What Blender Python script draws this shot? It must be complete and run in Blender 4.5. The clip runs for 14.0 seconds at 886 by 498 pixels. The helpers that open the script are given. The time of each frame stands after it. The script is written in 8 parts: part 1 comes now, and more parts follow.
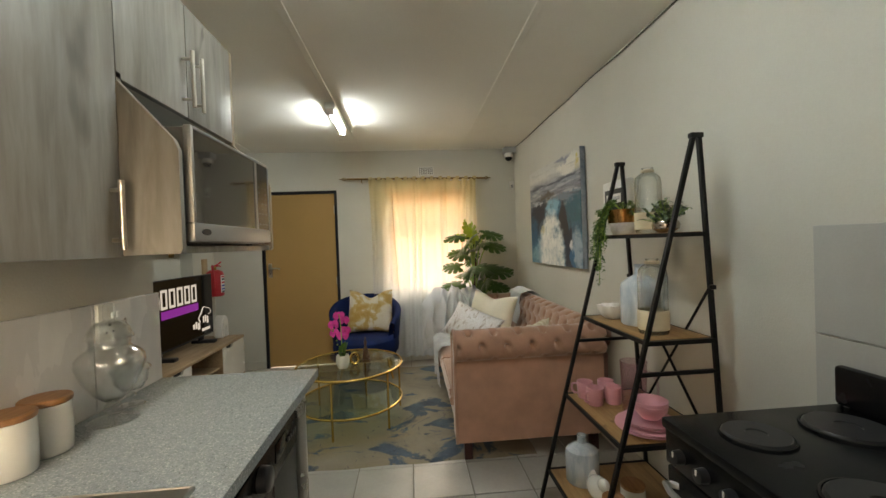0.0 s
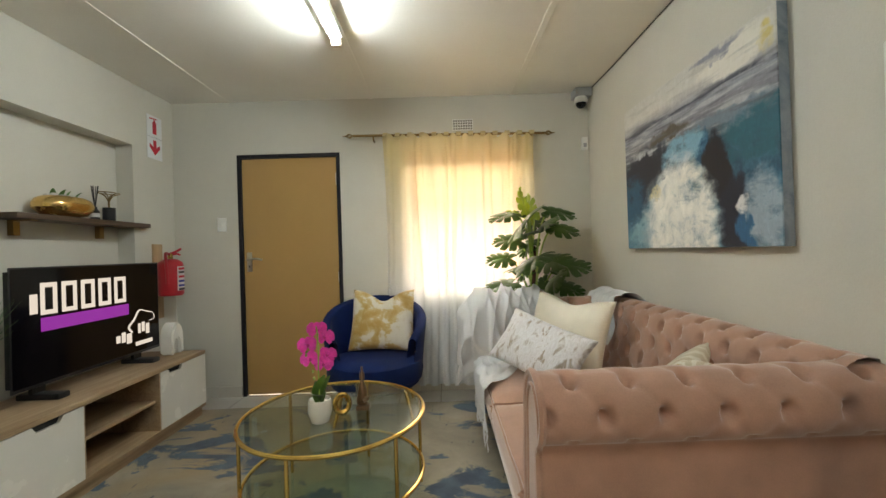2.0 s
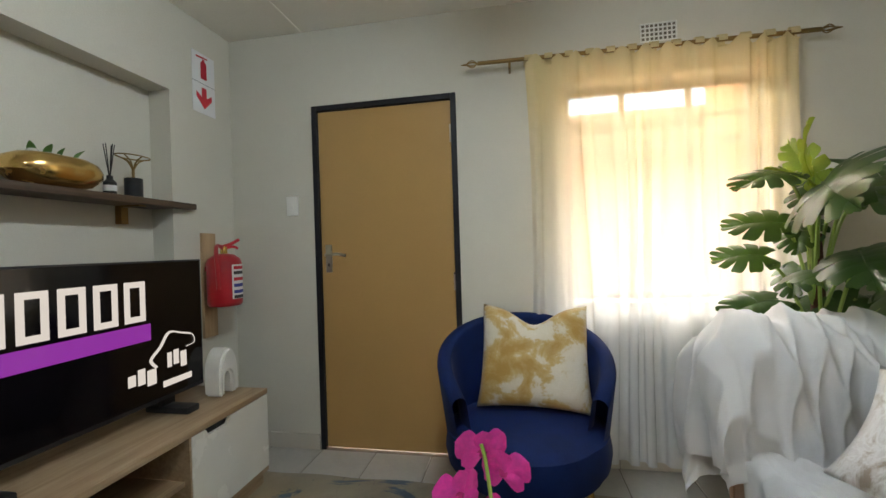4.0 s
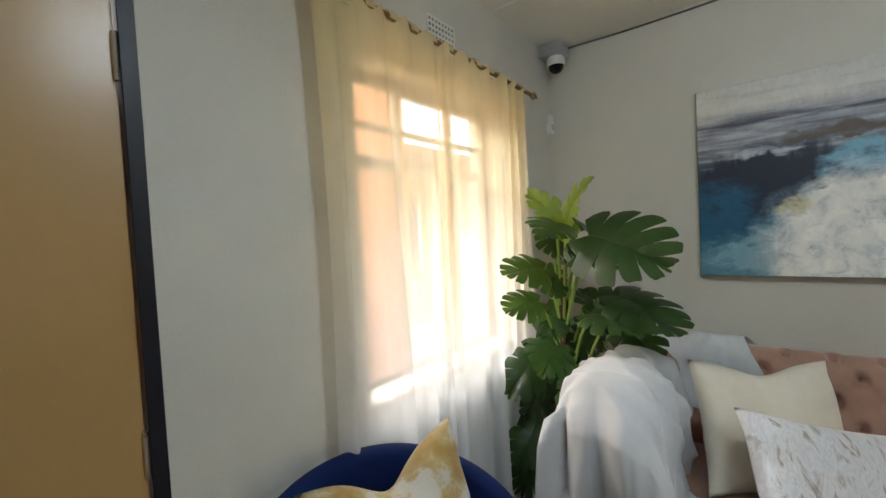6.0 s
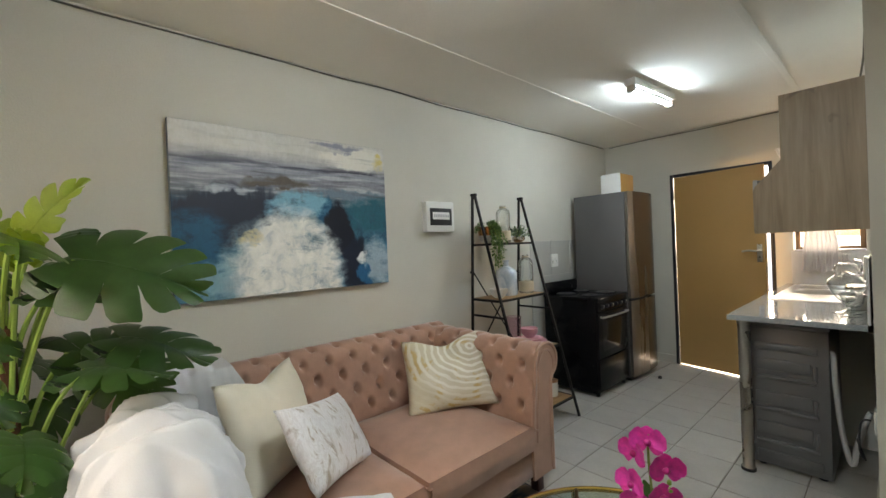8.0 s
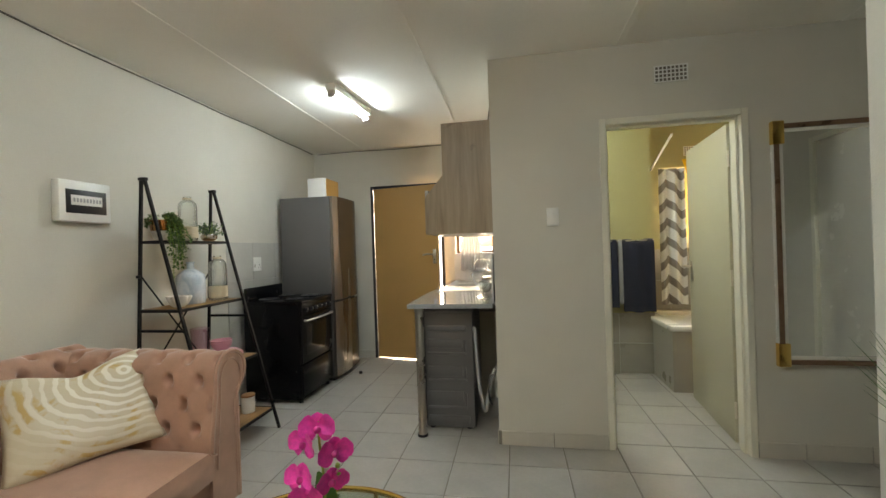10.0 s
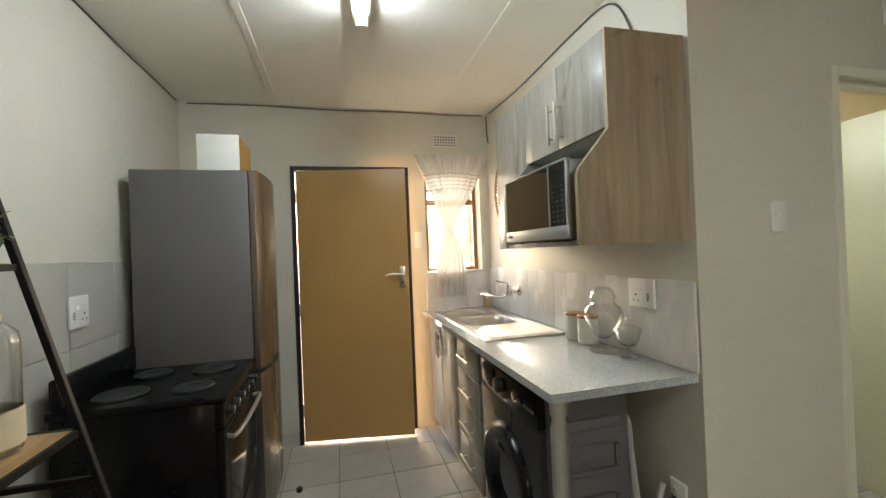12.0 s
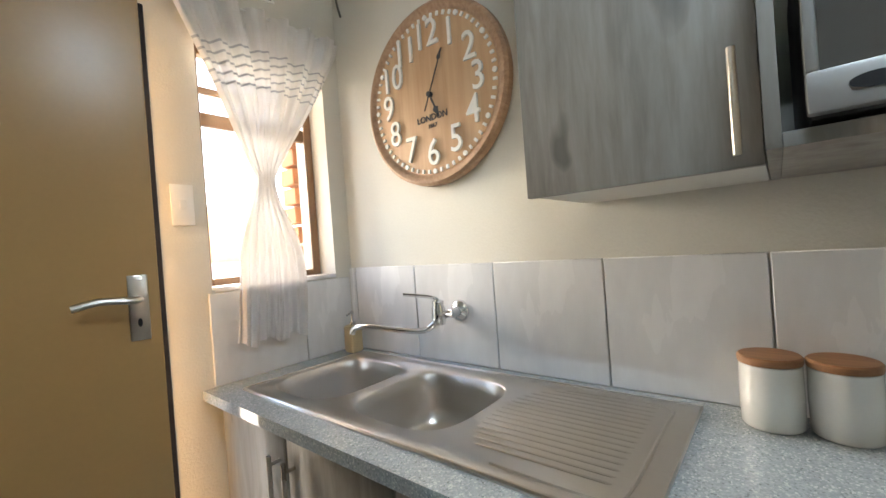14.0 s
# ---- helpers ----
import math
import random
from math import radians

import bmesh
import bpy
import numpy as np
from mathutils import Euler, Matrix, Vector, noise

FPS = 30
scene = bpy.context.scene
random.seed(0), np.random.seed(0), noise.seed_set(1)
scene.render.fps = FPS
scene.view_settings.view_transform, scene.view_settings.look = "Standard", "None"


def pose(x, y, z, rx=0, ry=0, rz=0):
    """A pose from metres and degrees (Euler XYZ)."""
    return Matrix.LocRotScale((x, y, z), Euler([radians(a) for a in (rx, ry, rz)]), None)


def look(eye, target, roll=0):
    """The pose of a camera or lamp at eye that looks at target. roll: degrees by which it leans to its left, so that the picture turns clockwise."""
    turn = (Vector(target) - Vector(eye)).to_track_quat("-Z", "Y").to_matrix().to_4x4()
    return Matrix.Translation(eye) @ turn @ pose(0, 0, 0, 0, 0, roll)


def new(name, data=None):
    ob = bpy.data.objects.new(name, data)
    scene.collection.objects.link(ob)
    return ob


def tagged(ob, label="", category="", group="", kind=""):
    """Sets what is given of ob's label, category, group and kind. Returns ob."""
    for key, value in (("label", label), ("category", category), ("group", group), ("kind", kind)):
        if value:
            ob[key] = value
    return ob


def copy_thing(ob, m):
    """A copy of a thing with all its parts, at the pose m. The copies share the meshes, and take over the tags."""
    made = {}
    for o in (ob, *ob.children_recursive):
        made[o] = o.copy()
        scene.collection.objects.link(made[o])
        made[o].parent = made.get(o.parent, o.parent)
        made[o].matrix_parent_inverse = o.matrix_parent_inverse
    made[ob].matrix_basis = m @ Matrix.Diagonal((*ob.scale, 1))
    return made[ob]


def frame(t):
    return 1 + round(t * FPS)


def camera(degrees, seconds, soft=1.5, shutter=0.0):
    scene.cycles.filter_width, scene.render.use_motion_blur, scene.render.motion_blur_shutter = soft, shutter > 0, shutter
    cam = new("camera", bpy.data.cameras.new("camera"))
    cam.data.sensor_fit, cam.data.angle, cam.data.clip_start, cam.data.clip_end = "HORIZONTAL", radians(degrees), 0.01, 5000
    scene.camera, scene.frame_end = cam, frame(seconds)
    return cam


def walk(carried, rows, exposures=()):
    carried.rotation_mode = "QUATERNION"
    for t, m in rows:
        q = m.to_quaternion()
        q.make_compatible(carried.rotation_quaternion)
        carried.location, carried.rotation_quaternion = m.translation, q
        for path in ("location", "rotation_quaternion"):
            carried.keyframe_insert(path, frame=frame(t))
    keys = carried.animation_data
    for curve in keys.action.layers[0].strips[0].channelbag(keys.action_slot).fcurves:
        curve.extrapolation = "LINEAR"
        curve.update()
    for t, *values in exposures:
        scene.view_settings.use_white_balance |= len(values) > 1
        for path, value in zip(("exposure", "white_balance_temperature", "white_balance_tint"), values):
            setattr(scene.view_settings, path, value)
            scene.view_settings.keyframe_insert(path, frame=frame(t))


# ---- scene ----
cam = camera(94.9, 14.0)
PATH = [
    (0, (0.954, 0.4, 1.394), (1.116, 2.393, 1.366), -2.1),
    (0.5, (0.991, 0.759, 1.355), (1.237, 2.744, 1.332), -2.1),
    (1, (0.958, 1.128, 1.284), (1.222, 3.111, 1.268), -2.0),
    (1.5, (0.953, 1.498, 1.218), (1.144, 3.489, 1.214), -1.9),
    (2, (0.957, 1.811, 1.187), (0.969, 3.811, 1.199), -1.8),
    (2.5, (0.925, 2.144, 1.142), (0.67, 4.127, 1.167), -1.7),
    (2.7, (0.896, 2.264, 1.13), (0.532, 4.231, 1.16), -1.6),
    (4.8, (0.069, 3.55, 1.247), (-0.283, 5.519, 1.219), -2.1),
    (5, (-0.014, 3.69, 1.264), (-0.058, 5.689, 1.236), -2.3),
    (5.5, (-0.163, 4.007, 1.354), (0.686, 5.817, 1.301), -2.8),
    (6, (-0.182, 4.264, 1.436), (1.382, 5.508, 1.367), -3.0),
    (6.5, (-0.103, 4.518, 1.482), (1.845, 4.966, 1.419), -2.7),
    (7, (-0.09, 4.672, 1.472), (1.885, 4.36, 1.428), -2.5),
    (7.5, (-0.065, 4.776, 1.42), (1.711, 3.858, 1.392), -2.3),
    (8, (-0.1, 4.862, 1.392), (1.387, 3.526, 1.381), -2.4),
    (8.5, (-0.188, 4.893, 1.363), (0.992, 3.278, 1.357), -2.5),
    (9, (-0.289, 4.873, 1.334), (0.6, 3.081, 1.329), -2.5),
    (9.2, (-0.328, 4.858, 1.324), (0.448, 3.014, 1.318), -2.4),
    (11.3, (0.419, 4.287, 1.281), (0.381, 2.287, 1.276), -1.7),
    (11.5, (0.538, 4.175, 1.3), (0.476, 2.176, 1.292), -1.9),
    (12, (1.213, 3.197, 1.391), (0.715, 1.26, 1.403), -2.3),
    (12.5, (1.161, 2.466, 1.287), (0.291, 0.666, 1.303), -2.5),
    (13, (1.107, 2.101, 1.298), (0.04, 0.41, 1.319), -2.6),
    (13.5, (1.089, 1.741, 1.287), (-0.196, 0.208, 1.287), -2.9),
    (14, (1.046, 1.385, 1.306), (-0.496, 0.111, 1.296), -4.2),
]
walk(cam, [(t, look(eye, target, roll)) for t, eye, target, roll in PATH], [(0.0, 3.22, 9200, 12), (0.5, 3.50, 9100, 12), (1.0, 3.65, 8900, 12), (2.7, 3.58, 8500, 12), (5.5, 3.26, 7300, 12), (7.0, 2.98, 7600, 12), (7.5, 3.05, 7700, 12), (8.0, 3.48, 7900, 12), (9.0, 3.66, 8400, 12), (11.5, 3.60, 8800, 12), (12.5, 3.85, 8000, 12), (13.0, 3.72, 7500, 11), (13.5, 3.58, 7100, 12), (14.0, 3.52, 7100, 12)])
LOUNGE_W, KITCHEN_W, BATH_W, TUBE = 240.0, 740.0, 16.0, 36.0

# ---- light ----
world = bpy.data.worlds.new("sky")
scene.world = world
world.use_nodes = True
wn = world.node_tree
sky = wn.nodes.new("ShaderNodeTexSky")
sky.sky_type = "NISHITA"
sky.sun_disc = False
SUN_EL, SUN_AZ = 62.0, 200.0  # degrees; azimuth clockwise from +y
sky.sun_elevation, sky.sun_rotation = radians(SUN_EL), radians(SUN_AZ)
wn.links.new(sky.outputs[0], wn.nodes["Background"].inputs[0])
wn.nodes["Background"].inputs[1].default_value = 0.15
sun = new("sun", bpy.data.lights.new("sun", "SUN"))
sun.data.energy, sun.data.angle, sun.data.color = 2.1, radians(0.5), (1.0, 0.94, 0.84)
sun_from = Vector((math.sin(radians(SUN_AZ)) * math.cos(radians(SUN_EL)), math.cos(radians(SUN_AZ)) * math.cos(radians(SUN_EL)), math.sin(radians(SUN_EL))))
sun.matrix_world = look(sun_from * 20, (0, 0, 0))


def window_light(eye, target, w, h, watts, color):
    """Added area lamp out of doors, in place of sky light through a window."""
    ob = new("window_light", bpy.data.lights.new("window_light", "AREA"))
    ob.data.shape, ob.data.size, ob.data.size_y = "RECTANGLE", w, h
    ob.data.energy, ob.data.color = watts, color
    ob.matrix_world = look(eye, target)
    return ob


# Added lamps outside the lounge, kitchen and bathroom windows, to brighten the rooms.
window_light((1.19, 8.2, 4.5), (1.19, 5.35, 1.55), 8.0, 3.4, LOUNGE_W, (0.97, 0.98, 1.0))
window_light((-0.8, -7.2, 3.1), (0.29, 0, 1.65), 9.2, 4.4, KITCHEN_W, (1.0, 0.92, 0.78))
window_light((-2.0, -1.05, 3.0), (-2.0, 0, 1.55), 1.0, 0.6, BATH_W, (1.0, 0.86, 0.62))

# ---- materials ----


def nodes_of(name):
    m = bpy.data.materials.new(name)
    m.use_nodes = True
    nt = m.node_tree
    return m, nt, nt.nodes["Principled BSDF"]


def ramp(nt, fac, stops):
    r = nt.nodes.new("ShaderNodeValToRGB")
    while len(r.color_ramp.elements) < len(stops):
        r.color_ramp.elements.new(0.5)
    for e, (p, c) in zip(r.color_ramp.elements, stops):
        e.position, e.color = p, (*c, 1)
    nt.links.new(fac, r.inputs[0])
    return r.outputs[0]


def coords(nt, scale=(1, 1, 1), rot=(0, 0, 0), source="Object"):
    tc, mp = nt.nodes.new("ShaderNodeTexCoord"), nt.nodes.new("ShaderNodeMapping")
    mp.inputs["Scale"].default_value = scale
    mp.inputs["Rotation"].default_value = [radians(a) for a in rot]
    nt.links.new(tc.outputs[source], mp.inputs[0])
    return mp.outputs[0]


def noise_tex(nt, vec, scale, detail=4, rough=0.55, warp=0.0):
    n = nt.nodes.new("ShaderNodeTexNoise")
    n.inputs["Scale"].default_value, n.inputs["Detail"].default_value = scale, detail
    n.inputs["Roughness"].default_value, n.inputs["Distortion"].default_value = rough, warp
    nt.links.new(vec, n.inputs["Vector"])
    return n.outputs["Fac"]


def mixed(nt, fac, a, b, mode="MIX"):
    m = nt.nodes.new("ShaderNodeMix")
    m.data_type, m.blend_type = "RGBA", mode
    for sock, v in ((m.inputs[0], fac), (m.inputs[6], a), (m.inputs[7], b)):
        if isinstance(v, (int, float)):
            sock.default_value = v
        elif isinstance(v, tuple):
            sock.default_value = (*v, 1)
        else:
            nt.links.new(v, sock)
    return m.outputs[2]


def bump(nt, p, height, strength, dist=0.002):
    b = nt.nodes.new("ShaderNodeBump")
    b.inputs["Strength"].default_value, b.inputs["Distance"].default_value = strength, dist
    nt.links.new(height, b.inputs["Height"])
    nt.links.new(b.outputs[0], p.inputs["Normal"])


def plain(name, color, rough=0.5, metal=0.0, var=0.12, scale=6.0, fine=120.0, relief=0.15, sheen=0.0, coat=0.0, stretch=(1, 1, 1), rvar=0.1, by_object=0.0):
    """Paint, plastic, metal, cloth: two scales of variation in colour, a fine relief."""
    m, nt, p = nodes_of(name)
    v = coords(nt, stretch)
    big, small = noise_tex(nt, v, scale, 5), noise_tex(nt, v, fine, 3)
    dark = tuple(c * (1 - var) for c in color)
    light = tuple(min(1, c * (1 + var)) for c in color)
    col = ramp(nt, big, [(0.3, dark), (0.7, light)])
    col = mixed(nt, 0.25, col, ramp(nt, small, [(0.35, dark), (0.65, light)]))
    if by_object:
        oi = nt.nodes.new("ShaderNodeObjectInfo")
        col = mixed(nt, 1.0, col, ramp(nt, oi.outputs["Random"], [(0, (1 - by_object,) * 3), (1, (1, 1, 1))]), "MULTIPLY")
    nt.links.new(col, p.inputs["Base Color"])
    p.inputs["Roughness"].default_value, p.inputs["Metallic"].default_value = rough, metal
    if rvar:
        rr = nt.nodes.new("ShaderNodeMapRange")
        rr.inputs[3].default_value, rr.inputs[4].default_value = max(0.02, rough - rvar), min(1, rough + rvar)
        nt.links.new(big, rr.inputs[0])
        nt.links.new(rr.outputs[0], p.inputs["Roughness"])
    if relief:
        bump(nt, p, small, relief)
    p.inputs["Sheen Weight"].default_value = sheen
    p.inputs["Sheen Roughness"].default_value = 0.4
    p.inputs["Coat Weight"].default_value = coat
    return m


def wood(name, dark, mid, light, rough=0.5, grain=(1, 1, 0.06), scale=22.0, knots=True, coat=0.0):
    """Timber or timber print: grain drawn out along one axis."""
    m, nt, p = nodes_of(name)
    v = coords(nt, grain)
    n1, n2 = noise_tex(nt, v, scale, 6, 0.6, 1.2), noise_tex(nt, v, scale * 5, 4, 0.6, 0.3)
    col = ramp(nt, n1, [(0.28, dark), (0.5, mid), (0.72, light)])
    col = mixed(nt, 0.35, col, ramp(nt, n2, [(0.35, dark), (0.65, light)]))
    if knots:
        k = noise_tex(nt, coords(nt, (1, 1, 0.5)), 5.0, 2, 0.4, 2.0)
        col = mixed(nt, ramp(nt, k, [(0.66, (0, 0, 0)), (0.74, (0.7, 0.7, 0.7))]), col, tuple(c * 0.55 for c in dark))
    nt.links.new(col, p.inputs["Base Color"])
    p.inputs["Roughness"].default_value = rough
    p.inputs["Coat Weight"].default_value = coat
    bump(nt, p, n2, 0.25, 0.001)
    return m


def glass(name, tint=(1, 1, 1), rough=0.0, clear=0.0):
    m, nt, p = nodes_of(name)
    p.inputs["Base Color"].default_value = (*tint, 1)
    p.inputs["Roughness"].default_value = rough
    p.inputs["IOR"].default_value = 1.45
    p.inputs["Transmission Weight"].default_value = 1.0
    if clear:
        out, mx, tr = nt.nodes["Material Output"], nt.nodes.new("ShaderNodeMixShader"), nt.nodes.new("ShaderNodeBsdfTransparent")
        tr.inputs[0].default_value = (*tint, 1)
        mx.inputs[0].default_value = clear
        nt.links.new(p.outputs[0], mx.inputs[1])
        nt.links.new(tr.outputs[0], mx.inputs[2])
        nt.links.new(mx.outputs[0], out.inputs[0])
    return m


def thin_glass(name, tint=(1, 1, 1), gloss=0.8, power=4.0, least=0.04):
    """A flat pane: see-through, with a mirror gloss that grows at a glance."""
    m, nt, p = nodes_of(name)
    nt.nodes.remove(p)
    out, mx = nt.nodes["Material Output"], nt.nodes.new("ShaderNodeMixShader")
    tr, gl, lw = nt.nodes.new("ShaderNodeBsdfTransparent"), nt.nodes.new("ShaderNodeBsdfGlossy"), nt.nodes.new("ShaderNodeLayerWeight")
    pw, ad = nt.nodes.new("ShaderNodeMath"), nt.nodes.new("ShaderNodeMath")
    pw.operation, ad.operation = "POWER", "MULTIPLY_ADD"
    pw.inputs[1].default_value, ad.inputs[1].default_value, ad.inputs[2].default_value = power, gloss, least
    lw.inputs[0].default_value = 0.5
    gl.inputs["Roughness"].default_value = 0.02
    tr.inputs[0].default_value = (*tint, 1)
    nt.links.new(lw.outputs["Facing"], pw.inputs[0])
    nt.links.new(pw.outputs[0], ad.inputs[0])
    nt.links.new(ad.outputs[0], mx.inputs[0])
    nt.links.new(tr.outputs[0], mx.inputs[1])
    nt.links.new(gl.outputs[0], mx.inputs[2])
    nt.links.new(mx.outputs[0], out.inputs[0])
    return m


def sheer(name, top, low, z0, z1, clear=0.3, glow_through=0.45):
    """Thin voile: lets light through; its colour runs from one tone to another."""
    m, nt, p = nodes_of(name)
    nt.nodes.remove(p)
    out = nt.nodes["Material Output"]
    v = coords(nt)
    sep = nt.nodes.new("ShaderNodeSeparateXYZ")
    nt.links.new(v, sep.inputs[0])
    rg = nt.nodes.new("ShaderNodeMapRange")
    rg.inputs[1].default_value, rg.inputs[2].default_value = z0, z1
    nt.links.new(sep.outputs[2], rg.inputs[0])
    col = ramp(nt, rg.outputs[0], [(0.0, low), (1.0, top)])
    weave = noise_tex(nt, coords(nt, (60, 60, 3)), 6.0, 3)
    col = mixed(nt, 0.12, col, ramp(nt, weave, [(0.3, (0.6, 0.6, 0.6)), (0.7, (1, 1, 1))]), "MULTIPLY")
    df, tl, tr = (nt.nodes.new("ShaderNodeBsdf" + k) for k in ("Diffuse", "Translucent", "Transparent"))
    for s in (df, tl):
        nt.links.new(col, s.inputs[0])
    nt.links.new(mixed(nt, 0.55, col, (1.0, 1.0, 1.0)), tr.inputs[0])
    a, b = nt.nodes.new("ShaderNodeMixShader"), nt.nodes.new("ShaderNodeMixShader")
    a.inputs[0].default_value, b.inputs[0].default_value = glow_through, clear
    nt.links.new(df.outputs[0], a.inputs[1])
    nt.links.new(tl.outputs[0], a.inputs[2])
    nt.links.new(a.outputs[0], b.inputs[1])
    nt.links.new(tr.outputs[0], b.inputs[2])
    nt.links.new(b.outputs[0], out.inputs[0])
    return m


def glow(name, color, strength):
    m, nt, p = nodes_of(name)
    p.inputs["Base Color"].default_value = (*color, 1)
    p.inputs["Emission Color"].default_value = (*color, 1)
    p.inputs["Emission Strength"].default_value = strength
    return m


def patterned(name, scale, stops, rough=0.8, warp=1.5, stretch=(1, 1, 1), detail=6, sheen=0.0, fine=200.0, relief=0.3, rot=(0, 0, 0), metal=0.0):
    """Cloth or stone with a blotched print."""
    m, nt, p = nodes_of(name)
    v = coords(nt, stretch, rot)
    n = noise_tex(nt, v, scale, detail, 0.6, warp)
    small = noise_tex(nt, coords(nt), fine, 3)
    col = mixed(nt, 0.15, ramp(nt, n, stops), ramp(nt, small, [(0.3, (0.5, 0.5, 0.5)), (0.7, (1, 1, 1))]), "MULTIPLY")
    nt.links.new(col, p.inputs["Base Color"])
    p.inputs["Roughness"].default_value, p.inputs["Sheen Weight"].default_value = rough, sheen
    p.inputs["Metallic"].default_value = metal
    bump(nt, p, small, relief)
    return m


M = {}
M["wall"] = plain("wall_paint", (0.60, 0.57, 0.495), 0.75, var=0.055, scale=1.7, fine=140, relief=0.5, rvar=0.06)
M["ceiling"] = plain("ceiling_board", (0.86, 0.835, 0.77), 0.8, var=0.05, scale=1.1, fine=90, relief=0.12)
M["bath_wall"] = plain("bath_paint", (0.33, 0.30, 0.14), 0.7, var=0.06, scale=1.5)
M["outer_plaster"] = plain("outer_plaster", (0.60, 0.62, 0.66), 0.9, var=0.08, scale=2)
M["tile"] = plain("floor_tile_glaze", (0.44, 0.42, 0.385), 0.32, var=0.10, scale=5.0, fine=45, relief=0.04, by_object=0.10, rvar=0.12)
M["pale_grout"] = plain("pale_grout", (0.58, 0.56, 0.50), 0.9, var=0.1, scale=9)
M["grout"] = plain("grout", (0.22, 0.20, 0.17), 0.9, var=0.2, scale=9)
M["skirting"] = plain("skirting_tile", (0.55, 0.51, 0.44), 0.35, var=0.06, scale=5, by_object=0.06)
M["splash"] = plain("splash_tile", (0.69, 0.675, 0.66), 0.25, var=0.09, scale=7, fine=30, relief=0.03, stretch=(1, 1, 0.35), by_object=0.06)
M["splash_grey"] = plain("splash_tile_grey", (0.46, 0.445, 0.405), 0.35, var=0.06, scale=6)
M["bath_tile"] = plain("bath_tile", (0.33, 0.305, 0.26), 0.3, var=0.08, scale=5, by_object=0.06)
M["door"] = plain("door_board", (0.46, 0.27, 0.10), 0.30, var=0.05, scale=2.2, fine=70, relief=0.06, rvar=0.02)
M["black_steel"] = plain("black_frame", (0.012, 0.012, 0.016), 0.42, var=0.2)
M["white_steel"] = plain("cream_gloss", (0.72, 0.69, 0.58), 0.35, var=0.04, scale=3)
M["cream_door"] = plain("cream_door", (0.46, 0.43, 0.32), 0.4, var=0.05, scale=2)
M["brown_steel"] = plain("window_steel", (0.16, 0.085, 0.04), 0.45, var=0.15)
M["chrome"] = plain("chrome", (0.72, 0.72, 0.72), 0.12, 1.0, var=0.04, relief=0, rvar=0.04)
M["steel"] = plain("brushed_steel", (0.58, 0.55, 0.51), 0.30, 1.0, var=0.04, scale=4, fine=260, relief=0.05, stretch=(1, 0.08, 1), rvar=0.02)
M["satin_steel"] = plain("satin_steel", (0.50, 0.47, 0.43), 0.28, 1.0, var=0.04, relief=0.02, rvar=0.04)
M["frame_brown"] = plain("frame_brown", (0.20, 0.115, 0.07), 0.30, 0.3, var=0.15, scale=12)
M["soap_tan"] = plain("soap_tan", (0.44, 0.34, 0.20), 0.35, var=0.05, relief=0.02)
M["nickel"] = plain("nickel", (0.62, 0.57, 0.50), 0.3, 1.0, var=0.06, relief=0.02)
M["white_plastic"] = plain("white_plastic", (0.78, 0.77, 0.73), 0.35, var=0.03, relief=0.02)
M["dark_plastic"] = plain("dark_plastic", (0.02, 0.02, 0.022), 0.35, var=0.2, relief=0.03)
M["cabinet"] = wood("cabinet_print", (0.15, 0.132, 0.112), (0.25, 0.228, 0.198), (0.355, 0.33, 0.292), 0.42, grain=(1, 1, 0.13), scale=8, coat=0.1)
M["cabinet_warm"] = wood("cabinet_end_print", (0.20, 0.145, 0.09), (0.315, 0.235, 0.155), (0.42, 0.33, 0.23), 0.45, scale=9)
M["carcass"] = plain("cabinet_carcass", (0.70, 0.67, 0.60), 0.5, var=0.03)
M["oak"] = wood("oak_print", (0.25, 0.155, 0.085), (0.36, 0.24, 0.14), (0.46, 0.33, 0.21), 0.5, grain=(1, 0.06, 1), scale=20, knots=False)
M["gloss_white"] = plain("white_gloss", (0.76, 0.74, 0.68), 0.25, var=0.03, relief=0.02, coat=0.3)
M["dark_wood"] = wood("dark_wood", (0.035, 0.018, 0.010), (0.075, 0.042, 0.025), (0.12, 0.07, 0.04), 0.5, grain=(1, 0.06, 1), scale=20)
M["leg_wood"] = wood("leg_wood", (0.03, 0.008, 0.008), (0.06, 0.016, 0.014), (0.09, 0.03, 0.022), 0.4, knots=False)
M["rack_wood"] = wood("rack_wood", (0.19, 0.095, 0.033), (0.33, 0.185, 0.075), (0.44, 0.27, 0.125), 0.5, grain=(1, 0.07, 1), scale=16)
M["bamboo"] = wood("lid_wood", (0.20, 0.08, 0.03), (0.30, 0.135, 0.055), (0.40, 0.20, 0.09), 0.45, grain=(1, 0.1, 1), scale=30, knots=False)
M["pale_wood"] = wood("pale_board", (0.36, 0.22, 0.11), (0.47, 0.31, 0.17), (0.56, 0.39, 0.23), 0.6, scale=14, knots=False)
M["velvet"] = plain("pink_velvet", (0.41, 0.228, 0.162), 0.75, var=0.16, scale=9, fine=220, relief=0.2, sheen=0.55)
# Sofa velvet darkened for the buttons, painting in the shade of their dimples.
M["shaded_velvet"] = plain("shaded_button_velvet", (0.10, 0.05, 0.036), 0.8, var=0.2, scale=40, fine=220, relief=0.2)
M["navy"] = plain("navy_velvet", (0.003, 0.014, 0.072), 0.8, var=0.3, scale=8, fine=220, relief=0.2, sheen=0.03)
M["navy"].node_tree.nodes["Principled BSDF"].inputs["Specular IOR Level"].default_value = 0.15
for dull in ("black_steel", "dark_plastic"):  # satin blacks
    M[dull].node_tree.nodes["Principled BSDF"].inputs["Specular IOR Level"].default_value = 0.3
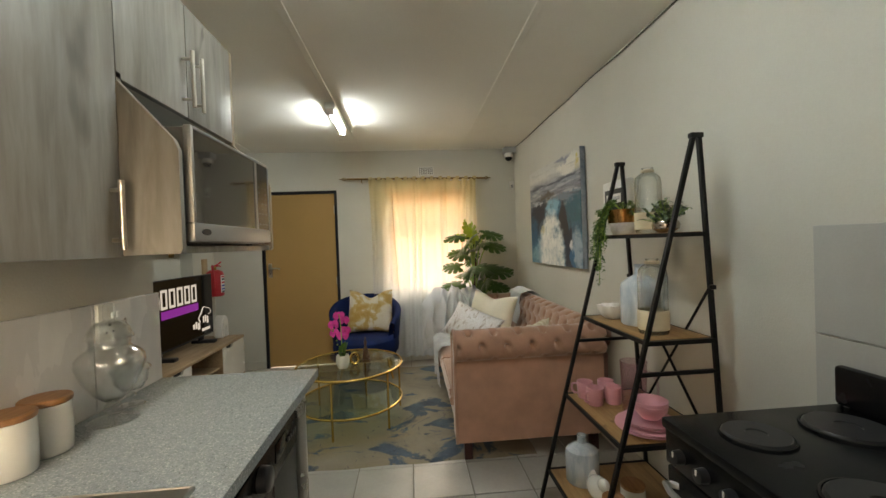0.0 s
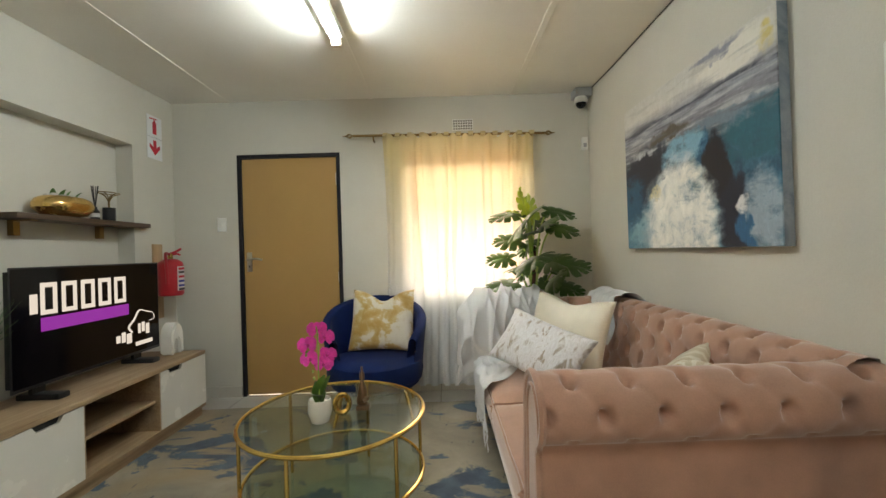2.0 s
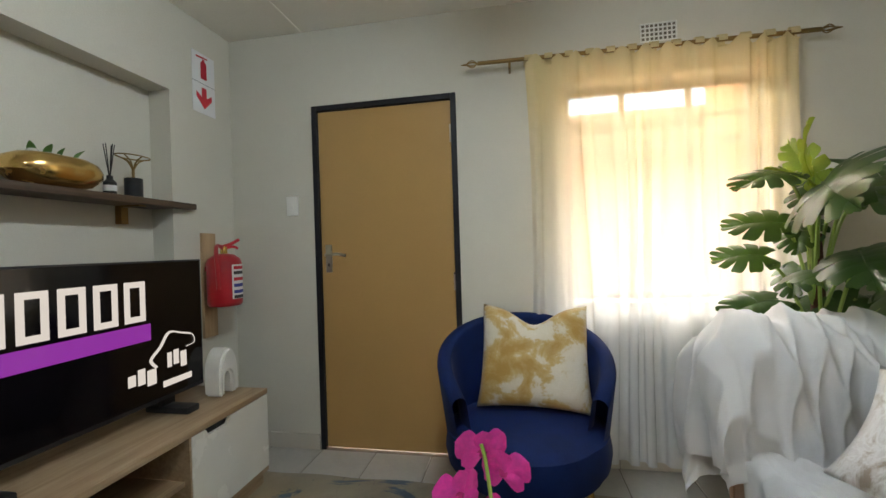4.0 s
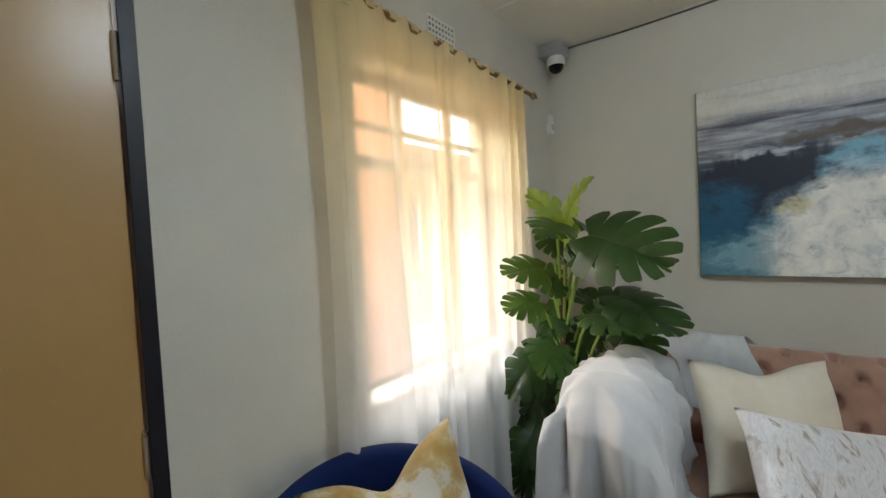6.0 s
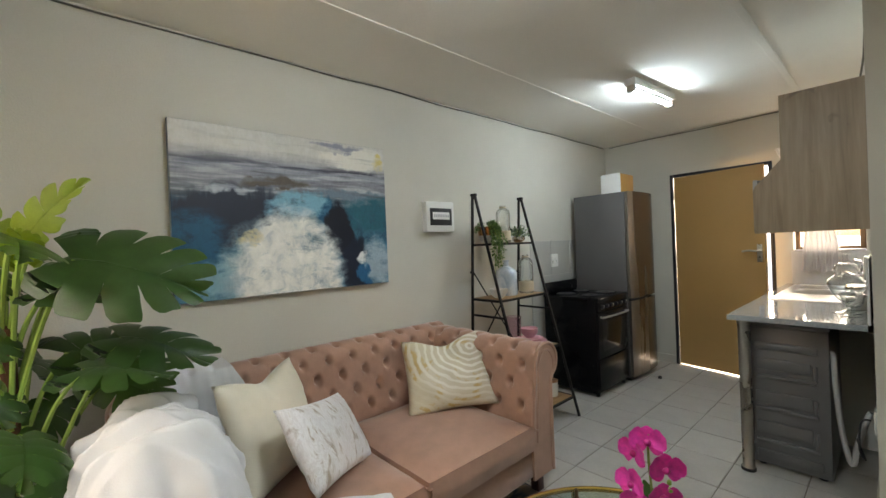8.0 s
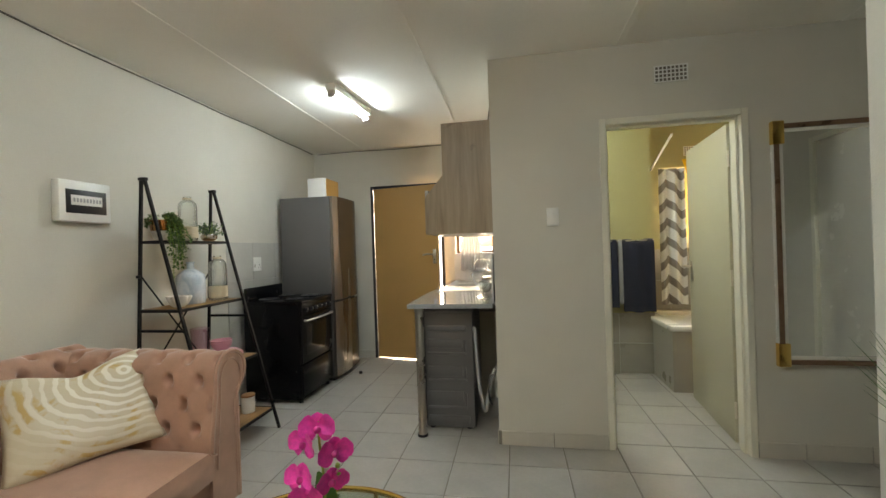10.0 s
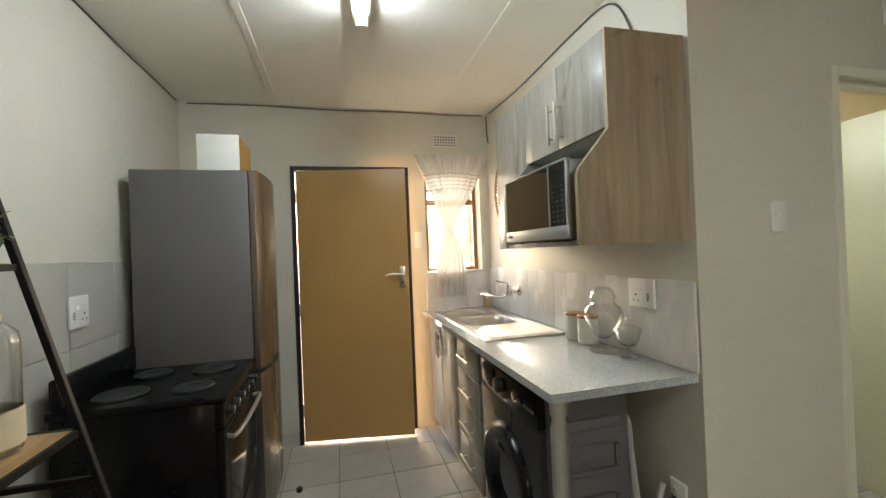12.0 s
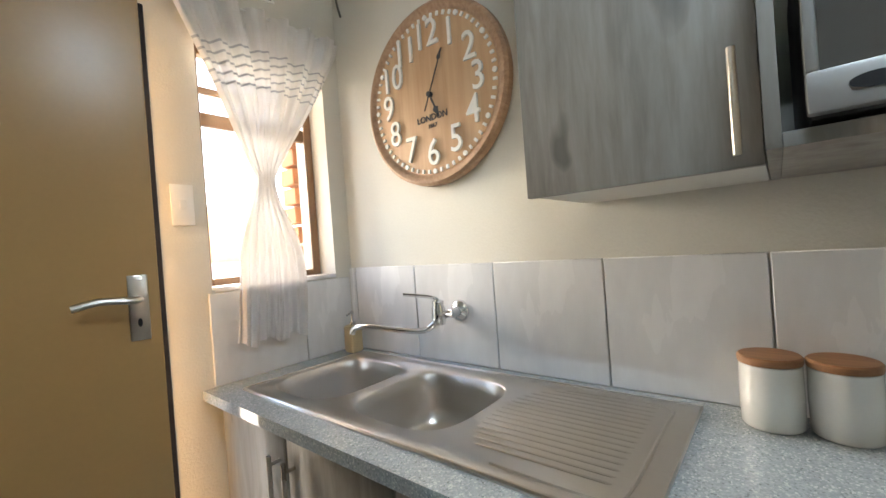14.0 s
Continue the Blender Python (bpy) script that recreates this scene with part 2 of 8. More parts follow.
M["gold"] = plain("brass", (0.80, 0.53, 0.17), 0.2, 1.0, var=0.06, relief=0.03)
M["old_brass"] = plain("old_brass", (0.28, 0.18, 0.07), 0.35, 1.0, var=0.15)
M["gold_bowl"] = plain("gold_bowl", (0.78, 0.52, 0.20), 0.24, 1.0, var=0.12, scale=20, relief=0.2)
M["copper"] = plain("copper", (0.50, 0.26, 0.10), 0.22, 1.0, var=0.12, scale=14)
M["rack_metal"] = plain("rack_metal", (0.008, 0.007, 0.007), 0.5, 0.0, var=0.2)
M["glass"] = thin_glass("clear_glass", (0.985, 0.99, 0.99), 0.9, 2.3, 0.07)
M["glass_solid"] = thin_glass("solid_glass", (0.97, 0.98, 0.98), 0.9, 1.8, 0.14)
M["pink_glass"] = thin_glass("pink_glass", (0.98, 0.88, 0.92), 0.7, 3.0, 0.05)
M["bottle_glass"] = glass("bottle_glass", (0.97, 0.985, 0.98), 0.0, 0.30)
M["jar_glass"] = thin_glass("jar_glass", (0.985, 0.992, 0.988), 0.9, 2.6, 0.06)
M["pane"] = thin_glass("window_pane")
M["table_glass"] = thin_glass("table_glass", (0.80, 0.88, 0.85))
M["mirror"] = plain("mirror", (0.88, 0.90, 0.89), 0.02, 1.0, var=0.0, relief=0, rvar=0)
M["black_gloss"] = plain("black_gloss", (0.008, 0.008, 0.009), 0.12, var=0.1, relief=0, rvar=0.03)
M["black_enamel"] = plain("black_enamel", (0.006, 0.006, 0.007), 0.24, var=0.2, relief=0.03)
M["black_enamel"].node_tree.nodes["Principled BSDF"].inputs["Specular IOR Level"].default_value = 0.3
M["mw_glass"] = plain("dark_mirror_glass", (0.030, 0.024, 0.020), 0.06, 0.0, var=0.05, relief=0, rvar=0.01, coat=1.0)
M["silver_plastic"] = plain("silver_plastic", (0.36, 0.355, 0.345), 0.42, 0.7, var=0.05, relief=0.03)
M["mw_case"] = plain("microwave_case", (0.16, 0.155, 0.15), 0.36, 0.8, var=0.06, relief=0.02)
M["fridge_side"] = plain("fridge_side", (0.115, 0.108, 0.106), 0.45, 0.1, var=0.05, scale=3)
M["fridge_door"] = plain("fridge_steel", (0.25, 0.225, 0.205), 0.28, 0.9, var=0.05, scale=3, fine=240, relief=0.05, stretch=(1, 1, 0.05))
M["washer_front"] = plain("washer_front", (0.030, 0.030, 0.033), 0.30, 0.2, var=0.08, scale=4)
M["washer"] = plain("washer_grey", (0.15, 0.15, 0.155), 0.36, 0.35, var=0.08, scale=4)
M["ceramic"] = plain("white_ceramic", (0.74, 0.72, 0.66), 0.22, var=0.03, relief=0.02, coat=0.3)
M["pink_ceramic"] = plain("pink_stoneware", (0.68, 0.33, 0.39), 0.35, var=0.06, relief=0.03)
M["blue_ceramic"] = patterned("blue_grey_glaze", 16, [(0.3, (0.36, 0.44, 0.52)), (0.5, (0.52, 0.58, 0.63)), (0.68, (0.70, 0.72, 0.73))], 0.22, 1.0, (1, 1, 0.35), relief=0.03)
M["marble"] = patterned("pale_marble", 14, [(0.3, (0.48, 0.43, 0.40)), (0.6, (0.72, 0.68, 0.63))], 0.4, 1.0, relief=0.03)
M["rope"] = plain("cream_cord", (0.62, 0.52, 0.36), 0.85, var=0.1, scale=30, fine=160, relief=0.6, stretch=(1, 1, 14))
M["plaster_white"] = plain("plaster_white", (0.74, 0.71, 0.66), 0.7, var=0.05, scale=20, relief=0.3)
M["throw"] = plain("white_throw", (0.60, 0.60, 0.61), 0.95, var=0.05, scale=9, fine=300, relief=0.5, sheen=0.2)
M["cream_satin"] = plain("cream_satin", (0.72, 0.65, 0.52), 0.42, var=0.07, scale=9, fine=240, relief=0.2, sheen=0.2)
M["mustard"] = patterned("mustard_print", 8.0, [(0.40, (0.42, 0.25, 0.055)), (0.50, (0.50, 0.36, 0.15)), (0.56, (0.62, 0.57, 0.47)), (0.75, (0.66, 0.62, 0.55))], 0.6, 0.35, sheen=0.2, detail=9)
M["brown_print"] = patterned("white_brown_print", 10, [(0.33, (0.34, 0.27, 0.21)), (0.40, (0.58, 0.54, 0.52)), (0.46, (0.74, 0.73, 0.74)), (0.52, (0.62, 0.59, 0.59)), (0.58, (0.75, 0.74, 0.75)), (0.62, (0.58, 0.54, 0.51)), (0.66, (0.36, 0.28, 0.22))], 0.40, 0.5, (2.4, 1, 1), detail=9, sheen=0.5, rot=(0, 0, 24))
M["canvas_edge"] = patterned("canvas_edge", 5, [(0.35, (0.10, 0.15, 0.20)), (0.6, (0.30, 0.34, 0.38))], 0.6, 0.8)
M["soil"] = plain("soil", (0.03, 0.02, 0.013), 0.95, var=0.4, scale=40, relief=0.6)
M["leaf"] = plain("monstera_leaf", (0.024, 0.066, 0.017), 0.34, var=0.35, scale=9, fine=60, relief=0.2, by_object=0.45)
M["leaf_light"] = plain("young_leaf", (0.22, 0.32, 0.045), 0.42, var=0.25, scale=9, fine=60, relief=0.2)
M["stem"] = plain("green_stem", (0.26, 0.40, 0.08), 0.5, var=0.2)
M["bark"] = plain("bark", (0.085, 0.035, 0.02), 0.9, var=0.35, scale=25, fine=90, relief=0.8)
M["fern"] = plain("trailing_leaf", (0.10, 0.22, 0.045), 0.5, var=0.3, by_object=0.3)
M["grey_leaf"] = plain("grey_green_leaf", (0.09, 0.145, 0.075), 0.55, var=0.3, by_object=0.3)
M["grass_blade"] = plain("grass_blade", (0.055, 0.13, 0.03), 0.55, var=0.3)
M["orchid"] = plain("orchid_petal", (0.82, 0.05, 0.42), 0.55, var=0.2, scale=30, sheen=0.2)
M["orchid_heart"] = plain("orchid_heart", (0.55, 0.02, 0.22), 0.5, var=0.2)
M["bronze"] = plain("bronze", (0.12, 0.075, 0.045), 0.32, 0.8, var=0.25, scale=30)
M["red"] = plain("red_enamel", (0.42, 0.006, 0.016), 0.32, var=0.06, coat=0.15, relief=0.02)
M["red_ink"] = plain("red_ink", (0.55, 0.012, 0.03), 0.6, var=0.05, relief=0)
M["blue_ink"] = plain("blue_ink", (0.03, 0.05, 0.30), 0.6, var=0.05, relief=0)
M["dark_ink"] = plain("dark_ink", (0.03, 0.03, 0.035), 0.6, var=0.05, relief=0)
M["paper"] = plain("paper", (0.74, 0.74, 0.75), 0.7, var=0.02, relief=0.02)
M["clock_wood"] = wood("clock_wood", (0.37, 0.20, 0.095), (0.47, 0.285, 0.15), (0.56, 0.37, 0.215), 0.55, grain=(1, 0.05, 1), scale=9, knots=False)
M["clock_rim"] = wood("clock_rim", (0.22, 0.12, 0.065), (0.34, 0.20, 0.115), (0.43, 0.27, 0.165), 0.55, scale=16, knots=False)
M["cable"] = plain("grey_cable", (0.10, 0.09, 0.075), 0.6, var=0.2)
M["card_white"] = plain("white_card", (0.72, 0.71, 0.68), 0.7, var=0.04)
M["card_tan"] = plain("tan_card", (0.50, 0.26, 0.07), 0.6, var=0.1)
M["towel"] = plain("navy_towel", (0.010, 0.012, 0.026), 0.95, var=0.3, relief=0.7, sheen=0.2)
M["grey_cloth"] = plain("grey_cloth", (0.40, 0.40, 0.40), 0.9, var=0.1, relief=0.4)
M["vent_back"] = plain("vent_back", (0.17, 0.15, 0.12), 0.9, var=0.2)
M["silver_bowl"] = plain("silver_bowl", (0.50, 0.44, 0.38), 0.14, 1.0, var=0.1)
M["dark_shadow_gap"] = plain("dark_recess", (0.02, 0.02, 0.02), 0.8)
M["light_cap"] = plain("light_end_cap", (0.62, 0.55, 0.48), 0.4, var=0.04)
M["dim_tube"] = glow("dim_tube_glow", (0.58, 0.78, 1.0), 0.72 * TUBE)
M["tube"] = glow("tube_glow", (0.62, 0.80, 1.0), TUBE)
M["screen"] = plain("tv_screen", (0.004, 0.003, 0.004), 0.10, var=0.1, relief=0, rvar=0.02)
M["screen_white"] = glow("screen_white", (0.86, 0.86, 0.88), 0.065)
M["screen_purple"] = glow("screen_purple", (0.13, 0.012, 0.20), 0.16)
for lit in ("screen_white", "screen_purple"):
    M[lit].node_tree.nodes["Principled BSDF"].inputs["Base Color"].default_value = (0.01, 0.01, 0.01, 1)
M["lcd"] = plain("key_ink", (0.10, 0.12, 0.15), 0.35, var=0.1)
# Warm top over cool hem: the daylight's tint is painted into this cloth.
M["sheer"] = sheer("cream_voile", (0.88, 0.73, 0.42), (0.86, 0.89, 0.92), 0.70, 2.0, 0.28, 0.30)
M["kitchen_voile"] = sheer("white_voile", (0.77, 0.73, 0.685), (0.76, 0.73, 0.715), 0.9, 2.2, 0.02, 0.075)
M["yellow_voile"] = sheer("yellow_voile", (0.85, 0.55, 0.05), (0.85, 0.55, 0.05), 0.9, 2.2, 0.15)
M["brick"] = plain("face_brick", (0.46, 0.185, 0.075), 0.85, var=0.22, scale=14, relief=0.5, by_object=0.3)
M["mortar"] = plain("mortar", (0.42, 0.37, 0.30), 0.95, var=0.15, scale=20)
M["paving"] = plain("paving", (0.46, 0.43, 0.38), 0.9, var=0.15, scale=2.5, fine=60, relief=0.4)
M["thatch"] = plain("thatch", (0.36, 0.22, 0.09), 0.95, var=0.35, scale=14, relief=0.8)
M["roof"] = plain("roof_sheet", (0.10, 0.05, 0.035), 0.7, var=0.2)
M["bush"] = plain("bush_leaf", (0.09, 0.17, 0.04), 0.6, var=0.3, by_object=0.2)


def granite():
    m, nt, p = nodes_of("speckled_granite")
    v = coords(nt)
    vo = nt.nodes.new("ShaderNodeTexVoronoi")
    vo.inputs["Scale"].default_value = 330
    nt.links.new(v, vo.inputs["Vector"])
    sp = nt.nodes.new("ShaderNodeSeparateColor")
    nt.links.new(vo.outputs["Color"], sp.inputs[0])
    col = ramp(nt, sp.outputs[0], [(0.0, (0.11, 0.12, 0.125)), (0.07, (0.25, 0.275, 0.285)), (0.6, (0.33, 0.36, 0.37)), (0.88, (0.40, 0.42, 0.42)), (0.97, (0.62, 0.62, 0.60))])
    col = mixed(nt, 0.26, col, ramp(nt, noise_tex(nt, v, 110, 4), [(0.35, (0.30, 0.33, 0.335)), (0.65, (0.48, 0.51, 0.505))]))
    nt.links.new(col, p.inputs["Base Color"])
    p.inputs["Roughness"].default_value = 0.08
    p.inputs["Coat Weight"].default_value = 0.5
    p.inputs["Coat Roughness"].default_value = 0.05
    return m


M["granite"] = granite()


def painting_mat():
    """Sea picture: pale sky, grey band, dark blue water on both sides of a white spray."""
    m, nt, p = nodes_of("seascape_paint")
    v = coords(nt, (1, 1, 1))

    def push(vec, scale, stretch, amount):
        """Shifts the picture about by a noise, so that shapes get brushed edges."""
        warp = nt.nodes.new("ShaderNodeTexNoise")
        warp.inputs["Scale"].default_value, warp.inputs["Detail"].default_value = scale, 6
        nt.links.new(coords(nt, stretch), warp.inputs["Vector"])
        sub, sc, add = (nt.nodes.new("ShaderNodeVectorMath") for _ in range(3))
        sub.operation, sc.operation, add.operation = "SUBTRACT", "SCALE", "ADD"
        sub.inputs[1].default_value = (0.5, 0.5, 0.5)
        sc.inputs["Scale"].default_value = amount
        nt.links.new(warp.outputs["Color"], sub.inputs[0])
        nt.links.new(sub.outputs[0], sc.inputs[0])
        nt.links.new(vec, add.inputs[0])
        nt.links.new(sc.outputs[0], add.inputs[1])
        return add.outputs[0]
    sep = nt.nodes.new("ShaderNodeSeparateXYZ")
    nt.links.new(push(push(v, 5.0, (1, 0.8, 1.2), 0.20), 19.0, (1, 1, 1), 0.07), sep.inputs[0])
    flat = nt.nodes.new("ShaderNodeSeparateXYZ")
    nt.links.new(push(v, 3.0, (1, 0.7, 2.0), 0.10), flat.inputs[0])

    def maths(op, a, b=None, clamp=False):
        n = nt.nodes.new("ShaderNodeMath")
        n.operation, n.use_clamp = op, clamp
        for s, x in zip(n.inputs, (a, b)):
            if isinstance(x, (int, float)):
                s.default_value = x
            elif x is not None:
                nt.links.new(x, s)
        return n.outputs[0]

    def blot(cy, cz, ry, rz, hard=1.5):
        """1 in the middle of an oval, 0 outside it."""
        a = maths("POWER", maths("DIVIDE", maths("ABSOLUTE", maths("SUBTRACT", sep.outputs[1], cy)), ry), 2.0)
        b = maths("POWER", maths("DIVIDE", maths("ABSOLUTE", maths("SUBTRACT", sep.outputs[2], cz)), rz), 2.0)
        return maths("MULTIPLY", maths("SUBTRACT", 1.0, maths("ADD", a, b), True), hard, True)

    zz = maths("DIVIDE", flat.outputs[2], 0.9)
    base = ramp(nt, zz, [(0.0, (0.12, 0.22, 0.27)), (0.30, (0.035, 0.13, 0.19)), (0.55, (0.03, 0.10, 0.14)), (0.62, (0.20, 0.22, 0.24)), (0.70, (0.27, 0.27, 0.29)), (0.77, (0.35, 0.36, 0.39)), (0.795, (0.075, 0.08, 0.11)), (0.83, (0.42, 0.41, 0.41)), (0.89, (0.64, 0.62, 0.57)), (1.0, (0.60, 0.58, 0.54))])
    streak = noise_tex(nt, coords(nt, (1, 0.9, 9)), 4.0, 4, 0.5, 0.2)
    band = maths("MULTIPLY", ramp(nt, zz, [(0.52, (0, 0, 0)), (0.60, (0.9, 0.9, 0.9)), (0.80, (0.7, 0.7, 0.7)), (0.86, (0.2, 0.2, 0.2)), (1.0, (0.12, 0.12, 0.12))]), 1.0)
    col = mixed(nt, maths("MULTIPLY", band, ramp(nt, streak, [(0.50, (0, 0, 0)), (0.62, (0.7, 0.7, 0.7))])), base, (0.60, 0.60, 0.61))
    col = mixed(nt, maths("MULTIPLY", band, ramp(nt, streak, [(0.36, (0.75, 0.75, 0.75)), (0.46, (0, 0, 0))])), col, (0.10, 0.105, 0.12))
    below = ramp(nt, zz, [(0.52, (1, 1, 1)), (0.62, (0, 0, 0))])
    swash = noise_tex(nt, coords(nt, (1, 1.6, 1.1), (35, 0, 0)), 6.0, 8, 0.68, 0.7)
    col = mixed(nt, maths("MULTIPLY", below, ramp(nt, swash, [(0.47, (0, 0, 0)), (0.60, (0.55, 0.55, 0.55)), (0.72, (0.8, 0.8, 0.8))])), col, (0.11, 0.27, 0.35))
    col = mixed(nt, maths("MULTIPLY", below, ramp(nt, swash, [(0.32, (0.8, 0.8, 0.8)), (0.44, (0, 0, 0))])), col, (0.008, 0.055, 0.10))
    drip = noise_tex(nt, coords(nt, (1, 3.2, 0.5)), 7.0, 6, 0.6, 0.25)
    scrub = noise_tex(nt, coords(nt, (1, 1.0, 1.9), (-40, 0, 0)), 9.0, 7, 0.65, 0.4)

    def stroke(args, by, c, soft=0.55, reach=0.75):
        """A blot whose edge is broken by brush marks."""
        nonlocal col
        broken = maths("MULTIPLY", blot(*args), maths("MULTIPLY", maths("SUBTRACT", by, 0.5), 3.2))
        col = mixed(nt, maths("MULTIPLY", ramp(nt, maths("ADD", maths("MULTIPLY", blot(*args), reach), broken), [(0.10, (0, 0, 0)), (0.10 + soft, (1, 1, 1))]), 1.0), col, c)

    stroke((0.123, 0.62, 0.26, 0.04, 1.2), streak, (0.15, 0.125, 0.10))
    stroke((-0.35, 0.57, 0.30, 0.05, 1.0), streak, (0.22, 0.27, 0.31))
    stroke((0.36, 0.44, 0.34, 0.20, 1.2), drip, (0.010, 0.020, 0.048), 0.65, 1.15)
    stroke((0.52, 0.26, 0.20, 0.22, 1.0), scrub, (0.012, 0.13, 0.21))
    stroke((0.42, 0.10, 0.24, 0.12, 1.0), scrub, (0.26, 0.40, 0.45))
    stroke((-0.511, 0.466, 0.22, 0.13, 1.3), scrub, (0.030, 0.16, 0.20))
    stroke((-0.16, 0.45, 0.11, 0.12, 1.3), drip, (0.012, 0.13, 0.21))
    stroke((-0.25, 0.36, 0.12, 0.17, 1.5), drip, (0.007, 0.010, 0.028), 0.6, 1.3)
    stroke((-0.36, 0.14, 0.13, 0.22, 1.5), drip, (0.008, 0.020, 0.048), 0.6, 1.3)
    stroke((-0.553, 0.150, 0.16, 0.20, 1.2), scrub, (0.36, 0.43, 0.48))
    stroke((-0.44, 0.07, 0.06, 0.14, 1.4), drip, (0.012, 0.16, 0.28))
    stroke((-0.434, 0.195, 0.05, 0.05, 1.2), scrub, (0.70, 0.70, 0.68))
    stroke((-0.003, 0.51, 0.22, 0.08, 1.3), scrub, (0.27, 0.45, 0.54))
    foam = ramp(nt, noise_tex(nt, coords(nt, (1, 1.2, 1), (30, 0, 0)), 11.0, 6, 0.62, 0.5), [(0.30, (0.50, 0.53, 0.54)), (0.46, (0.73, 0.72, 0.68)), (0.65, (0.84, 0.82, 0.77))])
    stroke((0.08, 0.03, 0.42, 0.50, 1.0), scrub, (0.36, 0.44, 0.47), 0.5, 0.85)
    stroke((0.053, 0.05, 0.33, 0.48, 1.7), scrub, foam, 0.75, 1.0)
    stroke((0.264, 0.30, 0.07, 0.06, 0.8), scrub, (0.66, 0.57, 0.35))
    stroke((0.36, 0.585, 0.16, 0.03, 0.8), streak, (0.48, 0.50, 0.53))
    stroke((-0.384, 0.815, 0.28, 0.08, 1.1), streak, (0.74, 0.71, 0.65))
    stroke((-0.28, 0.865, 0.22, 0.03, 0.9), streak, (0.33, 0.33, 0.37))
    stroke((-0.567, 0.80, 0.06, 0.05, 0.9), scrub, (0.66, 0.57, 0.30))
    daub = noise_tex(nt, coords(nt, (1, 1.6, 1)), 24, 6, 0.6, 1.0)
    col = mixed(nt, 0.14, col, ramp(nt, daub, [(0.3, (0.25, 0.25, 0.25)), (0.7, (0.95, 0.95, 0.95))]), "OVERLAY")
    rich, deep = nt.nodes.new("ShaderNodeHueSaturation"), nt.nodes.new("ShaderNodeGamma")
    rich.inputs["Saturation"].default_value, rich.inputs["Value"].default_value = 1.12, 1.1
    deep.inputs[1].default_value = 1.3
    nt.links.new(col, rich.inputs["Color"])
    nt.links.new(rich.outputs[0], deep.inputs[0])
    nt.links.new(deep.outputs[0], p.inputs["Base Color"])
    p.inputs["Roughness"].default_value = 0.5
    bump(nt, p, daub, 0.15, 0.002)
    return m


def rug_mat():
    m, nt, p = nodes_of("ink_splash_rug")
    v = coords(nt)
    ground = ramp(nt, noise_tex(nt, v, 2.2, 5, 0.6, 0.6), [(0.3, (0.17, 0.15, 0.11)), (0.7, (0.34, 0.29, 0.21))])
    ground = mixed(nt, ramp(nt, noise_tex(nt, v, 1.1, 4, 0.5, 0.5), [(0.5, (0, 0, 0)), (0.66, (0.8, 0.8, 0.8))]), ground, (0.29, 0.20, 0.10))
    blots = noise_tex(nt, coords(nt, (1.5, 2.4, 1), (0, 0, 12)), 1.35, 7, 0.62, 0.9)
    col = mixed(nt, ramp(nt, blots, [(0.535, (0, 0, 0)), (0.575, (0.94, 0.94, 0.94))]), ground, ramp(nt, noise_tex(nt, v, 6, 4), [(0.35, (0.018, 0.042, 0.080)), (0.7, (0.06, 0.115, 0.17))]))
    fine_sp = noise_tex(nt, coords(nt, (3.0, 0.9, 1), (0, 0, 28)), 4.5, 5, 0.6, 1.5)
    col = mixed(nt, ramp(nt, fine_sp, [(0.66, (0, 0, 0)), (0.70, (0.85, 0.85, 0.85))]), col, (0.02, 0.035, 0.06))
    nt.links.new(col, p.inputs["Base Color"])
    p.inputs["Roughness"].default_value = 0.92
    p.inputs["Sheen Weight"].default_value = 0.15
    bump(nt, p, noise_tex(nt, v, 260, 2), 0.5, 0.003)
    return m


def marbled_mat():
    """Gold agate rings on cream satin."""
    m, nt, p = nodes_of("gold_agate_print")
    v = coords(nt)
    w = nt.nodes.new("ShaderNodeTexWave")
    w.wave_type, w.rings_direction = "RINGS", "Z"
    w.inputs["Scale"].default_value, w.inputs["Distortion"].default_value, w.inputs["Detail"].default_value = 9.0, 4.0, 2
    w.inputs["Detail Scale"].default_value = 1.2
    mp = coords(nt, (0.8, 1.0, 1.0))
    off = nt.nodes.new("ShaderNodeVectorMath")
    off.inputs[1].default_value = (-0.13, -0.12, 0.0)
    nt.links.new(mp, off.inputs[0])
    nt.links.new(off.outputs[0], w.inputs["Vector"])
    lines = ramp(nt, w.outputs["Fac"], [(0.0, (0, 0, 0)), (0.62, (0, 0, 0)), (0.75, (1, 1, 1)), (0.95, (1, 1, 1))])
    far = nt.nodes.new("ShaderNodeVectorMath")
    far.operation = "LENGTH"
    nt.links.new(off.outputs[0], far.inputs[0])
    patch = ramp(nt, far.outputs["Value"], [(0.16, (1, 1, 1)), (0.36, (0.12, 0.12, 0.12))])
    col = mixed(nt, mixed(nt, 1.0, lines, patch, "MULTIPLY"), (0.56, 0.485, 0.35), (0.74, 0.70, 0.60))
    gold = ramp(nt, noise_tex(nt, v, 5, 5, 0.6, 1.0), [(0.52, (0, 0, 0)), (0.60, (1, 1, 1))])
    col = mixed(nt, mixed(nt, 1.0, gold, ramp(nt, w.outputs["Fac"], [(0.3, (1, 1, 1)), (0.5, (0, 0, 0))]), "MULTIPLY"), col, (0.50, 0.34, 0.13))
    nt.links.new(col, p.inputs["Base Color"])
    p.inputs["Roughness"].default_value = 0.45
    bump(nt, p, noise_tex(nt, v, 220, 2), 0.2)
    return m


